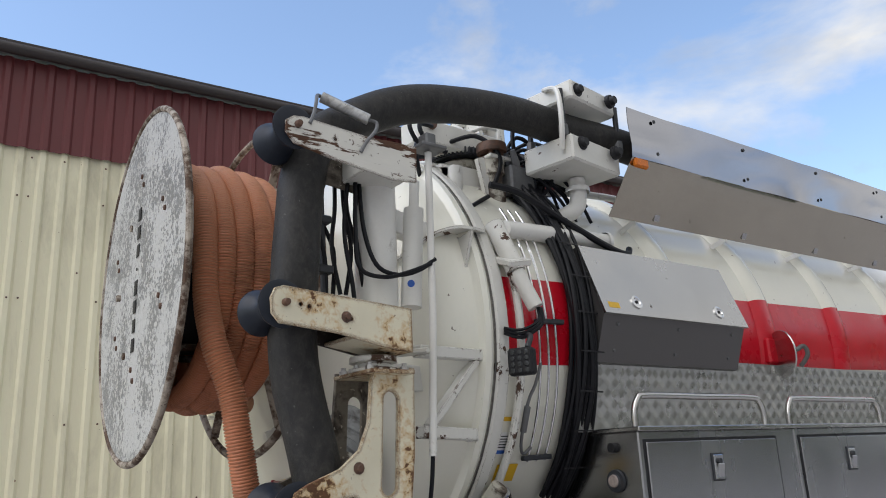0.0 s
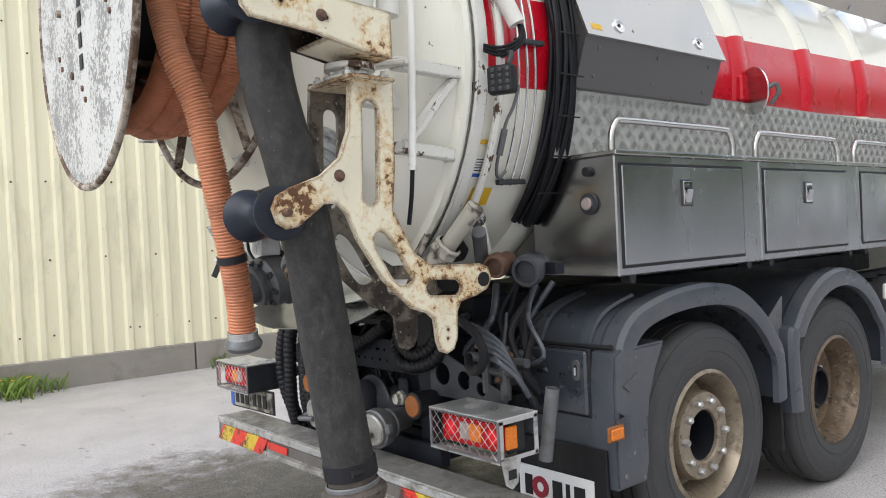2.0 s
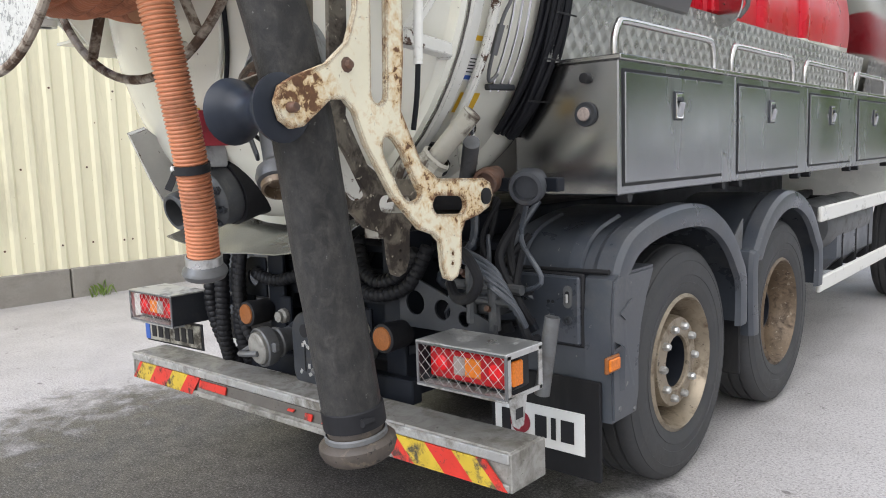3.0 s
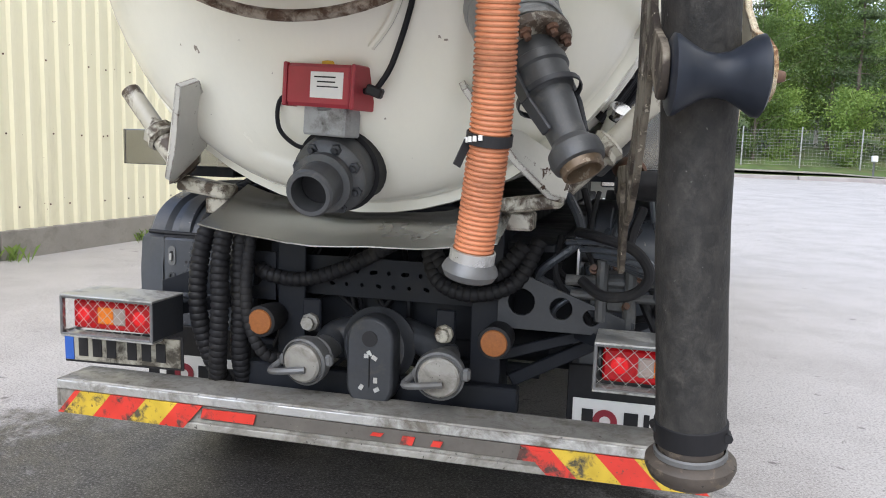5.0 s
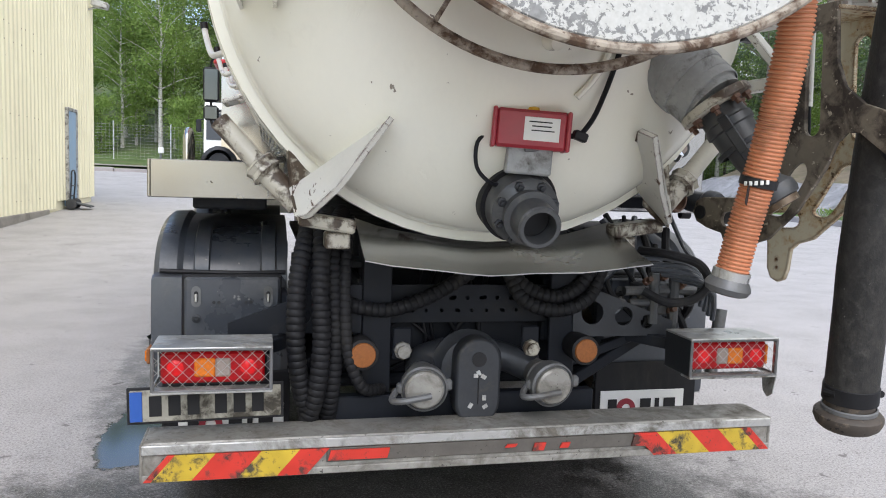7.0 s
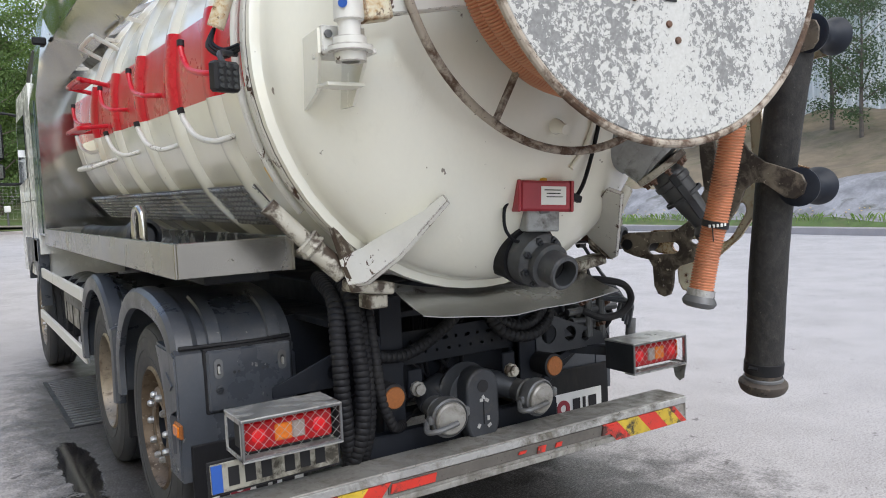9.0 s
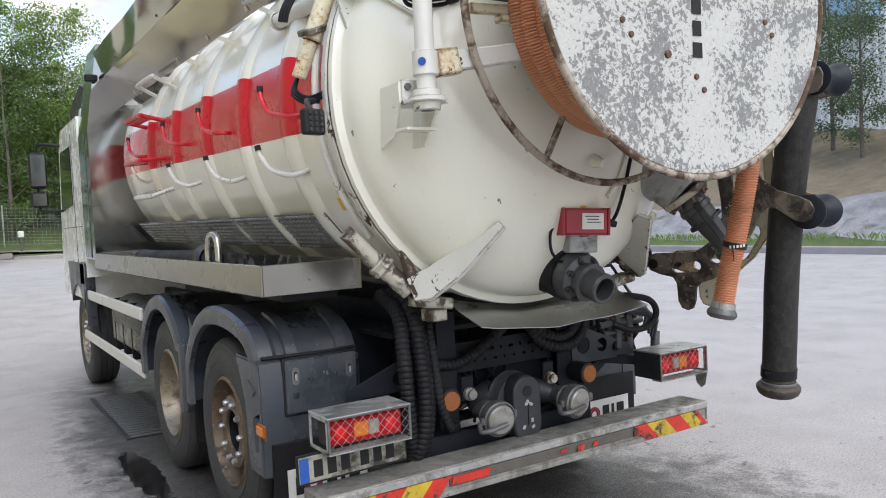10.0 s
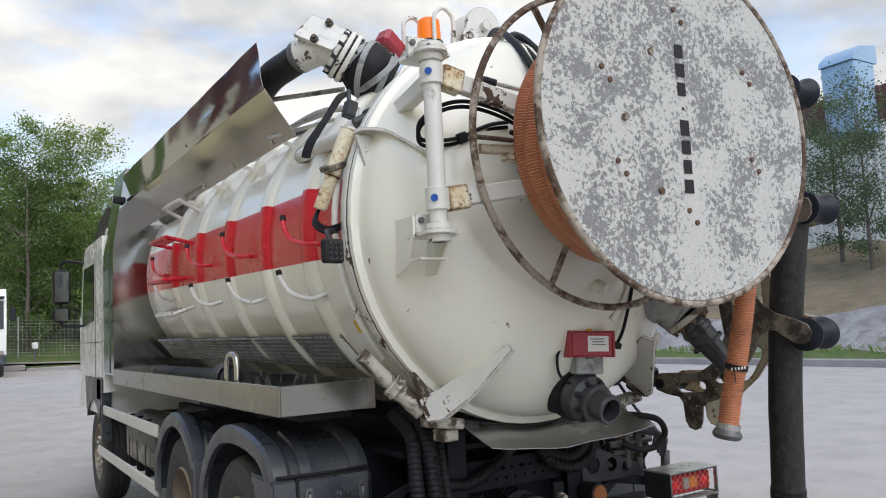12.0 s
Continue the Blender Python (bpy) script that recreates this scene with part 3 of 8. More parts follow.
# kerbs and verges
solo("kerb", G().box((20.0, 5, 0.10), (0.25, 66, 0.26), 0.03), M["kerb"], "low granite kerb along the foot of the bank", "kerb", kind="structure")
g = G()
for i in range(14):
    g.box((-26 + i * 4.0, 38.0 + 0.03 * (i % 3), rise(-26 + i * 4.0, 38) + 0.07), (3.97, 0.3, 0.26), 0.03)
solo("kerb", g, M["kerb"], "granite kerb along the far end of the yard", "kerb", kind="structure")
solo("verge", G().sheet([[(x, y, z - 0.33 + rise(x, 38) + 0.15 * noise.noise((x * 0.3, y * 0.3, 2))) for x in range(-60, 61, 3)] for y, z in ((38.2, 0.42), (41, 0.55), (44, 0.9), (48, 1.9), (54, 2.8), (66, 6.0), (95, 17.0))]), M["grass"], "rough grass verge below the trees", "grass", kind="structure")
solo("road", G().sheet([[(x, y, 0.30 + rise(x, 38)) for x in range(-60, 61, 5)] for y in (40.2, 42.4)], (0, 0, 0.06)), M["plinth"], "narrow grey footpath along the fence", "path", kind="structure")


def bank_z(x, y):
    k = x - 20.2
    base = 0.15 + (0.25 * k if k < 1.2 else 0.3 + 1.05 * min(k - 1.2, 1.6) / 1.6 + max(0, k - 2.8) * 0.27)
    return base + 0.45 * noise.noise((x * 0.35, y * 0.3, 0.7)) * min(1, k / 1.5) + 0.12 * noise.noise((x * 1.7, y * 1.5, 3.1))


rows = [[(x, y, bank_z(x, y)) for y in [q * 0.5 - 20 for q in range(116)]] for x in [20.2 + 0.3 * k for k in range(10)] + [23.5 + k * 1.0 for k in range(14)]]
g = G().sheet(rows)
nc = len(rows[0]) - 1
g.m = [2 if i // nc < 3 else (1 if i // nc < 10 else 0) for i in range(len(g.f))]
solo("bank", g, [M["soil"], M["rock"], M["grass"]], "rocky bank with dry soil rising beside the yard", "bank", kind="structure", sharp=60)


# ---- the long shed ----
def shed_x(y):
    return -6.6 + 0.05 * y


def cladding(y0, y1, z0, z1, out, pitch=0.24, depth=0.035):
    """Trapezoid sheet along the shed's face."""
    cols = []
    y = y0
    while y < y1:
        for dy, d in ((0, 0), (0.12, 0), (0.15, depth), (0.205, depth)):
            cols.append((shed_x(y + dy) + out + d, y + dy))
        y += pitch
    return G().sheet([[(x, yy, z0) for x, yy in cols], [(x, yy, z1) for x, yy in cols]], (-0.012, 0, 0))


Y0, Y1, YS = -16.0, 20.85, 17.55
shed = thing("shed", (shed_x(0), 8, 0), "long storage shed clad in cream and brown-red corrugated sheet", "building")
part("wall", cladding(Y0, YS, 0.34, 5.76, 0.0), M["cladding"], shed, "cream trapezoid steel cladding with rust specks", sharp=20)
part("band", cladding(Y0, YS, 5.70, 6.86, 0.05), M["band"], shed, "brown-red corrugated band below the eave", sharp=20)
part("tall_wall", cladding(YS + 0.05, Y1, 0.52, 7.60, 0.01), M["cladding"], shed, "cream cladding of the taller part", sharp=20)
for y0, y1, h in ((Y0, YS, 7.0), (YS, Y1, 7.8)):
    part("backing", G().prism([(shed_x(y0) - 0.03, y0, -0.2), (shed_x(y1) - 0.03, y1, -0.2), (shed_x(y1) - 14, y1, -0.2), (shed_x(y0) - 14, y0, -0.2)], (0, 0, h)), M["cladding"], shed)
for k in range(11):
    y = Y0 + 3 * k
    part("plinth", G().bar((shed_x(y) - 0.02, y + 0.01, 0.12), (shed_x(y + 3) - 0.02, y + 2.99, 0.12), 0.14, 0.46, bevel=0.012), M["plinth"], shed, "weathered concrete plinth")
part("roof", G().prism([(shed_x(Y0) + 0.25, Y0, 6.92), (shed_x(YS) + 0.25, YS, 6.92), (shed_x(YS) - 7, YS, 8.2), (shed_x(Y0) - 7, Y0, 8.2)], (0, 0, 0.08)).prism([(shed_x(YS) + 0.05, YS, 7.62), (shed_x(Y1) + 0.05, Y1, 7.62), (shed_x(Y1) - 7, Y1, 8.4), (shed_x(YS) - 7, YS, 8.4)], (0, 0, 0.08)), M["gutter"], shed)
gut = G()
for a in range(5):
    y = Y0 + a * 6.7
    gut.tube([(shed_x(y) + 0.22, y + 0.01, 6.90), (shed_x(y + 6.7) + 0.22, y + 6.67, 6.90)], 0.075, 12)
    gut.rod((shed_x(y) + 0.22, y + 0.0, 6.90), (shed_x(y) + 0.22, y + 0.05, 6.90), 0.085, 12)
part("gutter", gut, M["gutter"], shed, "dark brown eaves gutter")
dp = G().tube(smooth([(shed_x(3.85) + 0.24, 3.85, 6.85), (shed_x(3.85) + 0.10, 3.85, 6.5), (shed_x(3.85) + 0.10, 3.85, 6.2), (shed_x(3.85) + 0.10, 3.85, 0.35), (shed_x(3.85) + 0.13, 3.85, 0.12)], 4), 0.055, 12)
for z in (1.4, 3.4, 5.4):
    dp.lathe([(0.063, -0.03), (0.063, 0.03)], (shed_x(3.85) + 0.10, 3.85, z), (0, 0, 1), 12)
part("downpipe", dp, M["downpipe"], shed, "brown-red steel downpipe")
screws = G()
random.seed(5)
for z in (0.62, 1.5, 2.4, 3.85, 4.2, 5.1, 5.6):
    y = Y0
    while y < 16.5:
        yy = y + 0.178 if random.random() < 0.5 else y + 0.06
        screws.lathe([(0.013, 0), (0.011, 0.008), (0, 0.010)], (shed_x(yy) + (0.036 if yy == y + 0.178 else 0.001), yy, z + random.uniform(-0.01, 0.01)), (1, 0, 0), 6)
        y += 0.24 * random.choice((1, 2, 2, 3))
tagged(part("screws", screws, M["brown_metal"], shed, "rusting cladding screws"), kind="stuff")
DY = 18.75
d = G().box((shed_x(DY) + 0.02, DY, 1.55), (0.10, 0.86, 2.36), 0.01)
dr = part("door", d, M["duct_blue"], shed, "pale blue painted side door")
part("frame", G().box((shed_x(DY) + 0.06, DY, 2.77), (0.08, 1.02, 0.08), 0.01).box((shed_x(DY) + 0.06, DY - 0.47, 1.55), (0.08, 0.08, 2.36), 0.01).box((shed_x(DY) + 0.06, DY + 0.47, 1.55), (0.08, 0.08, 2.36), 0.01), M["alu"], dr)
part("floodlight", G().box((shed_x(20.6) + 0.32, 20.6, 5.75), (0.44, 0.30, 0.18), 0.03, (0, 12, 0)).rod((shed_x(20.6), 20.6, 5.6), (shed_x(20.6) + 0.3, 20.6, 5.7), 0.025), M["alu"], shed, "white floodlight on the corner of the shed")


# ---- the tank truck ----
truck = thing("vacuum_truck", (0, 3.8, 0), "dirty cream and red vacuum tank truck with stainless lockers", "truck")
AX = 0.025


def zc(y):
    return 2.29 + AX * (y - 0.3)


def ring_pts(y, r, angs):
    return [(r * math.cos(a), y, zc(y) + r * math.sin(a)) for a in angs]


RED_LO, RED_HI = radians(-8.5), radians(13.5)
angs = sorted({radians(a) for a in range(-90, 270, 6)} | {RED_LO, RED_HI, math.pi - RED_LO, math.pi - RED_HI})


def is_red(a):
    a = (a + math.pi / 2) % (2 * math.pi) - math.pi / 2
    return RED_LO <= a <= RED_HI or math.pi - RED_HI <= a <= math.pi - RED_LO


def tank_shell(prof, red_from=0.22):
    """Rings (y, r) round the tank's axis; the red band gets its own material."""
    n = len(angs)
    vs = [p for y, r in prof for p in ring_pts(y, r, angs)]
    fs, ms = [], []
    for i in range(len(prof) - 1):
        for k in range(n):
            l = (k + 1) % n
            fs.append((i * n + k, i * n + l, (i + 1) * n + l, (i + 1) * n + k))
            mid = (angs[k] + (angs[l] if l else angs[0] + 2 * math.pi)) / 2
            ms.append(1 if is_red(mid) and prof[i][0] >= red_from - 1e-6 else 0)
    g = G().add(vs, fs)
    g.m = ms
    return g


R = 1.0
RIBS = (0.72, 1.42, 2.18, 2.98, 3.80)
prof = [(0.23, R)]
for y in RIBS:
    prof += [(y - 0.085, R), (y - 0.065, R + 0.022), (y - 0.03, R + 0.034), (y + 0.03, R + 0.034), (y + 0.065, R + 0.022), (y + 0.085, R)]
prof += [(4.6, R), (5.0, R), (5.12, 0.93), (5.2, 0.78), (5.26, 0.5), (5.28, 0.02)]
tank = part("tank", tank_shell(prof), [M["tank"], M["tank_red"]], truck, "ribbed cream tank with a red band", sharp=40)
flange = [(0.225, R + 0.001), (0.225, R + 0.03), (0.20, R + 0.04), (0.165, R + 0.04), (0.155, R + 0.03), (0.150, R - 0.002)]
part("seal", tank_shell([(0.153, R + 0.034), (0.143, R + 0.034)], 99), [M["grime"], M["grime"]], tank)
part("flange", tank_shell(flange, 9), [M["white"], M["tank_red"]], tank, "scuffed clamping flange of the tank door")
D0, DD = 0.08, 0.46
dome = [(0.150, R - 0.012), (0.142, R + 0.03), (0.12, R + 0.042), (0.095, R + 0.038), (0.085, R + 0.004), (D0, R)]
dome += [(D0 - DD * math.sin(radians(a)), R * math.cos(radians(a))) for a in range(6, 90, 6)] + [(D0 - DD, 0.004)]
part("tank_door", tank_shell(dome, 99), [M["tank"], M["tank_red"]], truck, "domed cream rear door of the tank")


def dome_y(x, z):
    r = min(0.999, math.hypot(x, z - zc(0)) / R)
    return D0 - DD * math.sqrt(1 - r * r)


# chassis: rails, cross members, legs behind the bumper
g = G()
for x in (-0.40, 0.40):
    g.box((x, 4.0, 0.93), (0.09, 7.2, 0.28), 0.01)
part("chassis_frame", g.box((0, 2.1, 0.93), (0.8, 0.12, 0.22)).box((0, 3.6, 0.93), (0.8, 0.12, 0.22)).box((0, 5.3, 0.93), (0.8, 0.12, 0.22)).box((0, 2.9, 1.17), (0.9, 4.6, 0.16), 0.01), M["chassis"], truck, "dark steel ladder frame")
for x in (-0.375, 0.415):
    part("frame_leg", G().box((x, 0.33, 0.86), (0.115, 0.02, 0.72), 0.003).box((x - 0.05 * (1 if x < 0 else -1), 0.42, 0.86), (0.015, 0.18, 0.70), 0.003), M["chassis"], truck)


# rear underrun bumper
bumper = part("bumper", G().box((0, 0.10, 0.472), (2.44, 0.19, 0.136), 0.006), M["alu_dirty"], truck, "aluminium underrun bar with worn hazard tape")
part("top_lip", G().box((0, -0.002, 0.519), (2.44, 0.012, 0.034), 0.003), M["alu"], bumper)
part("bottom_lip", G().box((0, -0.002, 0.418), (2.44, 0.012, 0.026), 0.003), M["alu_dirty"], bumper)
part("grime_band", G().box((0.01, 0.001, 0.472), (1.20, 0.008, 0.052), 0.002), M["grime"], bumper, "grimy dark band where the tape has worn off")
for s in (-1, 1):
    part("end_cap", G().box((s * 1.2215, 0.10, 0.470), (0.012, 0.20, 0.136), 0.004), M["alu_dirty"], bumper)


def tape_piece(x0, x1, slant, mat, z0=0.408, z1=0.500, y=-0.010):
    g = G().prism([(x0, y, z0), (x1, y, z0), (x1 + slant, y, z1), (x0 + slant, y, z1)], (0, 0.006, 0))
    return part("hazard_tape", g, M[mat], bumper)


for x0, x1, sl, mt in ((-1.215, -1.19, 0.08, "red_film"), (-1.19, -1.055, 0.08, "yellow_film"), (-1.055, -0.90, 0.08, "red_film"), (-0.90, -0.765, 0.08, "yellow_film"), (-0.765, -0.66, 0.08, "red_film"),
                       (0.70, 0.80, -0.09, "red_film"), (0.80, 0.945, -0.09, "yellow_film"), (0.945, 1.07, -0.09, "red_film"), (1.07, 1.175, -0.09, "yellow_film"), (1.175, 1.216, -0.09, "red_film")):
    tape_piece(x0, x1, sl, mt)
for x0, x1, z0, z1 in ((-0.585, -0.37, 0.455, 0.492), (0.19, 0.235, 0.452, 0.482), (0.30, 0.335, 0.458, 0.478), (0.60, 0.68, 0.450, 0.488), (0.08, 0.12, 0.47, 0.482)):
    tape_piece(x0, x1, 0.01, "red_film", z0, z1, -0.0135)


bumper.matrix_basis = Matrix.Translation((0, 0.01, 0.004)) @ Matrix.Rotation(radians(-0.15), 4, "Y")


# ---- wheels ----
def build_wheel(name, rim_mat, deep):
    """A wheel whose outer face looks along +x, centred at the origin; outer face of the tyre at x = 0."""
    w = new(name)
    HOME[w.name] = Vector((0, 0, 0))
    rt = 0.54
    g = G().lathe([(0.30, -0.29), (0.40, -0.30), (0.485, -0.285), (rt - 0.012, -0.262), (rt, -0.240), (rt, -0.212), (rt - 0.012, -0.209), (rt - 0.012, -0.200), (rt, -0.197), (rt, -0.150), (rt - 0.012, -0.147), (rt - 0.012, -0.138), (rt, -0.135), (rt, -0.088), (rt - 0.012, -0.085), (rt - 0.012, -0.076), (rt, -0.073), (rt, -0.050), (rt - 0.012, -0.026), (rt - 0.030, -0.014), (rt - 0.031, -0.010), (0.485, -0.003), (0.470, 0.003), (0.468, 0.001), (0.44, 0.006), (0.405, 0.006), (0.403, 0.003), (0.372, 0.000), (0.370, 0.003), (0.345, -0.004), (0.318, -0.012), (0.30, -0.03)], (0, 0, 0), (1, 0, 0), 56)
    part("tyre", g, M["tyre"], w, "worn black tyre with dusty sidewall")
    if deep:
        pr = [(0.318, -0.012), (0.302, -0.002), (0.296, -0.012), (0.290, -0.05), (0.276, -0.07), (0.268, -0.16), (0.245, -0.175), (0.19, -0.18), (0.13, -0.178), (0.12, -0.19)]
        hub = [(0.125, -0.20), (0.125, -0.12), (0.112, -0.105), (0.10, -0.105), (0.096, -0.16), (0.0, -0.165)]
        nz, nr, na = -0.18, 0.1675, 10
    else:
        pr = [(0.318, -0.012), (0.302, -0.002), (0.296, -0.012), (0.290, -0.05), (0.272, -0.08), (0.264, -0.17), (0.240, -0.19), (0.222, -0.18), (0.212, -0.055), (0.204, -0.036), (0.130, -0.030), (0.122, -0.036), (0.118, -0.06)]
        hub = [(0.118, -0.05), (0.114, -0.20), (0.085, -0.215), (0.0, -0.215)]
        nz, nr, na = -0.034, 0.1675, 10
    rim = part("rim", G().lathe(pr, (0, 0, 0), (1, 0, 0), 48), M[rim_mat], w)
    part("hub", G().lathe(hub, (0, 0, 0), (1, 0, 0), 32), M["chassis"], w)
    for i in range(na):
        a = 2 * math.pi * i / na
        part("wheel_nut", G().lathe([(0.019, nz - 0.01), (0.019, nz + 0.012), (0.018, nz + 0.022), (0.012, nz + 0.03), (0, nz + 0.033)], (0, nr * math.cos(a), nr * math.sin(a)), (1, 0, 0), 8), M["alu"], rim)
    return w


def put_wheel(w, x, y, flip):
    m = Matrix.Translation((x, y - 3.8, 0.54)) @ (Matrix.Rotation(math.pi, 4, "Z") if flip else Matrix.Identity(4))
    w.parent = truck
    w.matrix_basis = m
    return w


WY = (1.38, 2.75)
wa = put_wheel(build_wheel("wheel", "rim_silver", False), 1.215, WY[0], False)
wb = put_wheel(build_wheel("wheel", "rim_brown", True), 1.215, WY[1], False)
wc = put_wheel(build_wheel("wheel", "rim_brown", False), -1.215, WY[0], True)
wd = put_wheel(build_wheel("wheel", "rim_silver", True), -1.215, WY[1], True)
for src, x, y, fl in ( (wa, -1.215, 6.75, True), (wa, 1.215, 6.75, False)):
    put_wheel(copy_thing(src, Matrix.Identity(4)), x, y, fl)
for s in (-1, 1):
    for y in (*WY, 6.75):
        part("axle_end", G().rod((s * 0.55, y, 0.515), (s * 1.0, y, 0.515), 0.12), M["chassis"], truck)


# ---- mudguards ----
def arc_pts(cy, cz, r, a0, a1, n):
    return [(cy + r * math.cos(radians(a0 + (a1 - a0) * i / n)), cz + r * math.sin(radians(a0 + (a1 - a0) * i / n))) for i in range(n + 1)]


def mudguard(s, cy, first):
    """A thick moulded guard over one wheel; s is the truck's side."""
    prof = [(cy - 0.60, 0.60), (cy - 0.665, 0.80), (cy - 0.645, 0.98)] + arc_pts(cy, 0.53, 0.715, 142, 38, 12) + [(cy + 0.655, 0.86), (cy + 0.665, 0.62)]
    if first:
        prof = [(0.72, 0.60), (0.665, 0.80), (0.66, 1.0), (0.68, 1.08), (0.735, 1.145), (0.82, 1.195), (1.0, 1.24), (1.2, 1.262), (1.38, 1.262)] + arc_pts(cy, 0.53, 0.73, 78, 38, 5) + [(cy + 0.655, 0.86), (cy + 0.665, 0.62)]
    if not first:
        prof = [(cy - 0.62, 0.52), (cy - 0.64, 0.80), (cy - 0.625, 0.96)] + prof[3:]
    prof = [(v.y, v.z) for v in smooth([(0, y, z) for y, z in prof], 3)]
    cyy, czz = cy, 0.53

    def shrink(y, z, k):
        d = Vector((y - cyy, z - czz))
        d *= 1 - k / max(0.2, d.length)
        return cyy + d.x, czz + d.y

    rows = []
    for x, k in ((1.235, 0.100), (1.264, 0.094), (1.274, 0.05), (1.266, 0.010), (1.245, -0.008), (1.175, -0.012), (1.150, 0.004), (0.72, 0.004)):
        rows.append([(s * x, *shrink(y, z, k)) for y, z in prof])
    rows.append([(s * 0.72, *shrink(y, z, 0.02)) for y, z in prof])
    rows.append([(s * 1.22, *shrink(y, z, 0.03)) for y, z in prof])
    rows.append(rows[0])
    mg = part("mudguard", G().sheet(rows), M["plastic"], truck, "dusty black moulded mudguard", sharp=30)
    return mg


def strap(s, x, mg):
    """A flat moulded strap from the crown of the rear guard down its back."""
    line = smooth([(0.668, 1.02), (0.676, 1.08), (0.728, 1.152), (0.82, 1.204), (0.98, 1.244)], 4)
    rows = [[(s * (x + dx), y - dy, z + dz) for y, z in line] for dx, dy, dz in ((-0.034, -0.004, -0.004), (-0.028, 0.006, 0.007), (0.028, 0.006, 0.007), (0.034, -0.004, -0.004))]
    part("strap", G().sheet(rows), M["plastic"], mg)


for s in (-1, 1):
    mg = mudguard(s, WY[0], True)
    strap(s, 0.80, mg)
    strap(s, 1.075, mg)
    part("seam_lip", G().tube(smooth([(s * 0.73, 0.668, 1.052), (s * 0.9, 0.655, 1.050), (s * 1.10, 0.650, 1.054), (s * 1.24, 0.640, 1.060)], 4), 0.010, 8), M["black"], mg)
    mudguard(s, WY[1], False)
    back = part("guard_panel", G().box((s * 0.965, 0.665, 0.80), (0.50, 0.10, 0.40), 0.03).box((s * 0.93, 0.635, 1.01), (0.40, 0.05, 0.05), 0.012), M["plastic"], truck, "black plastic panel behind the rear wheel")
    cover = part("cover", G().box((s * 0.945, 0.605, 0.905), (0.385, 0.03, 0.27), 0.014), M["plastic"], back, "flat black cover with two latches")
    part("cover_gap", G().box((s * 0.945, 0.616, 0.905), (0.405, 0.02, 0.29), 0.010), M["black"], back)
    for dx in (-0.145, 0.145):
        x = s * 0.945 + dx
        lt = part("latch", G().prism([(x + a, 0.590, z) for a, z in slot2((0, 0.935), (0, 0.985), 0.019)], (0, -0.006, 0)), M["steel"], cover, "small grey oval latch plate")
        part("latch_slot", G().prism([(x + a, 0.5835, z) for a, z in slot2((0, 0.945), (0, 0.975), 0.008)], (0, -0.003, 0)), M["black"], lt)
        part("catch", G().box((x, 0.578, 0.955), (0.012, 0.012, 0.035), 0.004), M["alu"], lt)
    part("plug", G().lathe([(0.018, 0), (0.018, 0.006), (0.010, 0.008), (0.008, 0.003), (0, 0.003)], (s * (0.945 + 0.145), 0.590, 0.868), (0, -1, 0), 14), M["steel_dark"], cover)
    for dx in (-0.075, -0.055, 0.055, 0.075):
        part("hole", G().rod((s * 0.945 + dx, 0.591, 0.935), (s * 0.945 + dx, 0.5885, 0.935), 0.007, 10), M["black"], cover)
    edge = [(0.612, 0.48), (0.606, 0.90), (0.622, 1.035), (0.66, 1.05), (0.965, 1.052), (0.90, 0.95), (0.845, 0.83), (0.822, 0.70), (0.822, 0.56), (0.80, 0.48)]
    corner = part("corner_panel", G().prism([(s * 1.15, y, z) for y, z in edge], (s * 0.112, 0, 0)).prism([(s * 1.261, 0.72 + (y - 0.72) * 0.93, 0.77 + (z - 0.77) * 0.96) for y, z in edge], (s * 0.010, 0, 0)), M["plastic"], back, "moulded corner piece with diagonal folds", sharp=25)
    part("fold", G().prism([(s * 1.270, 0.66, 0.90), (s * 1.270, 0.755, 0.945), (s * 1.270, 0.79, 0.925), (s * 1.270, 0.70, 0.872)], (s * 0.008, 0, 0)), M["plastic"], corner)
    part("fold", G().sheet([[(s * 1.270, 0.625, 0.800), (s * 1.270, 0.690, 0.775), (s * 1.270, 0.700, 0.60)], [(s * 1.290, 0.640, 0.785), (s * 1.288, 0.675, 0.765), (s * 1.280, 0.682, 0.60)], [(s * 1.270, 0.622, 0.770), (s * 1.270, 0.655, 0.750), (s * 1.270, 0.660, 0.60)]]), M["plastic"], corner)
    for y, z in ((0.66, 0.53), (0.78, 0.50)):
        part("screw", G().lathe([(0.012, 0), (0.010, 0.005), (0, 0.006)], (s * 1.270, y, z), (s, 0, 0), 8), M["steel"], corner)
    part("skirt", G().box((s * 0.94, 0.64, 0.565), (0.44, 0.07, 0.15), 0.02), M["plastic"], back)
    lamp = part("side_lamp", G().box((s * 1.272, 0.60, 0.72), (0.016, 0.10, 0.064), 0.008), M["reflector"], truck, "orange side marker lamp")
    part("lens", G().box((s * 1.281, 0.60, 0.72), (0.014, 0.078, 0.046), 0.006), M["lens_orange"], lamp)
    flap = part("mud_flap", G().box((s * 0.965, 0.60, 0.44), (0.52, 0.018, 0.40), 0.004), M["rubber"], truck, "black rubber mud flap with a white sign")
    sg = part("sign", G().box((s * 0.945, 0.586, 0.42), (0.43, 0.006, 0.17), 0.001), M["sign_white"], flap, "white sign with dark lettering bars")
    for k, wdt in ((-0.155, 0.045), (0.015, 0.055), (0.075, 0.022), (0.14, 0.06)):
        part("print_bar", G().box((s * 0.945 + k, 0.580, 0.42), (wdt, 0.004, 0.09), 0.001), M["black"], sg)
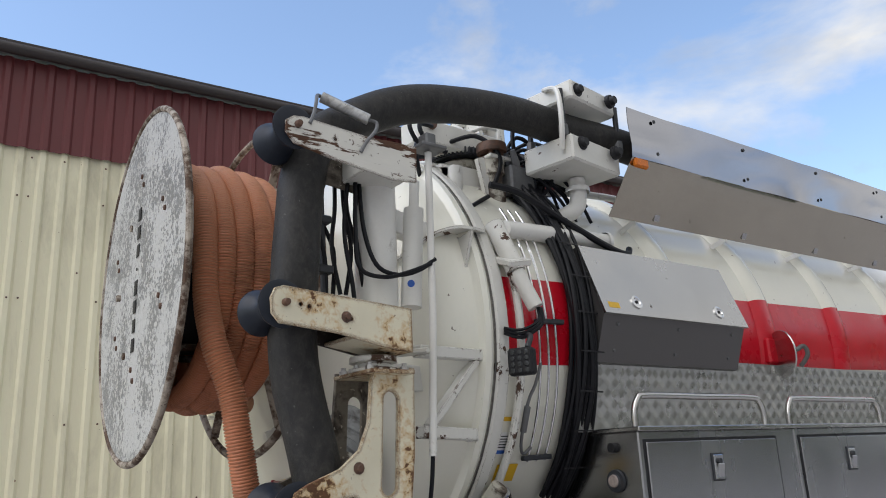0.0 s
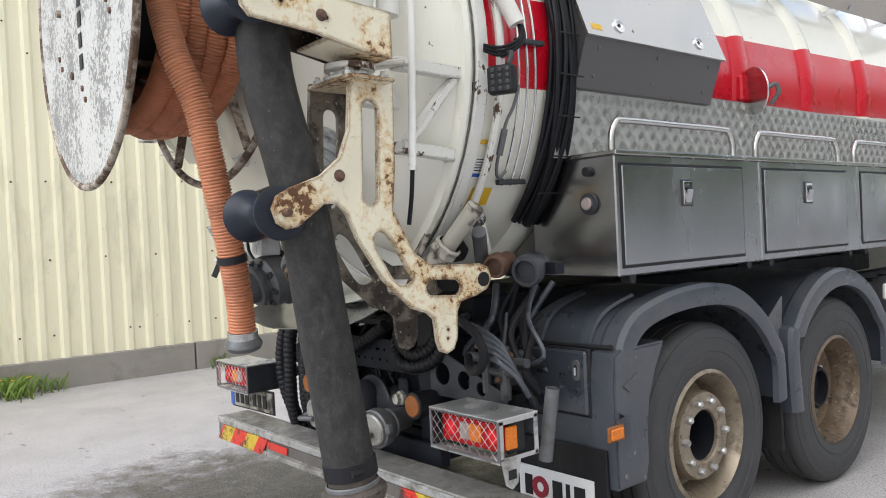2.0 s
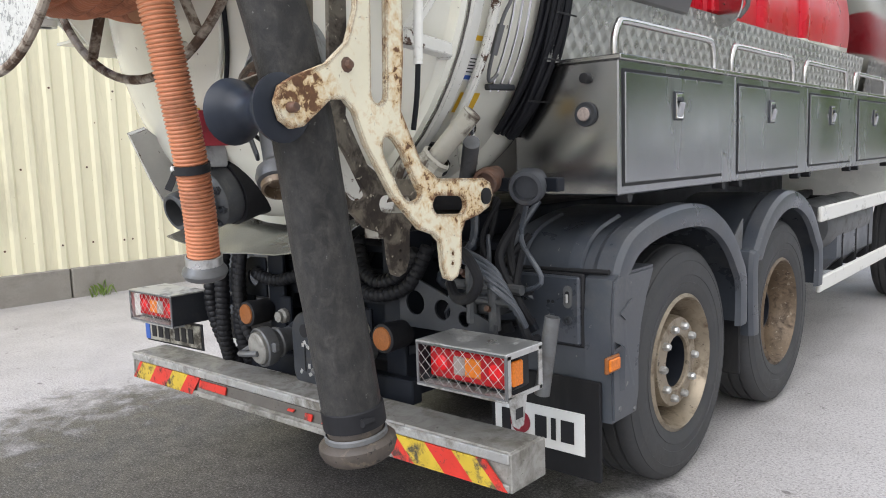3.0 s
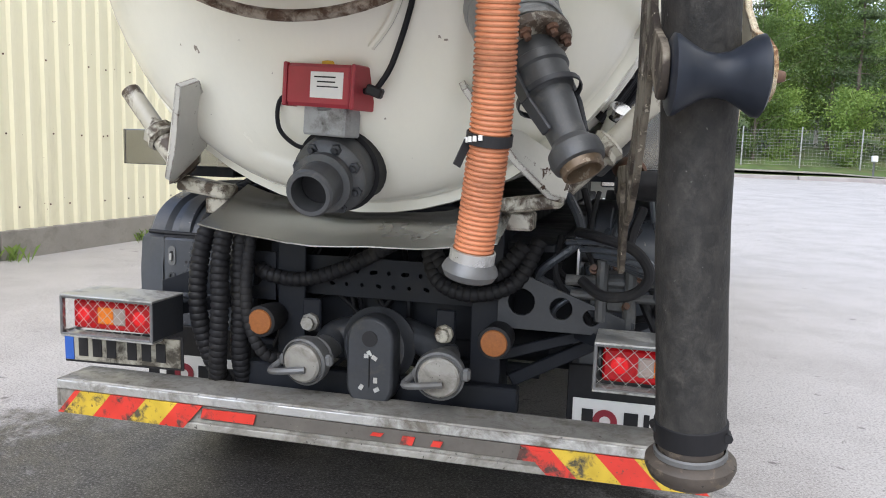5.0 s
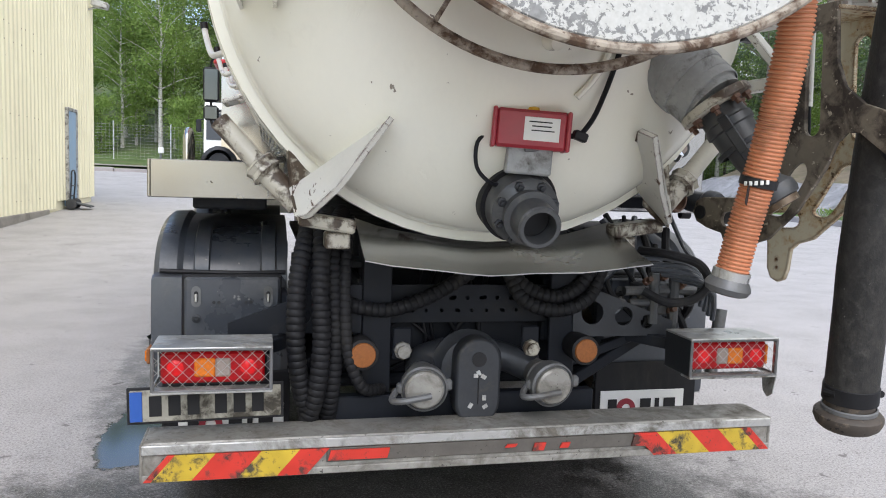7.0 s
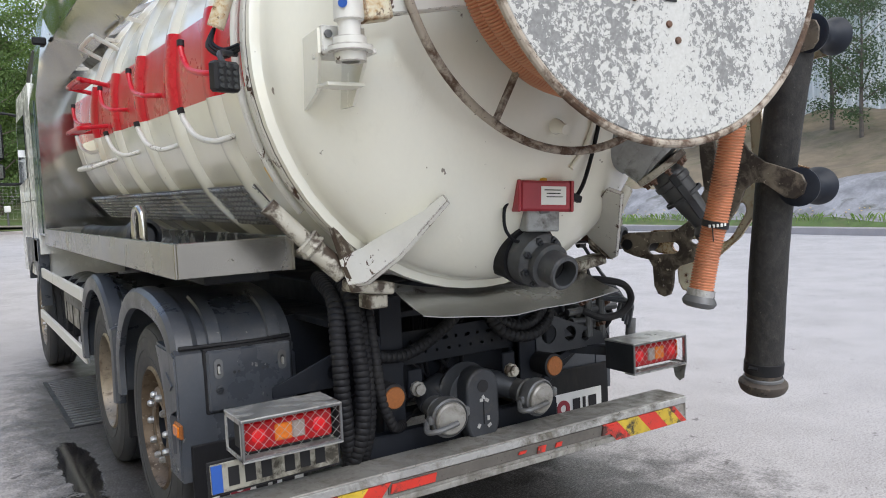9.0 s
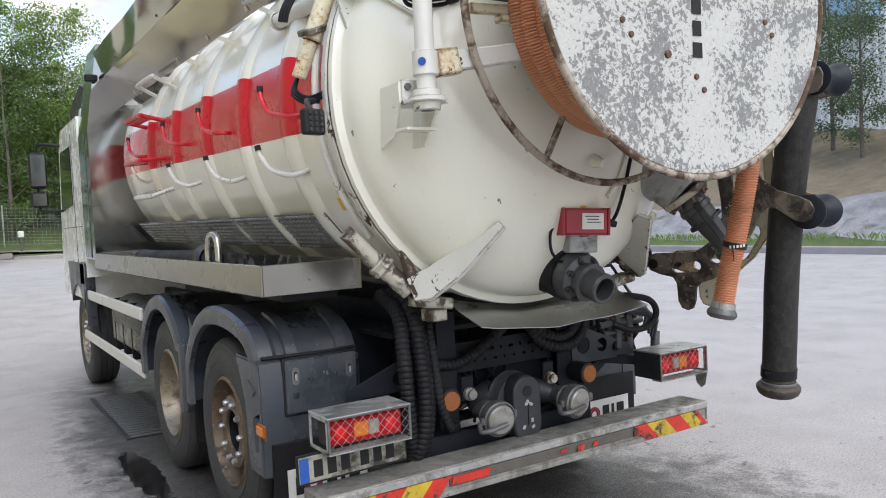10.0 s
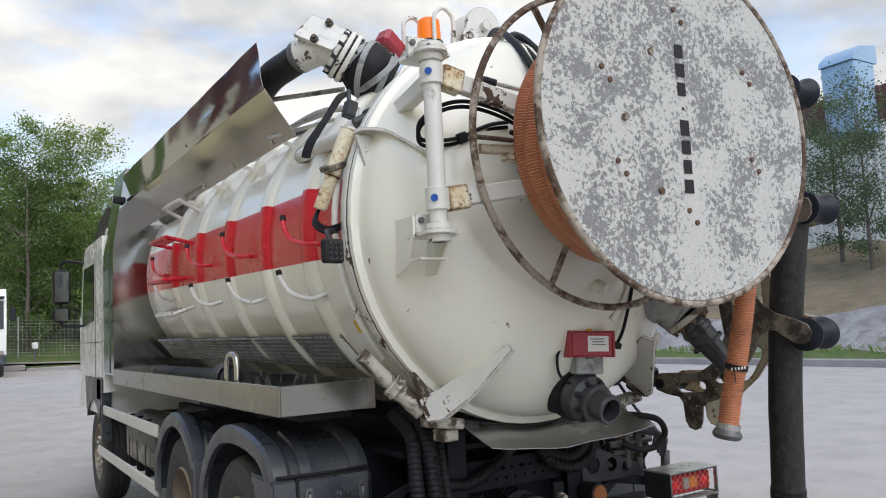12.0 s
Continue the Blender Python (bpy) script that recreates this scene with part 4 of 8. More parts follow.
    part("print_ring", G().lathe([(0.022, -0.003), (0.048, -0.003), (0.048, 0.003), (0.022, 0.003), (0.022, -0.003)], (s * 0.945 - 0.085, 0.580, 0.42), (0, 1, 0), 20), M["logo_red"], sg)


# ---- right-hand lockers ----
for i in range(4):
    y0 = 0.69 + i * 1.17
    lk = part("locker", G().box((1.02, y0 + 0.583, 1.598), (0.47, 1.164, 0.505), 0.006), M["stainless_dull"], truck, "stainless tool locker")
    dr = part("door", G().box((1.258, y0 + 0.515, 1.598), (0.012, 0.95, 0.415), 0.004), M["stainless_dull"], lk, "stainless locker door")
    part("seal", G().box((1.2555, y0 + 0.515, 1.598), (0.006, 0.975, 0.44), 0.002), M["black"], lk)
    lt = part("latch", G().box((1.266, y0 + 0.50, 1.69), (0.010, 0.085, 0.120), 0.006), M["steel_dark"], dr, "chrome paddle latch in a dark frame")
    part("latch_plate", G().box((1.270, y0 + 0.50, 1.69), (0.010, 0.068, 0.104), 0.005), M["chrome"], lt)
    part("paddle", G().box((1.279, y0 + 0.50, 1.675), (0.012, 0.040, 0.06), 0.005, (0, 12, 0)), M["stainless_dull"], lt)
    part("keyhole", G().rod((1.27, y0 + 0.50, 1.715), (1.284, y0 + 0.50, 1.715), 0.013), M["steel_dark"], lt)
    part("rail", G().tube(smooth([(1.225, y0 + 0.03, 1.85), (1.225, y0 + 0.03, 1.93), (1.225, y0 + 0.06, 1.985), (1.225, y0 + 0.12, 2.0), (1.225, y0 + 0.5, 2.0), (1.225, y0 + 0.88, 2.0), (1.225, y0 + 0.95, 1.985), (1.225, y0 + 0.98, 1.93), (1.225, y0 + 0.98, 1.85)], 5), 0.0155, 12), M["stainless"], lk, "stainless guard rail on the locker")
    for k in (0.1, 1.05):
        part("foot", G().rod((1.2, y0 + k, 1.335), (1.25, y0 + k, 1.335), 0.022), M["black"], lk)
part("locker_top", G().box((1.10, 3.03, 1.860), (0.33, 4.68, 0.02), 0.004), M["stainless"], truck)
part("reflector", G().lathe([(0.0, 0.022), (0.025, 0.022), (0.03, 0.012), (0.045, 0.012), (0.048, 0)], (1.12, 0.688, 1.655), (0, -1, 0), 20), M["steel_dark"], truck, "round lamp in a black ring")
part("lens", G().lathe([(0.027, 0), (0.024, 0.006), (0, 0.008)], (1.12, 0.667, 1.655), (0, -1, 0), 16), M["lens_clear"], truck)
part("plug", G().lathe([(0.022, 0), (0.02, 0.02), (0.0, 0.024)], (1.12, 0.69, 1.79), (0, -1, 0), 14), M["black"], truck)

# checkered plate with raised bars
rows = [[(0.99, y, 1.862), (1.042, y, 2.20)] for y in (0.62, 5.3)]
chk = part("checker_plate", G().sheet(rows, (-0.004, 0, 0)), M["plate_alu"], truck, "aluminium tread plate along the tank")
g = G()
i = 0
y = 0.655
while y < 5.27:
    for j in range(7):
        z = 1.888 + j * 0.0475
        up = 1 if (i + j) % 2 else -1
        for k in range(5):
            c = 0.0078 * (k - 2)
            half = 0.0135 if k in (0, 4) else 0.0165
            zc_, yc_ = z - up * c * 0.707, y + c * 0.707
            x = 0.99 + 0.052 * (zc_ - 1.862) / 0.338 + 0.0015
            g.bar((x, yc_ - half * 0.707, zc_ - up * half * 0.707), (x, yc_ + half * 0.707, zc_ + up * half * 0.707), 0.0028, 0.004, (1, 0, 0), 0.001)
    y += 0.0475
    i += 1
tagged(part("tread_pattern", g, M["plate_alu"], chk), kind="stuff")

# slanted tool box on the right
sec = [(0.93, 2.13), (1.06, 2.16), (1.135, 2.375), (1.01, 2.70), (0.80, 2.70)]
# body below the lid: the dark ground it mirrors is put into its colour
tb = part("slant_box", G().prism([(x, 0.70, z) for x, z in sec], (0, 1.06, 0)), M["darkened_steel"], truck, "slanted stainless tool box with two locks")
nn = Vector((0.325, 0, 0.125)).normalized()
lid = part("lid", G().prism([Vector((1.01, 0.69, 2.70)) + nn * 0.003, Vector((1.01, 1.77, 2.70)) + nn * 0.003, Vector((1.14, 1.77, 2.362)) + nn * 0.003, Vector((1.14, 0.69, 2.362)) + nn * 0.003], nn * 0.012), M["stainless"], tb, "polished lid of the tool box")
for y in (0.93, 1.56):
    c = Vector((1.01, y, 2.70)).lerp(Vector((1.14, y, 2.362)), 0.80) + nn * 0.015
    part("lock", G().lathe([(0.034, 0), (0.034, 0.006), (0.022, 0.008), (0.018, 0.002), (0, 0.002)], c, nn, 20), M["chrome"], lid)
    part("keyhole", G().rod(c + nn * 0.002, c + nn * 0.006, 0.008, 10), M["black"], lid)
for y in (0.80, 1.23, 1.66):
    for f in (0.25, 0.78):
        c = Vector((1.06, y, 2.16)).lerp(Vector((1.135, y, 2.375)), f)
        part("bolt", G().lathe([(0.009, 0), (0.007, 0.006), (0, 0.007)], c, (0.215, 0, -0.075), 8), M["steel"], tb)
c = Vector((1.01, 0.76, 2.70)).lerp(Vector((1.14, 0.76, 2.362)), 0.88) + nn * 0.0155
part("sticker", G().bar(c + Vector((0, -0.03, 0)), c + Vector((0, 0.04, 0)), 0.03, 0.0015, nn, 0.0004), M["yellow"], lid)

# ---- left-hand tray ----
tray = part("tray", G().box((-1.0, 2.93, 1.375), (0.51, 4.82, 0.012), 0.003), M["stainless"], truck, "long open stainless hose tray with stains")
for c, d in (((-1.262, 2.93, 1.445), (0.012, 4.86, 0.15)), ((-0.75, 2.93, 1.445), (0.012, 4.86, 0.15)), ((-1.006, 0.506, 1.445), (0.50, 0.012, 0.15)), ((-1.006, 5.354, 1.445), (0.50, 0.012, 0.15))):
    part("tray_wall", G().box(c, d, 0.003), M["stained_steel"], tray)
part("tray_base", G().box((-0.96, 2.9, 1.345), (0.30, 4.5, 0.05), 0.008), M["chassis"], tray)
part("hoop", G().tube(smooth([(-1.20, 1.38, 1.38), (-1.20, 1.38, 1.60), (-1.20, 1.42, 1.66), (-1.20, 1.49, 1.67), (-1.20, 1.55, 1.65), (-1.20, 1.58, 1.58), (-1.20, 1.58, 1.38)], 5), 0.02, 12), M["stainless"], tray, "bent stainless tube hoop")
# sheet darkened in colour behind its raised bars, to set the pattern off
kick = part("kick_plate", G().sheet([[(-0.70, 0.64, 1.56), (-0.70, 5.2, 1.60)], [(-0.865, 0.64, 1.755), (-0.865, 5.2, 1.795)]], (0.004, 0, 0.003)), M["darkened_steel"], truck, "aluminium tread plate below the tank")

g = G()
ka, kb = Vector((-0.70, 0.64, 1.56)), Vector((-0.165, 0, 0.195))
kn = Vector((-0.763, 0, -0.646))
for i in range(150):
    for j in range(8):
        c = ka + kb * ((j + 0.5) / 8) + Vector((0, 0.02 + 0.0303 * i, 0.000265 * i)) + kn * 0.003
        e = (kb.normalized() * (1 if (i + j) % 2 else -1) + Vector((0, 1, 0))).normalized() * 0.012
        g.bar(c - e, c + e, 0.006, 0.005, kn, 0.001)
tagged(part("tread_pattern", g, M["plate_alu"], kick), kind="stuff")

# ---- stainless cabinet and cab ----
cabn = part("pump_cabinet", G().prism([(-1.25, 5.40, 1.45), (-1.25, 5.40, 2.75), (-1.12, 5.40, 3.60), (1.12, 5.40, 3.60), (1.25, 5.40, 2.75), (1.25, 5.40, 1.45)], (0, 0.62, 0)), M["cabinet_steel"], truck, "tall stainless pump cabinet behind the cab")
for s in (-1, 1):
    part("side_panel", G().prism([(s * 1.252, 5.62, 1.47), (s * 1.252, 6.0, 1.47), (s * 1.252, 6.0, 2.74), (s * 1.252, 5.62, 2.74)], (s * 0.006, 0, 0)), M["green"], cabn, "dark green painted panel")
    part("work_lamp", G().box((s * 1.19, 5.36, 3.25), (0.12, 0.06, 0.07), 0.012), M["black"], cabn)
cab = part("cab", G().prism([(-1.25, 6.04, 1.25), (-1.25, 6.04, 2.70), (-1.21, 6.04, 3.05), (1.21, 6.04, 3.05), (1.25, 6.04, 2.70), (1.25, 6.04, 1.25)], (0, 0.12, 0)).prism([(-1.25, 6.14, 1.0), (-1.25, 8.0, 1.0), (-1.25, 8.02, 1.6), (-1.25, 7.75, 2.75), (-1.25, 7.5, 2.98), (-1.25, 6.14, 2.98)], (2.5, 0, 0)), M["cab"], truck, "white day cab")
part("roof_deflector", G().prism([(-1.15, 6.2, 2.98), (-1.15, 7.6, 2.98), (-1.15, 7.1, 3.25), (-1.15, 6.4, 3.36), (-1.15, 6.2, 3.30)], (2.3, 0, 0)), M["black"], cab, "dark roof deflector")
for s in (-1, 1):
    part("side_window", G().prism([(s * 1.252, 6.75, 2.05), (s * 1.252, 7.72, 2.0), (s * 1.252, 7.58, 2.72), (s * 1.252, 6.75, 2.72)], (s * 0.008, 0, 0)), M["window"], cab)
    part("door_seam", G().box((s * 1.2515, 6.66, 2.0), (0.004, 0.008, 1.7), 0.001), M["black"], cab)
    part("panel_seam", G().box((s * 1.2515, 6.95, 1.80), (0.004, 1.6, 0.008), 0.001), M["black"], cab)
    part("sill_trim", G().box((s * 1.22, 6.30, 1.28), (0.10, 0.36, 0.28), 0.03), M["plastic"], cab)
    part("wheel_arch", G().prism([(s * 1.17, 6.1, 0.72), (s * 1.17, 6.14, 1.22)] + [(s * 1.17, y, z) for y, z in arc_pts(6.75, 0.53, 0.62, 140, 40, 8)] + [(s * 1.17, 7.4, 1.4), (s * 1.17, 6.1, 1.4)], (s * 0.10, 0, 0)), M["plastic"], cab, "dark grey wheel arch")
    mx = 1.31 if s > 0 else 1.50
    mr = part("mirror", G().box((s * mx, 7.75, 2.52), (0.20, 0.11, 0.44), 0.035), M["black"], cab, "black wing mirror housing")
    part("mirror_arm", G().tube(smooth([(s * 1.20, 7.62, 2.80), (s * (mx - 0.10), 7.68, 2.84), (s * mx, 7.74, 2.80), (s * mx, 7.77, 2.5), (s * mx, 7.76, 2.08), (s * (mx - 0.06), 7.72, 2.02), (s * 1.20, 7.62, 2.02)], 4), 0.016, 8), M["black"], mr)
    part("mirror_glass", G().box((s * mx, 7.692, 2.52), (0.16, 0.004, 0.38), 0.001), M["mirror_glass"], mr)
    part("lower_mirror", G().box((s * mx, 7.75, 2.165), (0.19, 0.11, 0.19), 0.035), M["black"], mr)
    part("lower_glass", G().box((s * mx, 7.692, 2.165), (0.15, 0.004, 0.15), 0.001), M["mirror_glass"], mr)
    for z in (1.06, 0.60):
        part("side_guard", G().box((s * 1.24, 4.95, z), (0.03, 3.1, 0.10), 0.01), M["white_clean"], truck, "white aluminium side guard rail")
    part("air_tank", G().lathe([(0, -0.62), (0.16, -0.60), (0.19, -0.54), (0.19, 0.54), (0.16, 0.60), (0, 0.62)], (s * 0.98, 4.6, 0.92), (0, 1, 0), 24), M["steel"], truck, "grey cylindrical air vessel")
    ft = part("fuel_tank", G().box((s * 0.92, 4.75, 0.82), (0.46, 1.3, 0.50), 0.10), M["alu_dirty"] if s < 0 else M["plastic"], truck, "rounded grey fuel tank behind the side guard")
    for y in (4.35, 4.75, 5.15):
        part("strap", G().box((s * 0.92, y, 0.82), (0.472, 0.04, 0.512), 0.10), M["black"], ft)

# ---- hose tray over the tank ----
for s in (-1, 1):
    def tz(z, y):
        return z + 0.012 * (y - 1.05)
    rows = [[(s * (0.92 + 0.185 * q / 4 + 0.004 * noise.noise((y * 1.3, q, s))), y, tz(2.93 + 0.26 * q / 4 + 0.004 * noise.noise((y * 1.5, q, 4 + s)), y)) for y in [1.05 + 0.15 * r for r in range(30)]] for q in range(5)]
    tr = part("gutter_floor", G().sheet(rows, (0, 0, 0.004)), M["tray_steel"], truck, "brushed stainless underside of the hose tray")
    rows = []
    for k in range(5):
        z = 3.19 + 0.27 * k / 4
        rows.append([(s * (1.108 + (0.14 * (z - 3.19) if s < 0 else 0) + 0.016 * noise.noise((y * 1.9, z * 6, s))), y, tz(z, y)) for y in [1.05 + 0.15 * q for q in range(30)]])
    side = part("gutter_side", G().sheet(rows, (s * -0.003, 0, 0)), M["mirror_steel"], tr, "dented polished side sheet")
    for y in (1.25, 2.05, 2.85, 3.65, 4.45, 5.2):
        for z in (3.24, 3.42):
            part("bolt", G().lathe([(0.011, 0), (0.009, 0.006), (0, 0.007)], (s * 1.112, y, tz(z, y)), (s, 0, 0), 8), M["steel_dark"], tr)
        part("strut", G().bar((s * 0.92, y, tz(2.935, y)), (s * 0.80, y, zc(y) + 0.58), 0.03, 0.006, (0, 1, 0), 0.002), M["white_clean"], tr)
    for y in (1.4, 2.2, 3.0, 3.8, 4.6):
        part("tray_beam", G().bar((s * 0.1, y, 3.30 + AX * y), (s * 0.95, y, tz(2.96, y)), 0.04, 0.04), M["stainless_dull"], tr)

for s in (-1, 1):
    part("gap_plate", G().prism([(s * 1.19, 1.98, 1.02), (s * 1.19, 2.16, 1.14), (s * 1.19, 2.14, 0.90), (s * 1.19, 2.06, 0.84)], (s * 0.006, 0, 0)), M["steel"], truck, "scuffed grey plate between the mudguards")
    part("inner_flap", G().box((s * 1.05, 2.07, 0.52), (0.34, 0.02, 0.40), 0.006), M["rubber"], truck)


# ---- hose reel on its swing mast ----
reel = thing("hose_reel", (-0.885, -0.44, 2.0), "swing-out hose reel with a peeling white disc", "hose reel")
RC = Vector((0.02, -0.995, 2.57))
RN = Vector((-0.05, -1, 0)).normalized()
disc = part("disc", G().lathe([(0.0, 0.006), (0.70, 0.004), (0.745, 0.006), (0.752, 0.0), (0.752, -0.006), (0.0, -0.008)], RC, RN, 72), M["peeling"], reel, "white sheet disc with flaking paint and lettering bars")
U = Vector((0, 0, 1))
W = RN.cross(U) * -1


def on_disc(a, b, d=0.0):
    return RC + W * a + U * b + RN * d


rim_pts = [on_disc(0.762 * math.cos(t), 0.762 * math.sin(t)) for t in [2 * math.pi * k / 96 for k in range(96)]]
part("rim_tube", G().tube(rim_pts, 0.014, 10, closed=True), M["ring"], reel, "rusty tube rim of the disc")
letters = [(0.058, 0.046), (0.058, 0.05), (0.058, 0.046), (0.012, 0.012), (0.066, 0.05), (0.058, 0.05), (0.058, 0.046), (0.058, 0.05)]
b = 0.315
for i, (h, w) in enumerate(letters):
    p0 = on_disc(-0.01, b, 0.009)
    part("lettering_bar", G().bar(p0 - W * w / 2, p0 + W * w / 2, 0.0018, h, U, 0.0005), M["black"], disc)
    b -= 0.0835
for a, bb in ((-0.42, 0.17), (0.40, 0.24), (-0.37, -0.21), (0.41, -0.16), (0.0, -0.40), (0.0, 0.47)):
    for k in (-0.022, 0.028):
        part("bolt", G().lathe([(0.013, 0.004), (0.011, 0.012), (0, 0.014)], on_disc(a - 0.02 * (1 if k > 0 else -1), bb + k), RN, 8), M["brown_metal"], disc)
part("drum", G().lathe([(0.30, 0.04), (0.30, 0.52), (0.0, 0.52)], RC, -RN, 32), M["black"], reel)
RY = -0.50
ring = part("back_ring", G().tube([(0.02 + 0.75 * math.cos(t), RY, 2.57 + 0.75 * math.sin(t)) for t in [2 * math.pi * k / 96 for k in range(96)]], 0.0165, 10, closed=True), M["ring"], reel, "rusty white tube ring")
for k in range(6):
    t = radians(60 * k)
    part("spoke", G().bar((0.02 + 0.28 * math.cos(t), RY, 2.57 + 0.28 * math.sin(t)), (0.02 + 0.74 * math.cos(t), RY, 2.57 + 0.74 * math.sin(t)), 0.012, 0.04, (0, 1, 0), 0.003), M["ring"], ring)
    part("drum_bar", G().rod((0.02 + 0.34 * math.cos(t), RY, 2.57 + 0.34 * math.sin(t)), (0.02 + 0.34 * math.cos(t), -1.0, 2.57 + 0.34 * math.sin(t)), 0.016, 8), M["ring"], reel)
MX, MY = -0.885, -0.44
mast = part("mast", G().lathe([(0.0, 2.16), (0.038, 2.16), (0.038, 2.98), (0.0, 2.98)], (MX, MY, 0), (0, 0, 1), 24), M["white_clean"], reel, "white tube mast")
for z in (2.30, 2.84):
    part("collar", G().lathe([(0.038, -0.05), (0.050, -0.045), (0.050, 0.045), (0.038, 0.05)], (MX, MY, z), (0, 0, 1), 24), M["white"], mast)
    part("sticker", G().lathe([(0.0, 0.001), (0.016, 0.001), (0.016, 0.0)], (MX - 0.038, MY - 0.038, z), (-1, -1, 0), 16), M["blue"], mast)
    ze = 2.70 if z > 2.5 else 2.39
    a0, a1 = Vector((MX + 0.03, MY, z)), Vector((-0.30, -0.49, ze))
    arm = part("arm", G().bar(a0, a1, 0.05, 0.078, (0, 0, 1), 0.006), M["white"], reel, "chipped rusty white swing arm")
    part("arm_end", G().bar(a1, (0.0, -0.49, 2.57), 0.04, 0.08, (0, 0, 1), 0.006), M["white"], arm)
    part("clevis", G().bar(a0.lerp(a1, 0.02), a0.lerp(a1, 0.20), 0.066, 0.104, (0, 0, 1), 0.006), M["rusty"], arm)
for z, up in ((2.17, -1), (2.945, 1)):
    br = part("bearing", G().lathe([(0.03, -0.05), (0.05, -0.05), (0.055, -0.02), (0.075, -0.018), (0.075, 0.0), (0.055, 0.004), (0.055, 0.03), (0.03, 0.03)], (MX, MY, z), (0, 0, 1), 24), M["white"], reel, "bolted mast bearing")
    part("bracket", G().box((MX + 0.01, MY + 0.07, z - 0.012), (0.16, 0.17, 0.018), 0.003).box((MX + 0.01, MY + 0.075, z + 0.03), (0.16, 0.02, 0.10), 0.003), M["white"], br)
    for dx in (-0.05, 0.06):
        part("bolt", G().lathe([(0.014, 0), (0.014, 0.012), (0, 0.014)], (MX + dx, MY + 0.064, z + 0.05), (0, -1, 0), 6), M["steel"], br)
part("gusset", G().prism([(-0.965, -0.36, 2.24), (-0.965, -0.36, 2.16), (-0.93, -0.26, 2.05), (-0.90, -0.06, 2.0), (-0.90, -0.06, 2.26)], (0.012, 0, 0)).prism([(-0.80, -0.37, 2.20), (-0.80, -0.37, 2.14), (-0.80, -0.26, 2.0), (-0.80, -0.14, 2.0), (-0.80, -0.14, 2.28)], (0.012, 0, 0)).box((-0.87, -0.32, 2.06), (0.14, 0.10, 0.012), 0.002), M["tank"], truck, "welded white gusset below the mast")
part("stay", G().bar((-0.850, -0.37, 2.838), (-0.744, 0.30, 2.812), 0.06, 0.075, (0, 0, 1), 0.006).bar((-0.744, 0.30, 2.812), (-0.70, 0.55, 2.80), 0.05, 0.06, (0, 0, 1), 0.006), M["white_clean"], truck, "white box-section stay of the mast")
strut = part("gas_strut", G().rod((-0.592, -0.45, 2.842), (-0.36, -0.495, 2.80), 0.010, 10), M["alu"], reel, "thin gas strut with black ends")
for p0, p1 in (((-0.62, -0.445, 2.850), (-0.56, -0.455, 2.838)), ((-0.40, -0.49, 2.806), (-0.33, -0.50, 2.792))):
    part("strut_end", G().rod(p0, p1, 0.017, 10), M["black"], strut)
part("link", G().bar((-0.667, -0.45, 2.533), (-0.30, -0.50, 2.535), 0.02, 0.045, (0, 0, 1), 0.004).box((-0.50, -0.46, 2.50), (0.08, 0.05, 0.03), 0.004), M["rusty"], reel, "chipped flat link behind the ring")
for k in range(2):
    d = Vector((0.006 * k, 0.014 * k, -0.020 * k))
    part("mast_cable", G().tube(smooth([Vector(p) + d for p in ((-0.30, -0.42, 2.63), (-0.36, -0.41, 2.665), (-0.475, -0.38, 2.735), (-0.672, -0.40, 2.756), (-0.782, -0.35, 2.742), (-0.865, -0.31, 2.68), (-0.875, -0.29, 2.625), (-0.83, -0.26, 2.600), (-0.72, -0.25, 2.612), (-0.618, -0.25, 2.637), (-0.55, -0.26, 2.67), (-0.475, -0.29, 2.70), (-0.40, -0.32, 2.71))], 5), 0.0095, 8), M["cable"], truck, "black cable looped behind the mast")
part("cable_plug", G().box((-0.618, -0.25, 2.632), (0.05, 0.035, 0.05), 0.006, (0, -20, 0)), M["black"], truck)

# hose wound on the reel, its end hanging down
path = []
wr = 0.505
NW = 4.75
steps = 220
for k in range(steps + 1):
    t = k / steps
    a = math.pi * 2 * NW * (1 - t)
    sag = 0.02 * math.sin(a * 1.0) + 0.012 * math.sin(2.3 * a + 1)
    path.append(Vector((0.03 + (wr + sag * 0.6) * math.cos(a), -0.89 + 0.098 * (1 - t) * NW * 0.82, 2.55 + (wr + sag) * math.sin(a))))
tail = [Vector(p) for p in ((0.560, -0.885, 2.40), (0.598, -0.86, 2.22), (0.616, -0.80, 2.05), (0.624, -0.772, 1.90), (0.617, -0.736, 1.72), (0.606, -0.700, 1.55), (0.583, -0.665, 1.37), (0.560, -0.646, 1.215))]
full = smooth(path[::3] + tail, 6)
pts, rr = corrugated(full, 0.0500, 0.0120, 0.0060, 16, 3)
ohose = thing("orange_hose", (0.58, -0.66, 1.16), "orange ribbed suction hose wound on the reel, end hanging", "hose", )
hg = G().tube(pts, rr, 16)
hg.m = [1 if (i // 16) % 3 == 2 else 0 for i in range(len(hg.f))]
part("hose_body", hg, [M["orange"], M["orange_pale"]], ohose, "orange ribbed plastic hose", sharp=80)
tip = Vector((0.560, -0.646, 1.215))
dn = Vector((-0.16, 0.12, -0.98)).normalized()
part("clamp", G().lathe([(0.052, 0.012), (0.056, 0.010), (0.056, -0.022), (0.052, -0.024)], tip, dn, 24), M["alu"], ohose)
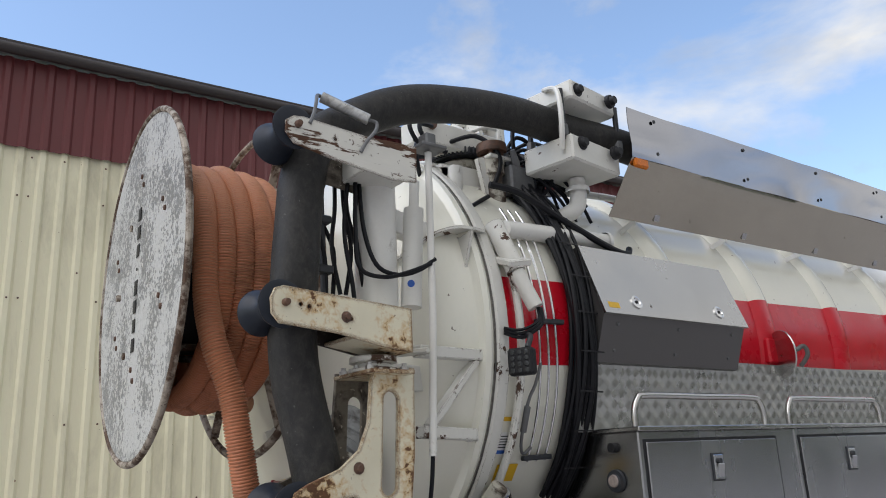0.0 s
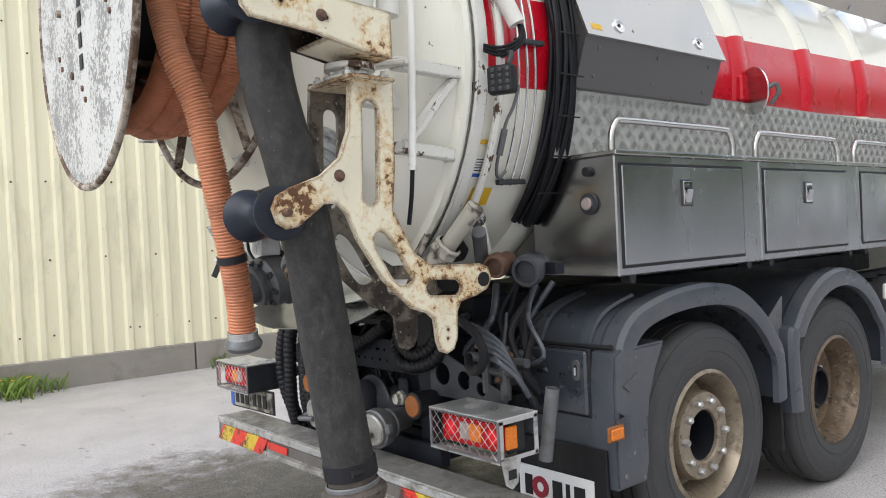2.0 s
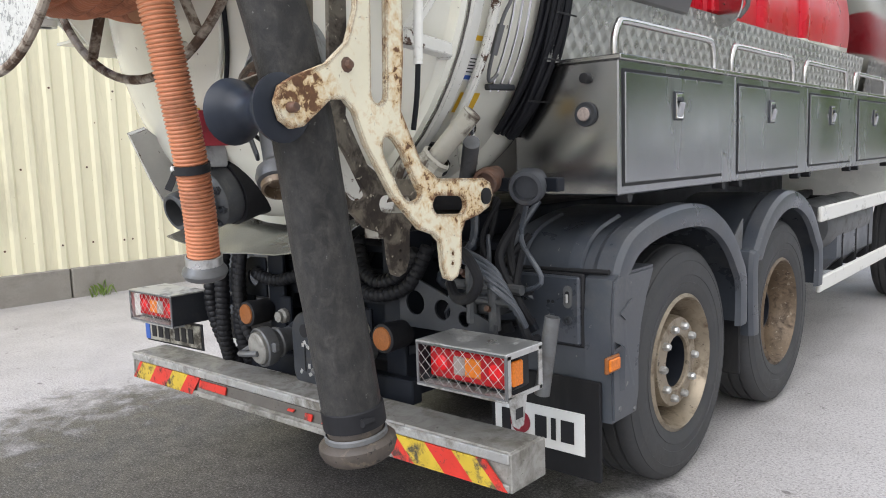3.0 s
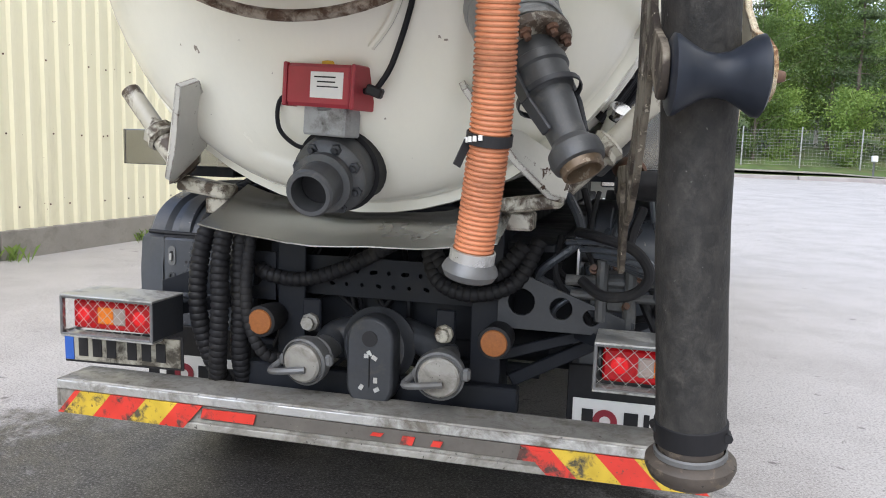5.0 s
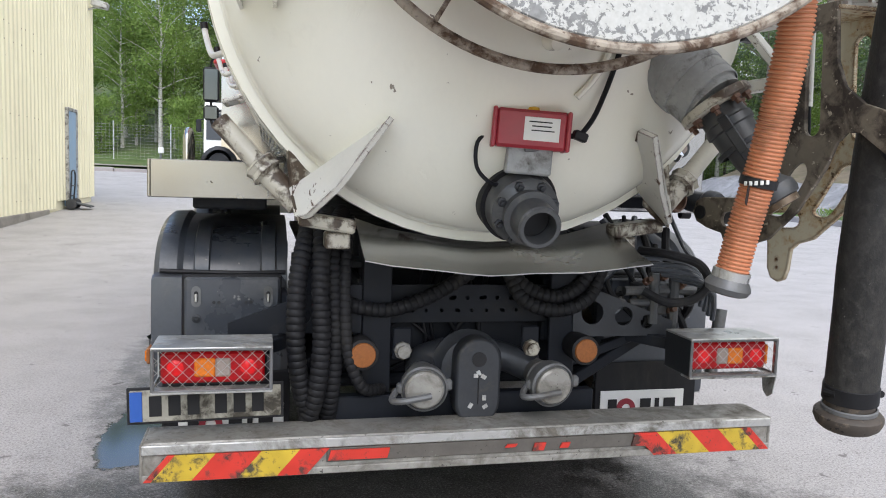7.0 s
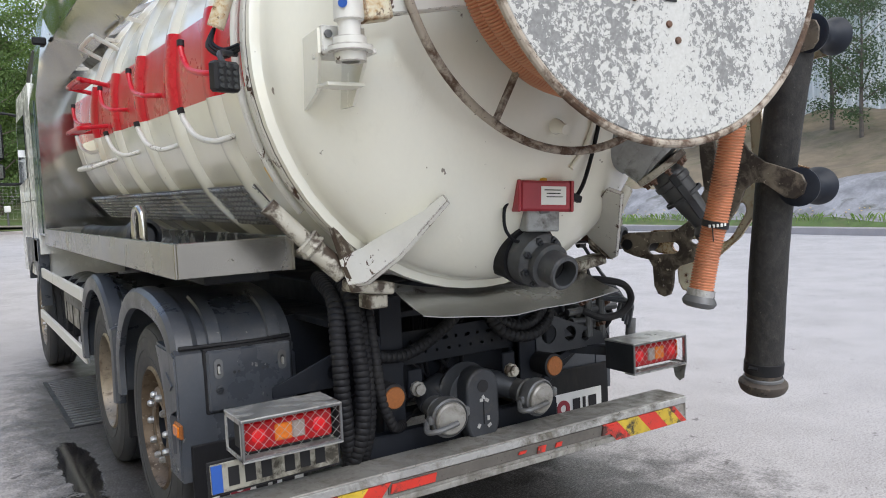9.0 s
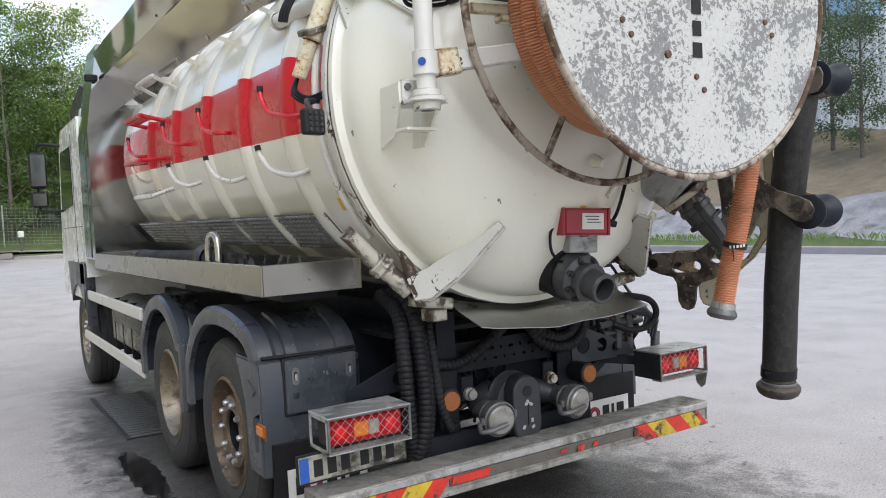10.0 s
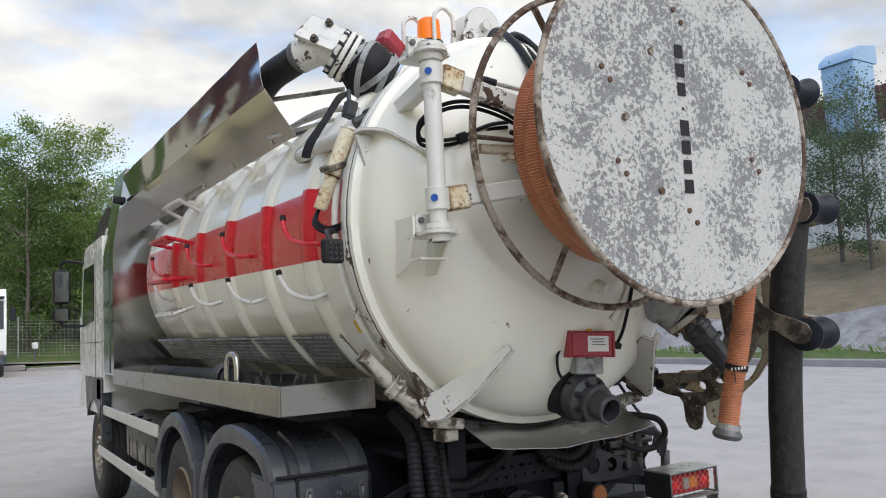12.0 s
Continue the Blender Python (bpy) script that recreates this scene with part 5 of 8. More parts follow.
part("coupling", G().lathe([(0.050, -0.01), (0.056, 0.004), (0.066, 0.018), (0.070, 0.03), (0.062, 0.046), (0.050, 0.052), (0.040, 0.052), (0.040, 0.02), (0.0, 0.02)], tip, dn, 28), M["steel"], ohose, "dull grey round coupling")
part("strap", G().lathe([(0.051, -0.013), (0.055, -0.013), (0.055, 0.013), (0.051, 0.013)], (0.601, -0.692, 1.505), (0.12, -0.17, 0.98), 24), M["black"], ohose, "black webbing strap with printed bars")
part("strap_tail", G().bar((0.556, -0.715, 1.498), (0.535, -0.735, 1.440), 0.003, 0.022, (0, 0, 1), 0.001), M["black"], ohose)
for k in range(5):
    a = 0.2 + 0.27 * k
    part("print_bar", G().box((0.603 - 0.0555 * math.sin(a), -0.692 - 0.0555 * math.cos(a), 1.506 - 0.007 * math.sin(a)), (0.009, 0.009, 0.013), 0.001, (0, 0, -math.degrees(a))), M["sign_white"], ohose)

# ---- boom with rollers that guides the suction hose ----
boom = thing("hose_boom", (1.0, -0.42, 1.98), "rusty white articulated boom with black guide rollers", "boom")
col = part("column", G().lathe([(0.0, 2.20), (0.082, 2.20), (0.082, 2.80), (0.0, 2.80)], (0.97, -0.40, 0), (0, 0, 1), 32), M["white_clean"], boom, "white round column")


def roller(y, z):
    r = part("roller", G().lathe([(0.0, -0.092), (0.070, -0.092), (0.080, -0.086), (0.078, -0.076), (0.060, -0.05), (0.046, -0.025), (0.042, 0), (0.046, 0.025), (0.060, 0.05), (0.078, 0.076), (0.080, 0.086), (0.070, 0.092), (0, 0.092)], (1.097, y, z), (1, 0, 0), 32), M["roller"], boom, "black waisted plastic roller")
    part("bolt", G().lathe([(0.0, 0.024), (0.010, 0.022), (0.013, 0.010), (0.013, 0.0), (0, 0)], (1.208, y, z), (1, 0, 0), 10), M["brown_metal"], r)
    return r


for y, z in ((-0.845, 2.796), (-0.885, 2.176), (-0.81, 1.543)):
    low_roller = roller(y, z)


def side(pts, x, t, mat, name="plate", holes=(), label=""):
    """An upright plate across x, from (y, z) outlines."""
    m = Matrix(((0, 0, 1, x), (1, 0, 0, 0), (0, 1, 0, 0), (0, 0, 0, 1)))
    return cutout(name, pts, holes, t, m, M[mat], boom, label)


def disc2(c, r, n=14):
    return [(c[0] + r * math.cos(2 * math.pi * k / n), c[1] + r * math.sin(2 * math.pi * k / n)) for k in range(n)]


XO, XI = 1.20, 0.995
SWING = Matrix.Translation((1.18, -0.795, 1.44)) @ Matrix.Rotation(radians(6.5), 4, "Z") @ Matrix.Diagonal((1, 1.15, 1.04, 1)) @ Matrix.Translation((-1.20, 0.795, -1.44))
up = [(-0.855, 2.73), (-0.885, 2.765), (-0.885, 2.805), (-0.86, 2.825), (-0.824, 2.83), (-0.555, 2.81), (-0.45, 2.815), (-0.356, 2.815), (-0.362, 2.676), (-0.46, 2.668), (-0.70, 2.70)]
side(up, XO, 0.012, "scratched", "arm_plate", [disc2((-0.70, 2.775), 0.008)], "flaking white upper arm plate")
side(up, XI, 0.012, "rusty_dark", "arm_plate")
part("arm_web", G().box(((XO + XI) / 2, -0.46, 2.745), (0.20, 0.20, 0.09), 0.006), M["white"], boom)
mid = [(-0.903, 2.112), (-0.928, 2.14), (-0.932, 2.19), (-0.918, 2.22), (-0.89, 2.23), (-0.404, 2.192), (-0.404, 2.042), (-0.52, 2.055), (-0.69, 2.09)]
side(mid, XO, 0.012, "rusty", "arm_plate", [disc2((-0.83, 2.175), 0.008), disc2((-0.80, 2.17), 0.008), disc2((-0.645, 2.14), 0.008)], "rust-stained lower arm plate")
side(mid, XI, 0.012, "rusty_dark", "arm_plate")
part("arm_web", G().bar(((XO + XI) / 2, -0.76, 2.205), ((XO + XI) / 2, -0.405, 2.182), 0.20, 0.012), M["rusty"], boom)
part("arm_floor", G().bar(((XO + XI) / 2, -0.64, 2.085), ((XO + XI) / 2, -0.405, 2.045), 0.20, 0.012), M["rusty"], boom)
part("arm_end_plate", G().box(((XO + XI) / 2, -0.408, 2.115), (0.20, 0.012, 0.14), 0.003), M["rusty"], boom)
HX, HY, z0 = 1.075, -0.485, 2.035
hb = part("hinge", G().lathe([(0.05, 0.0), (0.085, 0.0), (0.085, -0.02), (0.06, -0.022), (0.06, -0.04), (0.09, -0.042), (0.09, -0.056), (0.0, -0.056)], (HX, HY, z0), (0, 0, 1), 28), M["white"], boom, "bolted slewing hinge")
part("hinge_plate", G().box((HX, HY, z0 - 0.062), (0.26, 0.18, 0.014), 0.003), M["rusty"], hb)
for dx in (-0.09, 0.0, 0.09):
    for dy in (-0.07, 0.07):
        part("bolt", G().lathe([(0.016, 0), (0.016, 0.014), (0.009, 0.016), (0.009, 0.026), (0, 0.027)], (HX + dx, HY + dy, z0 - 0.055), (0, 0, 1), 6), M["alu"], hb)
outline = [(-0.573, 1.967), (-0.411, 1.972), (-0.42, 1.686), (-0.436, 1.545), (-0.357, 1.403), (-0.286, 1.356), (-0.06, 1.348), (-0.022, 1.332), (-0.008, 1.292), (-0.03, 1.258), (-0.085, 1.238), (-0.16, 1.224), (-0.18, 1.19), (-0.186, 1.098), (-0.204, 1.062), (-0.234, 1.052), (-0.261, 1.064), (-0.274, 1.10), (-0.282, 1.175), (-0.31, 1.20), (-0.373, 1.222), (-0.482, 1.322), (-0.575, 1.462), (-0.607, 1.54), (-0.64, 1.57), (-0.685, 1.568), (-0.772, 1.503), (-0.805, 1.497), (-0.834, 1.515), (-0.846, 1.555), (-0.83, 1.59), (-0.79, 1.612), (-0.69, 1.65), (-0.622, 1.706), (-0.588, 1.79)]
holes = [slot2((-0.505, 1.865), (-0.518, 1.59), 0.030), round2([(-0.497, 1.48), (-0.45, 1.457), (-0.383, 1.35), (-0.363, 1.316), (-0.392, 1.299), (-0.436, 1.311), (-0.485, 1.384), (-0.514, 1.443)], 4), slot2((-0.285, 1.282), (-0.181, 1.274), 0.029), disc2((-0.226, 1.132), 0.007), disc2((-0.229, 1.102), 0.007)]
swung = [low_roller]
swung.append(side(outline, XO, 0.016, "rusty", "bracket_plate", holes, "rust-eaten cream bracket plate with slots"))
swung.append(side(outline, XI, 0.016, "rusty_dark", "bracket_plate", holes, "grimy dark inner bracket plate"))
swung.append(part("bracket_web", G().box(((XO + XI) / 2, -0.492, 1.955), (0.20, 0.15, 0.012), 0.002), M["rusty"], boom))
swung.append(part("spacer", G().rod((XI - 0.015, -0.05, 1.292), (XO + 0.015, -0.05, 1.292), 0.026, 16).rod((XI + 0.02, -0.05, 1.292), (XO - 0.02, -0.05, 1.292), 0.046, 20), M["rubber"], boom, "black rubber roller between the plates"))
for y, z in ((-0.628, 1.652), (-0.665, 2.145)):
    lg = part("lug", G().lathe([(0.0, 0.018), (0.010, 0.016), (0.012, 0.006), (0.019, 0.003), (0.02, 0)], (XO + 0.007, y, z), (1, 0, 0), 9), M["brown_metal"], boom)
    if z < 2:
        swung.append(lg)
for ob in swung:
    ob.matrix_basis = SWING
tb_a, tb_b = (1.075, -0.685, 2.996), (1.144, -0.525, 2.914)
part("top_bar", G().rod(tb_a, tb_b, 0.021, 14), M["alu"], boom, "grey hose retaining bar")
part("bail", G().tube(smooth([tb_a, (1.09, -0.71, 2.99), (1.15, -0.745, 2.93), (1.19, -0.775, 2.86), (1.207, -0.80, 2.81)], 4), 0.007, 8), M["steel"], boom)
part("bail", G().tube(smooth([tb_b, (1.16, -0.50, 2.90), (1.19, -0.525, 2.85), (1.208, -0.575, 2.79), (1.209, -0.60, 2.745)], 4), 0.007, 8), M["steel"], boom)
cyl = part("lift_cylinder", G().tube([(1.03, -0.285, 2.24), (1.02, -0.25, 2.64)], 0.040, 20).tube([(1.02, -0.25, 2.64), (1.018, -0.24, 2.76)], 0.02, 14), M["white_clean"], boom, "white hydraulic cylinder with a blue sticker")
part("sticker", G().lathe([(0.0, 0.0025), (0.014, 0.002), (0.014, -0.004)], (1.062, -0.303, 2.325), (0.85, -0.5, 0), 16), M["blue"], cyl)
part("rod", G().tube([(1.10, -0.225, 2.86), (1.10, -0.235, 2.2), (1.10, -0.26, 1.69)], 0.014, 12), M["white_clean"], boom, "thin white guide rod")
part("rod_cable", G().tube(smooth([(1.10, -0.26, 1.70), (1.10, -0.27, 1.60), (1.09, -0.28, 1.50)], 4), 0.008, 8), M["cable"], boom)
part("rod_head", G().box((1.10, -0.225, 2.875), (0.10, 0.12, 0.016), 0.004).box((1.09, -0.22, 2.91), (0.06, 0.05, 0.06), 0.006), M["steel"], boom)
stand = part("door_frame", G().bar((1.04, -0.28, 2.08), (0.985, 0.09, 2.085), 0.05, 0.045).bar((1.03, -0.27, 1.785), (0.96, 0.03, 1.775), 0.05, 0.045).bar((1.03, -0.23, 1.80), (0.985, 0.04, 2.065), 0.045, 0.03).bar((0.98, -0.33, 2.075), (1.10, -0.26, 2.075), 0.05, 0.02).bar((0.985, 0.07, 2.085), (0.93, 0.14, 2.085), 0.05, 0.05).bar((0.96, 0.02, 1.775), (0.86, 0.12, 1.775), 0.05, 0.05), M["white"], truck, "chipped white frame carrying the boom")
stand.location = (0, 0.03, 0.087)
post = part("post", G().box((0.90, -0.37, 2.35), (0.06, 0.06, 0.74), 0.01).bar((0.93, -0.34, 2.62), (0.80, -0.02, 2.62), 0.06, 0.10).bar((0.9, -0.34, 2.0), (0.8, 0.02, 2.0), 0.06, 0.10), M["white_clean"], truck)
post.location = (0, 0.03, 0.087)

# hydraulic lines looping round the column
for a in ([(1.03, -0.52, 2.72), (1.06, -0.54, 2.5), (1.07, -0.53, 2.36), (1.09, -0.44, 2.33), (1.10, -0.33, 2.36), (1.11, -0.24, 2.40)],
          [(1.02, -0.50, 2.74), (1.05, -0.50, 2.52), (1.07, -0.46, 2.38), (1.09, -0.38, 2.345), (1.10, -0.29, 2.37), (1.11, -0.22, 2.42)],
          [(1.01, -0.54, 2.72), (1.03, -0.57, 2.5), (1.05, -0.55, 2.30), (1.03, -0.53, 2.22)],
          [(0.98, -0.64, 2.60), (0.99, -0.66, 2.52), (0.99, -0.63, 2.40), (0.98, -0.62, 2.25)],
          [(0.95, -0.62, 2.66), (0.97, -0.70, 2.60), (0.98, -0.66, 2.50)]):
    part("hydraulic_line", G().tube(smooth(a, 6), 0.0085, 8), M["cable"], boom)
rnd = random.Random(21)
for k in range(9):
    y, x = -0.62 + 0.03 * k, 0.93 + rnd.uniform(-0.03, 0.05)
    part("hydraulic_line", G().tube(smooth([(x, y, 2.74 - 0.01 * k), (x + 0.02, y - rnd.uniform(0.0, 0.05), 2.60), (x + 0.03, y + rnd.uniform(-0.03, 0.03), 2.45), (x + 0.02, y + rnd.uniform(-0.02, 0.06), 2.28)], 5), 0.0085, 8), M["cable"], boom)
part("valve_stack", G().box((0.98, -0.64, 2.55), (0.05, 0.07, 0.03), 0.006).rod((0.98, -0.64, 2.68), (0.98, -0.63, 2.25), 0.011, 8).box((0.98, -0.63, 2.36), (0.05, 0.06, 0.03), 0.004), M["steel_dark"], boom)

boom.location += Vector((0, 0.025, 0.094))

# ---- black suction hose ----
bh = thing("suction_hose", (1.12, -0.57, 0.66), "thick black rubber suction hose hanging from the boom", "hose")
hp = smooth([(1.103, -0.552, 0.79), (1.090, -0.576, 1.0), (1.070, -0.610, 1.30), (1.062, -0.648, 1.60), (1.050, -0.682, 1.80), (1.032, -0.735, 2.04), (1.045, -0.758, 2.22), (1.05, -0.75, 2.45), (1.03, -0.725, 2.68), (1.0, -0.697, 2.796), (1.0, -0.662, 2.916), (0.985, -0.552, 3.022), (0.957, -0.254, 3.202), (0.947, 0.048, 3.289), (0.918, 0.427, 3.352), (0.915, 0.80, 3.345), (0.97, 1.19, 3.315), (0.98, 1.7, 3.26), (0.98, 3.0, 3.24), (0.98, 5.3, 3.26)], 8)
rr = [0.083 + 0.0015 * noise.noise((p.z * 9, p.y * 9, p.x)) for p in hp]
part("hose_body", G().tube(hp, rr, 28), M["hose_black"], bh, "scuffed black rubber hose")
part("clamp", G().lathe([(0.083, -0.03), (0.088, -0.028), (0.088, 0.024), (0.083, 0.028)], (1.102, -0.554, 0.818), (-0.05, -0.11, 1), 32).rod((1.184, -0.60, 0.818), (1.184, -0.56, 0.818), 0.012, 8).rod((1.024, -0.58, 0.818), (1.014, -0.54, 0.818), 0.012, 8), M["rubber"], bh)
cp_ = part("coupling", G().lathe([(0.074, 0.045), (0.080, 0.035), (0.078, 0.006), (0.084, -0.002), (0.098, -0.006), (0.108, -0.016), (0.109, -0.030), (0.100, -0.052), (0.086, -0.064), (0.072, -0.068), (0.066, -0.055), (0.064, -0.01), (0.0, -0.01)], (1.105, -0.549, 0.758), (-0.05, -0.11, 1), 36), M["rusty_coupling"], bh, "worn muddy round hose coupling")
part("collar", G().lathe([(0.083, 0.014), (0.088, 0.010), (0.088, -0.002), (0.083, -0.004)], (1.105, -0.549, 0.758), (-0.05, -0.11, 1), 32), M["steel"], cp_)

# ---- guide box, crane head and turret over the tank ----
gb = part("guide_box", G().box((0.90, 0.76, 3.11), (0.30, 0.40, 0.13), 0.01, (0, 0, 8)).box((0.90, 0.78, 3.42), (0.30, 0.38, 0.10), 0.01, (0, 0, 8)), M["white"], truck, "white hose guide box with black clamps")
for x, y in ((0.78, 0.60), (1.03, 0.58), (0.76, 0.95), (1.02, 0.98)):
    part("stay_rod", G().rod((x, y, 3.15), (x, y, 3.42), 0.014, 10), M["steel_dark"], gb)
    part("nut", G().lathe([(0.022, -0.03), (0.024, 0.0), (0.022, 0.03)], (x, y, 3.20), (0, 0, 1), 8), M["steel"], gb)
for y in (0.66, 0.90):
    for z in (3.14, 3.42):
        part("knob", G().lathe([(0.0, 0.05), (0.02, 0.05), (0.024, 0.03), (0.034, 0.028), (0.036, 0.008), (0.022, 0.0)], (1.045, y, z), (1, 0.1, 0), 12), M["black"], gb)
part("hoop", G().tube(smooth([(1.03, 0.56, 3.10), (1.06, 0.54, 3.2), (1.06, 0.54, 3.32), (1.02, 0.56, 3.42), (0.92, 0.58, 3.46)], 4), 0.013, 8), M["white_clean"], gb)
part("pedestal", G().tube(smooth([(0.88, 0.80, 3.04), (0.88, 0.80, 2.94), (0.87, 0.78, 2.88), (0.82, 0.72, 2.84), (0.74, 0.66, 2.82)], 4), 0.042, 16).lathe([(0.06, -0.012), (0.06, 0.012)], (0.88, 0.80, 2.98), (0, 0, 1), 16), M["white_clean"], gb)
gb.location = (0, 0.08, 0.072)
part("marker_lamp", G().box((1.10, 1.12, 3.17), (0.03, 0.10, 0.05), 0.012), M["lens_orange"], truck, "orange marker lamp on the hose tray")
tur = part("turret", G().lathe([(0.36, 3.10), (0.34, 3.24), (0.26, 3.28), (0.24, 3.30), (0.0, 3.30)], (0.15, 0.50, 0), (0, 0, 1), 32), M["tank"], truck, "white slewing turret")
GX, GY, GZ = 0.43, 0.50, 3.27
gear = G().lathe([(0.0, 0.0), (0.155, 0.0), (0.155, 0.04), (0.0, 0.04)], (GX, GY, GZ), (0, 0, 1), 48)
for k in range(48):
    a = 2 * math.pi * k / 48
    gear.bar((GX + 0.15 * math.cos(a), GY + 0.15 * math.sin(a), GZ + 0.02), (GX + 0.172 * math.cos(a), GY + 0.172 * math.sin(a), GZ + 0.02), 0.011, 0.036)
part("slew_gear", gear, M["steel_dark"], tur, "dark toothed slewing gear")
part("gear_hub", G().lathe([(0.09, 3.19), (0.12, 3.20), (0.13, 3.25), (0.10, 3.27), (0, 3.27)], (GX, GY, 0), (0, 0, 1), 28), M["grimy"], tur)
ca = part("crane_arm", G().bar((0.50, 0.12, 3.37), (0.48, 0.66, 3.375), 0.15, 0.125, (0, 0, 1), 0.008).bar((0.50, 0.66, 3.345), (0.48, 0.72, 3.345), 0.13, 0.05), M["white"], tur, "chipped white crane arm")
ca.location = (0.01, 0, -0.03)
part("pivot", G().lathe([(0.0, 0.022), (0.022, 0.02), (0.026, 0)], (0.578, 0.20, 3.40), (1, 0, 0), 10), M["brown_metal"], ca)
part("conduit", G().tube(smooth([(0.57, 0.63, 3.33), (0.57, 0.64, 3.44), (0.565, 0.63, 3.475), (0.56, 0.56, 3.475), (0.55, 0.46, 3.43)], 4), 0.011, 8), M["white_clean"], ca)
part("neck", G().box((0.50, 0.40, 3.09), (0.20, 0.34, 0.17), 0.012).prism([(0.61, 0.20, 3.00), (0.61, 0.58, 3.00), (0.61, 0.58, 3.17), (0.61, 0.30, 3.17)], (0.01, 0, 0)), M["white_clean"], tur, "white welded neck below the gear")
part("arm_post", G().rod((0.65, 0.275, 2.80), (0.65, 0.285, 3.14), 0.036, 18), M["white_clean"], tur)
part("gear_case", G().prism([(0.60, 0.06, 2.86), (0.60, 0.20, 2.86), (0.60, 0.50, 3.00), (0.60, 0.50, 3.18), (0.60, 0.14, 3.14), (0.60, 0.06, 3.02)], (-0.25, 0, 0)).bar((0.63, 0.08, 2.88), (0.63, 0.44, 3.06), 0.05, 0.012, (0, 0, 1)), M["white"], tur, "white welded case under the slewing gear")
for k in range(5):
    part("grease_fitting", G().lathe([(0.016, 0), (0.018, 0.02), (0.010, 0.024), (0.010, 0.05), (0.015, 0.052), (0, 0.056)], (0.74, 0.62 + 0.045 * k, 3.02 + 0.022 * k), (0.6, -0.2, 0.7), 8), M["steel_dark"], tur)
part("drive_pinion", G().lathe([(0.0, 0.0), (0.075, 0.0), (0.078, 0.02), (0.075, 0.045), (0.0, 0.045)], (0.68, 0.50, 3.245), (0, 0, 1), 20), M["brown_metal"], tur)
mo = part("motor", G().lathe([(0.0, 0.0), (0.05, 0.0), (0.056, 0.03), (0.056, 0.13), (0.045, 0.14), (0.045, 0.20), (0.058, 0.205), (0.058, 0.30), (0.03, 0.31), (0, 0.31)], (0.68, 0.50, 2.92), (0, 0, 1), 24), M["grimy"], tur, "oily white slewing motor")
part("motor_bracket", G().prism([(0.66, 0.40, 3.20), (0.66, 0.46, 3.22), (0.67, 0.46, 3.0), (0.67, 0.43, 3.02)], (0.03, 0, 0)).box((0.68, 0.52, 3.21), (0.12, 0.16, 0.02), 0.004), M["white"], mo)
for k in range(4):
    part("motor_bolt", G().rod((0.68 + 0.05 * math.cos(1.57 * k + 0.7), 0.50 + 0.05 * math.sin(1.57 * k + 0.7), 3.22), (0.68 + 0.05 * math.cos(1.57 * k + 0.7), 0.50 + 0.05 * math.sin(1.57 * k + 0.7), 3.245), 0.009, 6), M["brown_metal"], mo)
lug = []
for y in (0.70, 0.86):
    lug.append(part("lug", G().prism([(0.36, y, 3.26), (0.355, y, 3.62)] + [(0.225 + 0.13 * math.cos(t), y, 3.65 + 0.13 * math.sin(t)) for t in [math.pi * k / 12 for k in range(13)]] + [(0.085, y, 3.50), (0.04, y, 3.40), (0.02, y, 3.26)], (0, 0.026, 0)), M["white"], tur, "rounded white pivot lug"))
part("lug_pin", G().rod((0.225, 0.66, 3.65), (0.225, 0.92, 3.65), 0.032, 16), M["white"], lug[0])
part("boss", G().lathe([(0.052, -0.06), (0.052, 0.0), (0.046, 0.006), (0.026, 0.006), (0.024, -0.01), (0, -0.01)], (0.105, 0.69, 3.57), (-0.25, -1, -0.1), 20), M["white"], lug[0])
for pp in ([(0.62, 0.10, 3.05), (0.66, 0.05, 3.16), (0.60, 0.10, 3.26), (0.52, 0.14, 3.30)], [(0.66, 0.62, 3.30), (0.70, 0.66, 3.36), (0.74, 0.72, 3.30), (0.74, 0.72, 3.16), (0.70, 0.66, 3.06)], [(0.62, 0.66, 3.26), (0.70, 0.70, 3.30), (0.78, 0.76, 3.22), (0.80, 0.78, 3.10), (0.76, 0.70, 3.00)],
           [(0.56, 0.70, 3.32), (0.64, 0.80, 3.38), (0.72, 0.86, 3.32), (0.74, 0.86, 3.18)], [(0.75, 0.40, 2.98), (0.78, 0.30, 2.92), (0.80, 0.22, 2.86), (0.80, 0.20, 2.80)], [(0.74, 0.02, 3.30), (0.76, -0.05, 3.25), (0.77, -0.02, 3.17), (0.78, 0.06, 3.13)], [(0.70, 0.12, 3.30), (0.74, 0.02, 3.27), (0.76, 0.04, 3.19), (0.78, 0.14, 3.14)], [(0.74, 0.60, 3.22), (0.75, 0.585, 3.34), (0.75, 0.62, 3.42), (0.74, 0.72, 3.43), (0.74, 0.80, 3.36)], [(0.73, 0.58, 3.00), (0.75, 0.66, 2.96), (0.76, 0.74, 3.00), (0.74, 0.78, 3.12)]):
    part("hydraulic_hose", G().tube(smooth(pp, 6), 0.011, 8), M["cable"], tur)
for k in range(14):
    p0 = Vector((rnd.uniform(0.60, 0.74), rnd.uniform(0.60, 0.82), rnd.uniform(3.02, 3.26)))
    p3 = p0 + Vector((rnd.uniform(0.02, 0.14), rnd.uniform(0.05, 0.28), rnd.uniform(-0.22, -0.02)))
    part("hydraulic_hose", G().tube(smooth([p0, p0 + Vector((0.05, 0.02, rnd.uniform(0.02, 0.07))), p0.lerp(p3, 0.6) + Vector((0.05, 0, rnd.uniform(0.0, 0.06))), p3], 5), rnd.choice((0.009, 0.012)), 8), M["cable"], tur)
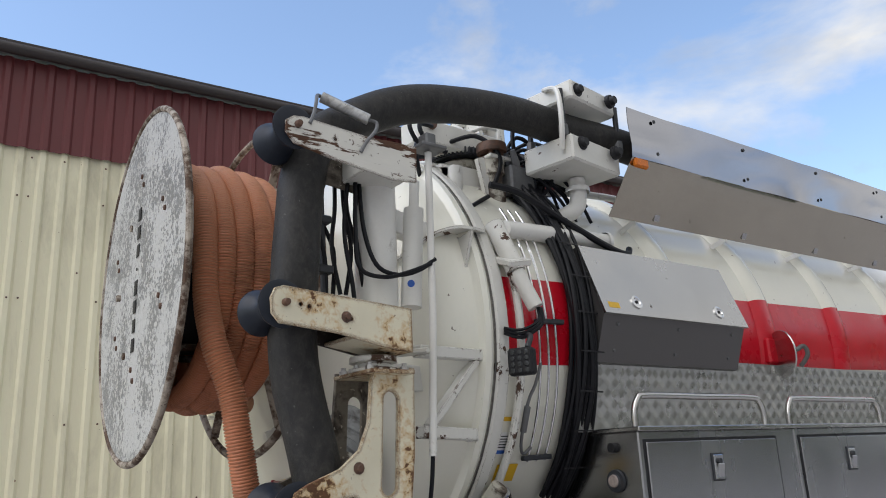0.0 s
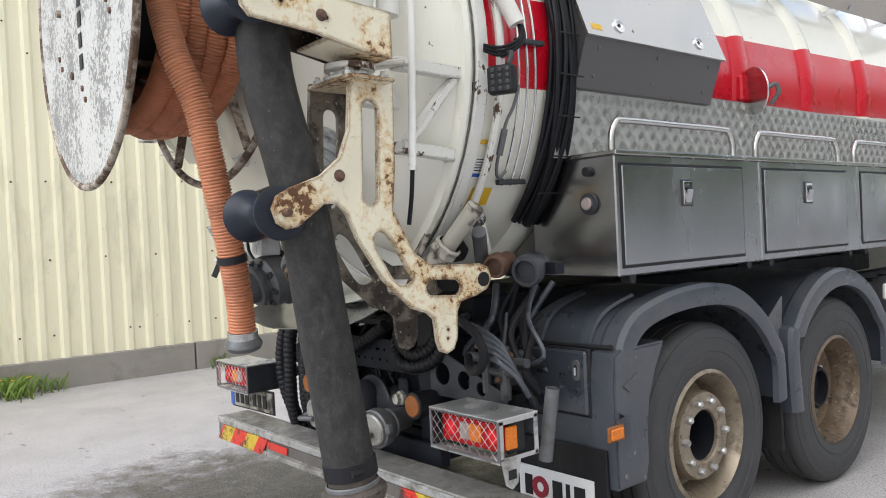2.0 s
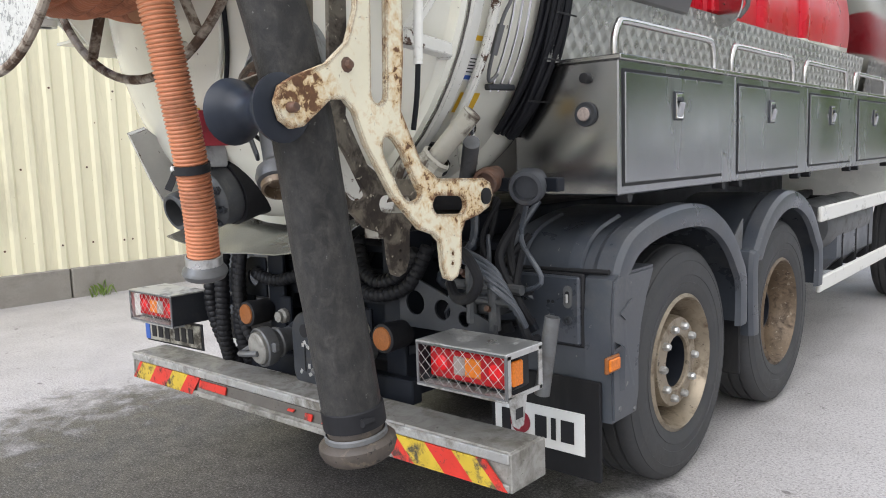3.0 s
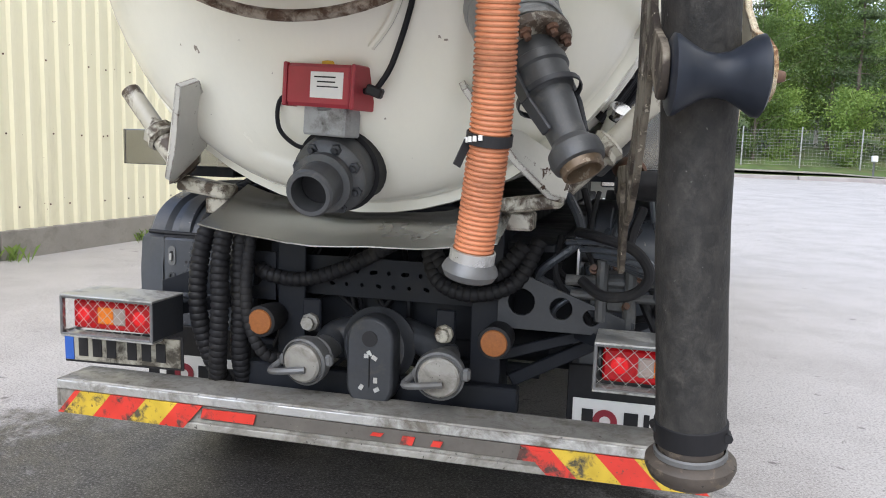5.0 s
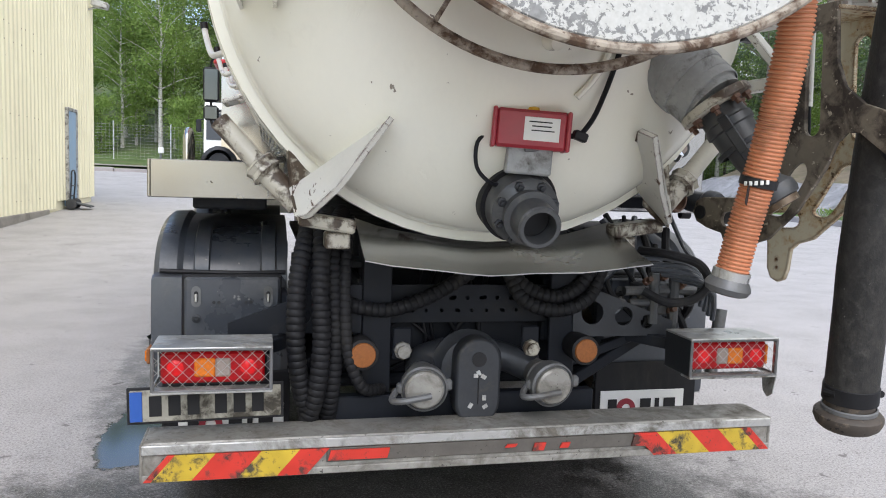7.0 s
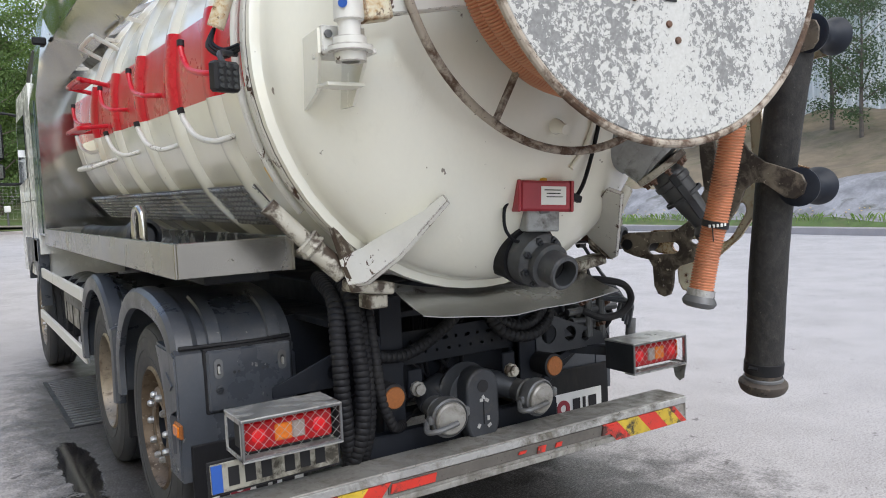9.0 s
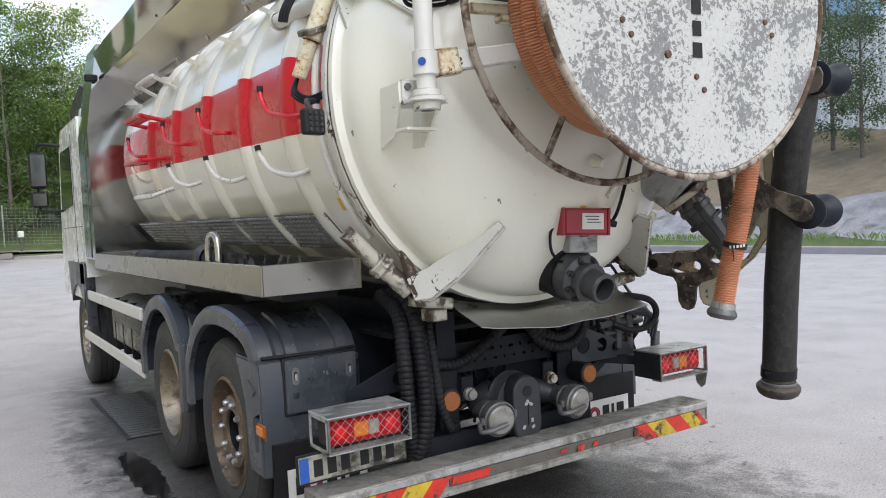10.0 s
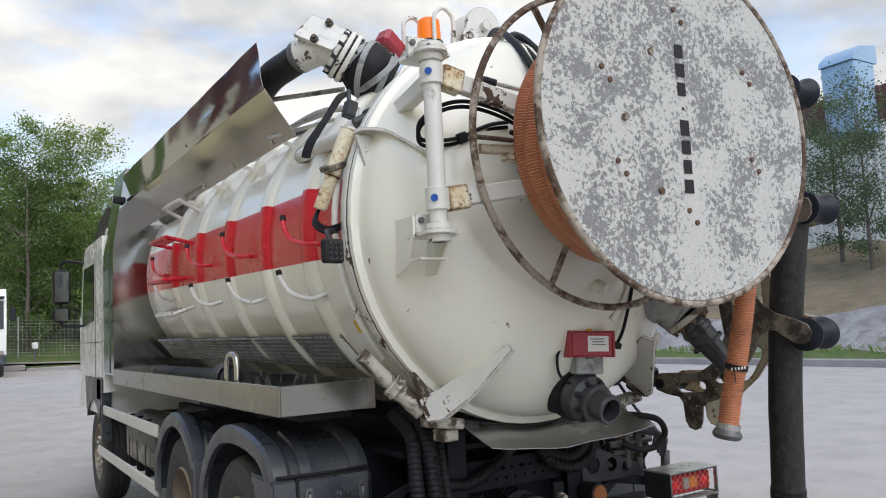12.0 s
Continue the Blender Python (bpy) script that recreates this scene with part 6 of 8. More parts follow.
part("boot", G().lathe([(0.02, 0), (0.045, 0.01), (0.05, 0.05), (0.035, 0.08), (0.03, 0.11), (0, 0.11)], (0.72, 0.20, 2.84), (0.7, 0.5, 0.1), 12), M["rubber"], tur)
BX, BY = -0.092, 0.85
bc = part("beacon", G().lathe([(0.0, 0.148), (0.056, 0.146), (0.070, 0.134), (0.073, 0.10), (0.076, 0.0), (0.0, 0.0)], (BX, BY, 3.552), (0, 0, 1), 28), M["beacon"], truck, "orange rotating beacon under a tube guard")
part("base", G().lathe([(0.076, 0.046), (0.088, 0.040), (0.092, 0.0), (0.0, 0.0)], (BX, BY, 3.508), (0, 0, 1), 28), M["black"], bc)
part("platform", G().box((BX - 0.01, BY, 3.494), (0.32, 0.26, 0.026), 0.005).rod((BX, BY, 3.20), (BX, BY, 3.49), 0.05, 12), M["white"], bc)
for x0, y in ((-0.115, 0.745), (-0.215, 0.955)):
    part("guard", G().tube(smooth([(x0, y, 3.50), (x0, y, 3.66), (x0 + 0.02, y, 3.715), (x0 + 0.07, y, 3.742), (x0 + 0.12, y, 3.715), (x0 + 0.14, y, 3.66), (x0 + 0.14, y, 3.50)], 4), 0.013, 10), M["white"], bc)

# suction elbow on the left of the tank top: cast body with a bolted lid, taped rubber boot, ringed stub
EA, EB, EC, ED = Vector((-0.868, 0.85, 3.586)), Vector((-0.731, 0.70, 3.465)), Vector((-0.837, 0.68, 3.344)), Vector((-0.974, 0.85, 3.469))
en = Vector((-0.47, -0.77, 0.43)).normalized()
e1, e2 = (EB - EA).normalized(), (ED - EA).normalized()
F1, ST = Vector((-0.724, 0.75, 3.335)), Vector((-0.434, 0.68, 3.163))
bx = (ST - F1).normalized()
el = part("elbow", G().prism([EA - en * 0.02, EB - en * 0.02, EC - en * 0.02, ED - en * 0.02], -en * 0.17).rod((EA + EC) / 2 - en * 0.10, F1, 0.105, 24).rod((EA + EC) / 2 - en * 0.10, (-0.90, 0.98, 3.39), 0.098, 24), M["white"], truck, "white cast elbow with a bolted inspection lid")
lid_ = part("lid", G().prism([EA - e1 * 0.012 - e2 * 0.012, EB + e1 * 0.012 - e2 * 0.012, EC + e1 * 0.012 + e2 * 0.012, ED - e1 * 0.012 + e2 * 0.012], -en * 0.024), M["white"], el, "square white lid")
for p0 in (EA.lerp(EB, 0.5) + e2 * 0.005, ED.lerp(EC, 0.5) - e2 * 0.005):
    part("bolt", G().lathe([(0.024, 0), (0.024, 0.02), (0.014, 0.022), (0.014, 0.036), (0, 0.038)], p0, en, 6), M["rusty_coupling"], lid_)
for d, r in ((-0.055, 0.128), (-0.018, 0.146), (0.022, 0.146)):
    part("flange", G().lathe([(0.08, -0.014), (r, -0.014), (r + 0.003, -0.008), (r + 0.003, 0.010), (r, 0.014), (0.08, 0.014)], F1 + bx * d, bx, 36), M["white"], el, "white cast flange ring")
u1 = bx.cross(Vector((0, 0, 1))).normalized()
u2 = bx.cross(u1)
for k in range(10):
    a = 2 * math.pi * k / 10
    part("bolt", G().lathe([(0.013, -0.07), (0.013, 0.05), (0.006, 0.052), (0, 0.06)], F1 + (u1 * math.cos(a) + u2 * math.sin(a)) * 0.128, bx, 6), M["steel_dark"], el)
boot = part("rubber_boot", G().lathe([(0.118, 0.03), (0.126, 0.05), (0.140, 0.075), (0.158, 0.105), (0.166, 0.14), (0.166, 0.17), (0.158, 0.20), (0.146, 0.225), (0.138, 0.245), (0.142, 0.26), (0.140, 0.285), (0.13, 0.29)], F1, bx, 36), M["rubber"], el, "bulging black rubber boot wrapped with tape")
for d, r, tx, tz_ in ((0.055, 0.134, 0.10, 0.25), (0.15, 0.172, 0.42, -0.12), (0.19, 0.170, -0.30, 0.30), (0.245, 0.147, 0.05, -0.1)):
    part("tape_wrap", G().lathe([(r - 0.005, -0.018), (r, -0.015), (r + 0.001, 0.015), (r - 0.005, 0.018)], F1 + bx * d, bx + u1 * tx + u2 * tz_, 36), M["tape"], boot)
part("stub_flange", G().lathe([(0.10, -0.05), (0.150, -0.048), (0.154, -0.040), (0.154, -0.020), (0.146, -0.018), (0.146, -0.006), (0.154, -0.004), (0.154, 0.018), (0.148, 0.022), (0.132, 0.024), (0.132, 0.18), (0.0, 0.18)], ST, bx + Vector((0, 0, -0.15)), 36), M["white"], el, "large ringed white stub flange")
part("hose_end", G().tube(smooth([(-0.885, 0.95, 3.395), (-0.925, 1.10, 3.375), (-0.975, 1.30, 3.343), (-0.985, 1.7, 3.28), (-0.98, 3.0, 3.24), (-0.98, 5.3, 3.26)], 6), 0.088, 24), M["hose_black"], el)
part("hose_clamp", G().lathe([(0.088, -0.03), (0.097, -0.026), (0.097, 0.026), (0.088, 0.03)], (-0.893, 0.975, 3.392), (-0.25, 0.9, -0.13), 28), M["steel"], el)
vh = part("valve_head", G().box((-0.345, 0.90, 3.515), (0.17, 0.12, 0.115), 0.022, (0, 34, 15)), M["actuator"], el, "small red actuator")
part("end_cap", G().box((-0.278, 0.918, 3.470), (0.02, 0.10, 0.10), 0.012, (0, 34, 15)), M["alu"], vh)
part("stem", G().rod((-0.345, 0.90, 3.20), (-0.345, 0.90, 3.48), 0.028, 10), M["white"], vh)
kn_ = part("linkage", G().rod((-0.87, 0.36, 2.83), (-0.77, 0.35, 2.885), 0.026, 12).lathe([(0.0, -0.03), (0.040, -0.03), (0.040, 0.03), (0, 0.03)], (-0.775, 0.35, 2.882), (0.2, -1, 0), 16).box((-0.85, 0.45, 2.93), (0.06, 0.06, 0.09), 0.006, (0, 15, 0)).rod((-0.85, 0.45, 2.90), (-0.83, 0.50, 3.05), 0.013, 8), M["steel_dark"], truck, "dark greasy lock linkage with a valve")
for k in range(3):
    part("hose", G().tube(smooth([(-0.80 + 0.012 * k, 0.60, 3.066), (-0.86 + 0.012 * k, 0.58, 3.03), (-0.95 + 0.014 * k, 0.55, 2.90 + 0.008 * k), (-1.05 + 0.014 * k, 0.55, 2.76), (-1.075 + 0.014 * k, 0.56, 2.68)], 5), 0.011, 8), M["cable"], kn_)
for p0, p1, r in (((-0.80, 0.75, 2.96), (-0.98, 1.35, 2.98), 0.012), ((-0.78, 0.85, 3.03), (-0.95, 1.5, 3.03), 0.012), ((-0.74, 0.62, 3.0), (-0.60, 0.62, 3.02), 0.010), ((-0.62, 1.0, 3.23), (-0.95, 1.35, 3.225), 0.016)):
    part("thin_pipe", G().rod(p0, p1, r, 8), M["alu"], truck, "thin steel pipe over the tank")

CL = (0.31, 0.95)
# tubes, locking cylinders and work lamps at both ends of the flange
for s in (-1, 1):
    part("cross_tube", G().tube([(s * 0.92, 0.34 if s > 0 else CL[0], 2.762), (s * 0.93, 1.0 if s > 0 else CL[1], 2.785)], 0.040, 20).lathe([(0.046, -0.02), (0.05, 0.0), (0.03, 0.02), (0, 0.02)], (s * 0.93, 1.0 if s > 0 else CL[1], 2.785), (0, 1, 0), 16), M["white_clean"], truck, "white hydraulic tube beside the tank")
    outer = smooth([(s * 1.012, 0.08, 2.697), (s * 0.98, 0.02, 2.702), (s * 0.912, -0.05, 2.683), (s * 0.852, -0.13, 2.621), (s * 0.779, -0.21, 2.547)], 4)
    inner = smooth([(s * 0.95, 0.20, 2.715), (s * 0.90, 0.14, 2.715), (s * 0.84, 0.07, 2.690), (s * 0.78, -0.01, 2.63), (s * 0.735, -0.10, 2.55)], 4)
    part("lock_shelf", G().sheet([outer, inner], (0, 0, 0.014)).prism([(s * 1.010, 0.07, 2.695), (s * 0.940, 0.06, 2.466), (s * 0.91, 0.07, 2.50), (s * 0.90, 0.07, 2.68)], (0.0, 0.014, 0)), M["white"], truck, "curved white bracket plate with rusty edge")
    lc = part("lock_cylinder", G().tube([(s * 0.96, 0.24, 2.76), (s * 1.04, 0.28, 2.53)], 0.042, 18).tube([(s * 1.04, 0.28, 2.53), (s * 1.09, 0.33, 2.37)], 0.034, 18), M["rusty"] if s < 0 else M["white"], truck, "worn locking cylinder")
    part("clamp", G().box((s * 1.025, 0.275, 2.58), (0.12, 0.12, 0.03), 0.006, (10, s * 22, 0)), M["rusty_dark"] if s < 0 else M["white"], lc)
    for k in range(3):
        part("hose", G().tube(smooth([(s * 1.09, 0.34 + 0.01 * k, 2.37), (s * (1.11 + 0.01 * k), 0.32, 2.31 - 0.01 * k), (s * 1.09, 0.24, 2.27 - 0.015 * k), (s * 1.05, 0.18, 2.28 - 0.01 * k)], 4), 0.007, 6), M["cable"], lc)
    wl = part("work_lamp", G().box((s * (1.15 if s < 0 else 1.12), 0.06 if s < 0 else 0.205, 2.135), (0.11, 0.05, 0.11), 0.010, (0, 0, s * -18 if s < 0 else 25)), M["black"], truck, "square LED work lamp")
    for i in range(4):
        for j in range(3):
            c = Vector((s * (1.15 if s < 0 else 1.12), 0.06 if s < 0 else 0.205, 2.135))
            r = Euler((0, 0, radians(18 if s < 0 else 25))).to_matrix()
            part("led", G().lathe([(0.011, 0), (0.009, 0.004), (0, 0.005)], c + r @ Vector((-0.03 + 0.03 * j, -0.025, -0.036 + 0.024 * i)), r @ Vector((0, -1, 0)), 8), M["work_lens"], wl)
    part("lamp_arm", G().tube(smooth([(s * 1.14, 0.10 if s < 0 else 0.22, 2.19), (s * 1.13, 0.16 if s < 0 else 0.25, 2.24), (s * 1.05, 0.22 if s < 0 else 0.28, 2.25)], 4), 0.012, 8), M["steel_dark"], wl)
    lo = part("lower_cylinder", G().tube([(s * 0.98, 0.165, 1.66), (s * 0.83, 0.13, 1.50)], 0.036, 18).tube([(s * 0.83, 0.13, 1.50), (s * 0.70, 0.10, 1.37)], 0.044, 18), M["grimy"], truck, "worn lower locking cylinder")
    part("clamp", G().lathe([(0.05, -0.03), (0.062, -0.02), (0.055, 0.0), (0.062, 0.02), (0.05, 0.03)], (s * 0.825, 0.128, 1.495), (s * -0.7, -0.2, -0.7), 8), M["grimy"], lo)
    part("vertical_pipe", G().tube([(s * (R + 0.03) * math.cos(radians(a)), 0.29, zc(0.3) + (R + 0.03) * math.sin(radians(a))) for a in range(-40, 26, 4)], 0.018, 10), M["white"], truck, "bent white pipe round the tank")


# ---- fittings on the tank door ----
VN = Vector((0, -0.96, -0.28)).normalized()
V0 = Vector((0.027, -0.075, 1.438))
vb = part("outlet_valve", G().lathe([(0.140, -0.06), (0.142, 0.0), (0.136, 0.03), (0.136, 0.13), (0.0, 0.13)], V0, VN, 36), M["rubber"], truck, "dark outlet valve with a grey flange")
part("flange", G().lathe([(0.118, 0.13), (0.122, 0.135), (0.122, 0.165), (0.117, 0.175), (0.117, 0.205), (0.108, 0.215), (0.085, 0.225), (0.083, 0.245), (0.092, 0.25), (0.092, 0.268), (0.072, 0.272), (0.072, 0.355), (0.066, 0.362), (0.054, 0.362), (0.054, 0.28), (0.0, 0.28)], V0, VN, 36), M["valve_grey"], vb, "grey flanged outlet pipe")
part("bore", G().lathe([(0.053, 0.29), (0.053, 0.285), (0, 0.285)], V0, VN, 24), M["black"], vb)
A1 = Vector((1, 0, 0))
A2 = VN.cross(A1)
for k in range(8):
    a = 2 * math.pi * (k + 0.5) / 8
    part("bolt", G().lathe([(0.017, 0.2), (0.017, 0.224), (0.009, 0.226), (0.009, 0.238), (0, 0.24)], V0 + A1 * 0.098 * math.cos(a) + A2 * 0.098 * math.sin(a), VN, 6), M["steel_dark"], vb)
part("bracket", G().box((0.030, -0.262, 1.552), (0.150, 0.09, 0.095), 0.006, (0, 3, -12)), M["tape"], vb)
act = part("actuator", G().box((0.04, -0.27, 1.705), (0.232, 0.114, 0.124), 0.010, (0, 3, -12)), M["actuator"], truck, "red pneumatic actuator with a white label")
for sx in (-1, 1):
    part("end_cap", G().box((0.04 + sx * 0.1175, -0.27 - sx * 0.0250, 1.705 - sx * 0.0063), (0.014, 0.118, 0.129), 0.004, (0, 3, -12)), M["actuator"], act)
lb = part("label", G().box((0.06, -0.3315, 1.705), (0.115, 0.004, 0.075), 0.001, (0, 3, -12)), M["sign_white"], act, "white type label with print bars")
for k in range(4):
    part("print_bar", G().box((0.055 + 0.004 * k, -0.3335, 1.728 - 0.014 * k), (0.075 - 0.012 * (k % 2), 0.002, 0.004), 0.0005, (0, 3, -12)), M["black"], lb)
part("indicator", G().lathe([(0.028, 0.0), (0.028, 0.012), (0.018, 0.016), (0.018, 0.028), (0, 0.028)], (0.045, -0.27, 1.765), (0, 0, 1), 12), M["yellow"], act, "yellow position indicator")
part("stem", G().box((0.045, -0.27, 1.648), (0.06, 0.06, 0.03), 0.004), M["steel"], act)
part("cable", G().tube(smooth([(-0.085, -0.24, 1.70), (-0.13, -0.25, 1.66), (-0.13, -0.25, 1.58), (-0.08, -0.24, 1.53), (-0.03, -0.23, 1.52)], 5), 0.007, 8), M["cable"], act)
part("connector", G().box((0.20, -0.31, 1.69), (0.05, 0.03, 0.03), 0.005, (0, 20, 0)), M["black"], act)
act.location = (-0.014, -0.012, -0.055)
part("door_cable", G().tube(smooth([(0.135, -0.305, 1.640), (0.175, -0.318, 1.635), (0.205, -0.322, 1.660), (0.245, -0.325, 1.73), (0.30, dome_y(0.30, 1.9) - 0.015, 1.90), (0.33, dome_y(0.33, 2.1) - 0.015, 2.1), (0.34, dome_y(0.34, 2.4) - 0.015, 2.4), (0.30, dome_y(0.3, 2.8) - 0.015, 2.8)], 6), 0.009, 8), M["cable"], truck)
part("door_hose", G().tube(smooth([(0.17, dome_y(0.17, 1.76) - 0.012, 1.76), (0.24, dome_y(0.24, 1.85) - 0.012, 1.85), (0.29, dome_y(0.29, 2.0) - 0.012, 2.0), (0.30, dome_y(0.30, 2.2) - 0.012, 2.2)], 6), 0.012, 8), M["tank"], truck)
part("plug", G().lathe([(0.035, -0.02), (0.03, 0.02), (0.022, 0.04), (0.022, 0.07), (0, 0.072)], (0.06, dome_y(0.06, 1.93), 1.93), (0, -1, -0.3), 12), M["tank"], truck, "painted plug on the tank door")

# taped suction branch with its shut-off coupling
el = part("drain_branch", G().tube(smooth([(0.44, -0.06, 1.995), (0.52, -0.19, 1.925), (0.59, -0.315, 1.825), (0.63, -0.378, 1.759)], 6), [0.12] * 7 + [0.125] * 5 + [0.118] * 4 + [0.105] * 3, 24), M["tape"], truck, "suction branch wrapped in grey duct tape")
bp = smooth([(0.44, -0.06, 1.995), (0.52, -0.19, 1.925), (0.59, -0.315, 1.825), (0.63, -0.378, 1.759)], 6)
for k in range(3, 17, 2):
    ax = (bp[k + 1] - bp[k - 1]).normalized() + Vector((0.12 * math.sin(3.1 * k), 0.1 * math.cos(2.3 * k), 0.1 * math.sin(1.7 * k)))
    rw = (0.1225 if k < 9 else 0.127 if k < 13 else 0.118) + 0.0015 * math.sin(5 * k)
    part("tape_wrap", G().lathe([(rw - 0.004, -0.026), (rw, -0.024), (rw + 0.0015, 0.0), (rw, 0.022), (rw - 0.004, 0.024)], bp[k], ax, 28), M["tape"], el)
DN = Vector((0.19, -0.16, -0.345)).normalized()
q = Vector((0.634, -0.388, 1.750))
X1 = DN.cross(Vector((0, 0, 1))).normalized()
X2 = DN.cross(X1)
fl = part("branch_flange", G().lathe([(0.06, -0.018), (0.118, -0.018), (0.122, -0.012), (0.122, 0.010), (0.116, 0.014), (0.06, 0.014)], q, DN, 32), M["grimy"], el, "painted bolted flange")
for k in range(8):
    a = 2 * math.pi * k / 8
    part("bolt", G().lathe([(0.017, 0.012), (0.017, 0.026), (0.010, 0.028), (0.010, 0.042), (0, 0.044)], q + 0.098 * (X1 * math.cos(a) + X2 * math.sin(a)), DN, 6), M["brown_metal"], fl)
vbd = part("valve_body", G().lathe([(0.066, 0.01), (0.072, 0.02), (0.076, 0.06), (0.082, 0.065), (0.082, 0.09), (0.074, 0.095), (0.072, 0.15), (0.060, 0.165), (0.058, 0.20), (0.050, 0.26), (0.047, 0.30), (0.056, 0.312), (0.068, 0.325), (0.071, 0.35), (0.066, 0.368), (0.056, 0.372), (0.050, 0.372), (0.046, 0.35), (0.0, 0.35)], q, DN, 32), M["valve_grey"], el, "dark metal shut-off coupling")
part("seat", G().lathe([(0.056, 0.372), (0.054, 0.392), (0.046, 0.394), (0.042, 0.36), (0, 0.36)], q, DN, 24), M["rim_brown"], vbd)
part("ring", G().lathe([(0.085, 0.150), (0.089, 0.152), (0.089, 0.166), (0.085, 0.168)], q, DN, 24), M["steel_dark"], vbd)
for sg in (-1, 1):
    pts_ = [q + DN * 0.05 + X1 * sg * 0.082, q + DN * 0.10 + X1 * sg * 0.094, q + DN * 0.18 + X1 * sg * 0.09, q + DN * 0.27 + X1 * sg * 0.064]
    lv = G()
    for a_, b_ in zip(pts_, pts_[1:]):
        lv.bar(a_, b_ + (b_ - a_) * 0.06, 0.012, 0.034, X2, 0.004)
    part("lever", lv, M["steel_dark"], el)

# hinge fins and feet of the door
for s in (-1, 1):
    fin = [(s * 0.42, dome_y(0.42, 1.66) - 0.035, 1.665), (s * 0.445, dome_y(0.42, 1.66) - 0.10, 1.64), (s * 0.57, -0.17, 1.44), (s * 0.665, -0.06, 1.335), (s * 0.70, 0.03, 1.32), (s * 0.72, 0.06, 1.42), (s * 0.60, dome_y(0.6, 1.45) + 0.02, 1.46), (s * 0.46, dome_y(0.46, 1.6) + 0.03, 1.60)]
    f = part("hinge_fin", G().prism(fin, (s * 0.016, -0.004, 0.01)), M["white"], truck, "curved white stiffening fin")
    part("claw", G().prism([(s * 0.74, 0.10, 1.58), (s * 0.72, 0.02, 1.40), (s * 0.70, -0.01, 1.32), (s * 0.66, -0.02, 1.33), (s * 0.62, 0.06, 1.40), (s * 0.66, 0.12, 1.50)], (s * 0.01, 0.025, 0)), M["grimy"], f)
    part("foot", G().box((s * 0.60, 0.08, 1.31), (0.20, 0.10, 0.05), 0.008, (0, s * -8, 0)).box((s * 0.56, 0.12, 1.245), (0.09, 0.10, 0.06), 0.006), M["grimy"], f)

# curved splash shield
rows = []
for k in range(13):
    x = -0.49 + 1.03 * k / 12
    u = (x - 0.02) / 0.5
    zb = 1.160 + 0.040 * u * u + 0.003 * math.sin(9 * u)
    rows.append([(x, -0.185 + 0.02 * math.sin(5 * u), zb - 0.002 * u), (x, -0.10, zb + 0.02), (x, 0.05, zb + 0.055 + 0.02 * u * u), (x, 0.18, zb + 0.08 + 0.04 * u * u)])
part("splash_shield", G().sheet(rows, (0, 0, -0.004)), M["stainless_dull"], truck, "bent grey sheet below the tank door")

# ---- behind the bumper ----
m = Matrix(((1, 0, 0, 0), (0, 0, -1, 0.38), (0, 1, 0, 0), (0, 0, 0, 1)))
hl = []
for k in range(9):
    x = -0.25 + 0.065 * k
    if abs(x) < 0.29:
        hl.append(slot2((x - (0.006 if k % 2 else 0), 0.985), (x + (0.012 if k % 2 else 0.001), 0.988), 0.009, 4))
        hl.append(slot2((x + 0.02, 0.935), (x + (0.03 if k % 3 == 0 else 0.021), 0.932), 0.008, 4))
cutout("cross_member", [(-0.34, 0.885), (0.36, 0.885), (0.36, 1.04), (-0.34, 1.04)], hl, 0.012, m, M["chassis"], truck, "perforated black cross member")
m2 = Matrix(((1, 0, 0, 0), (0, 0, -1, 0.315), (0, 1, 0, 0), (0, 0, 0, 1)))
cutout("gusset", [(0.46, 1.06), (0.58, 1.02), (0.95, 0.88), (0.95, 0.83), (0.46, 0.83)], [disc2((0.545, 0.93), 0.052), disc2((0.69, 0.915), 0.043), disc2((0.80, 0.89), 0.032)], 0.012, m2, M["steel_dark"], truck, "gusset plate with round holes")
cutout("gusset", [(-0.95, 0.90), (-0.55, 1.05), (-0.44, 1.05), (-0.44, 0.86), (-0.95, 0.86)], [disc2((-0.54, 0.95), 0.045), disc2((-0.67, 0.925), 0.035)], 0.012, m2, M["chassis"], truck)
gbx = part("gearbox", G().lathe([(0.0, 0.0), (0.146, 0.0), (0.15, -0.02), (0.138, -0.03), (0.12, -0.07), (0.0, -0.09)], (0.0, 0.32, 0.72), (0, 1, 0), 32), M["steel_dark"], truck, "dark grey pump gearbox with an oval cover")
cv = [(p[0], p[1]) for p in slot2((0.012, 0.60), (0.012, 0.765), 0.080, 10)]
cutout("cover", cv, [], 0.10, Matrix(((1, 0, 0, 0), (0, 0, -1, 0.215), (0, 1, 0, 0), (0, 0, 0, 1))), M["steel_dark"], gbx, "oval cover with scraped paint", 0.012)
part("cover_slot", G().box((0.012, 0.162, 0.655), (0.004, 0.004, 0.12), 0.001).lathe([(0.03, 0), (0.03, 0.004), (0, 0.004)], (0.012, 0.166, 0.775), (0, -1, 0), 16), M["black"], gbx)
for k, (dx, dz) in enumerate(((-0.01, -0.03), (0.02, -0.035), (0.0, -0.02), (0.025, -0.12), (-0.03, -0.15), (0.03, -0.155))):
    part("scrape", G().box((0.012 + dx, 0.1635, 0.74 + dz), (0.022, 0.003, 0.016), 0.004, (0, 30 * k, 0)), M["alu"], gbx)
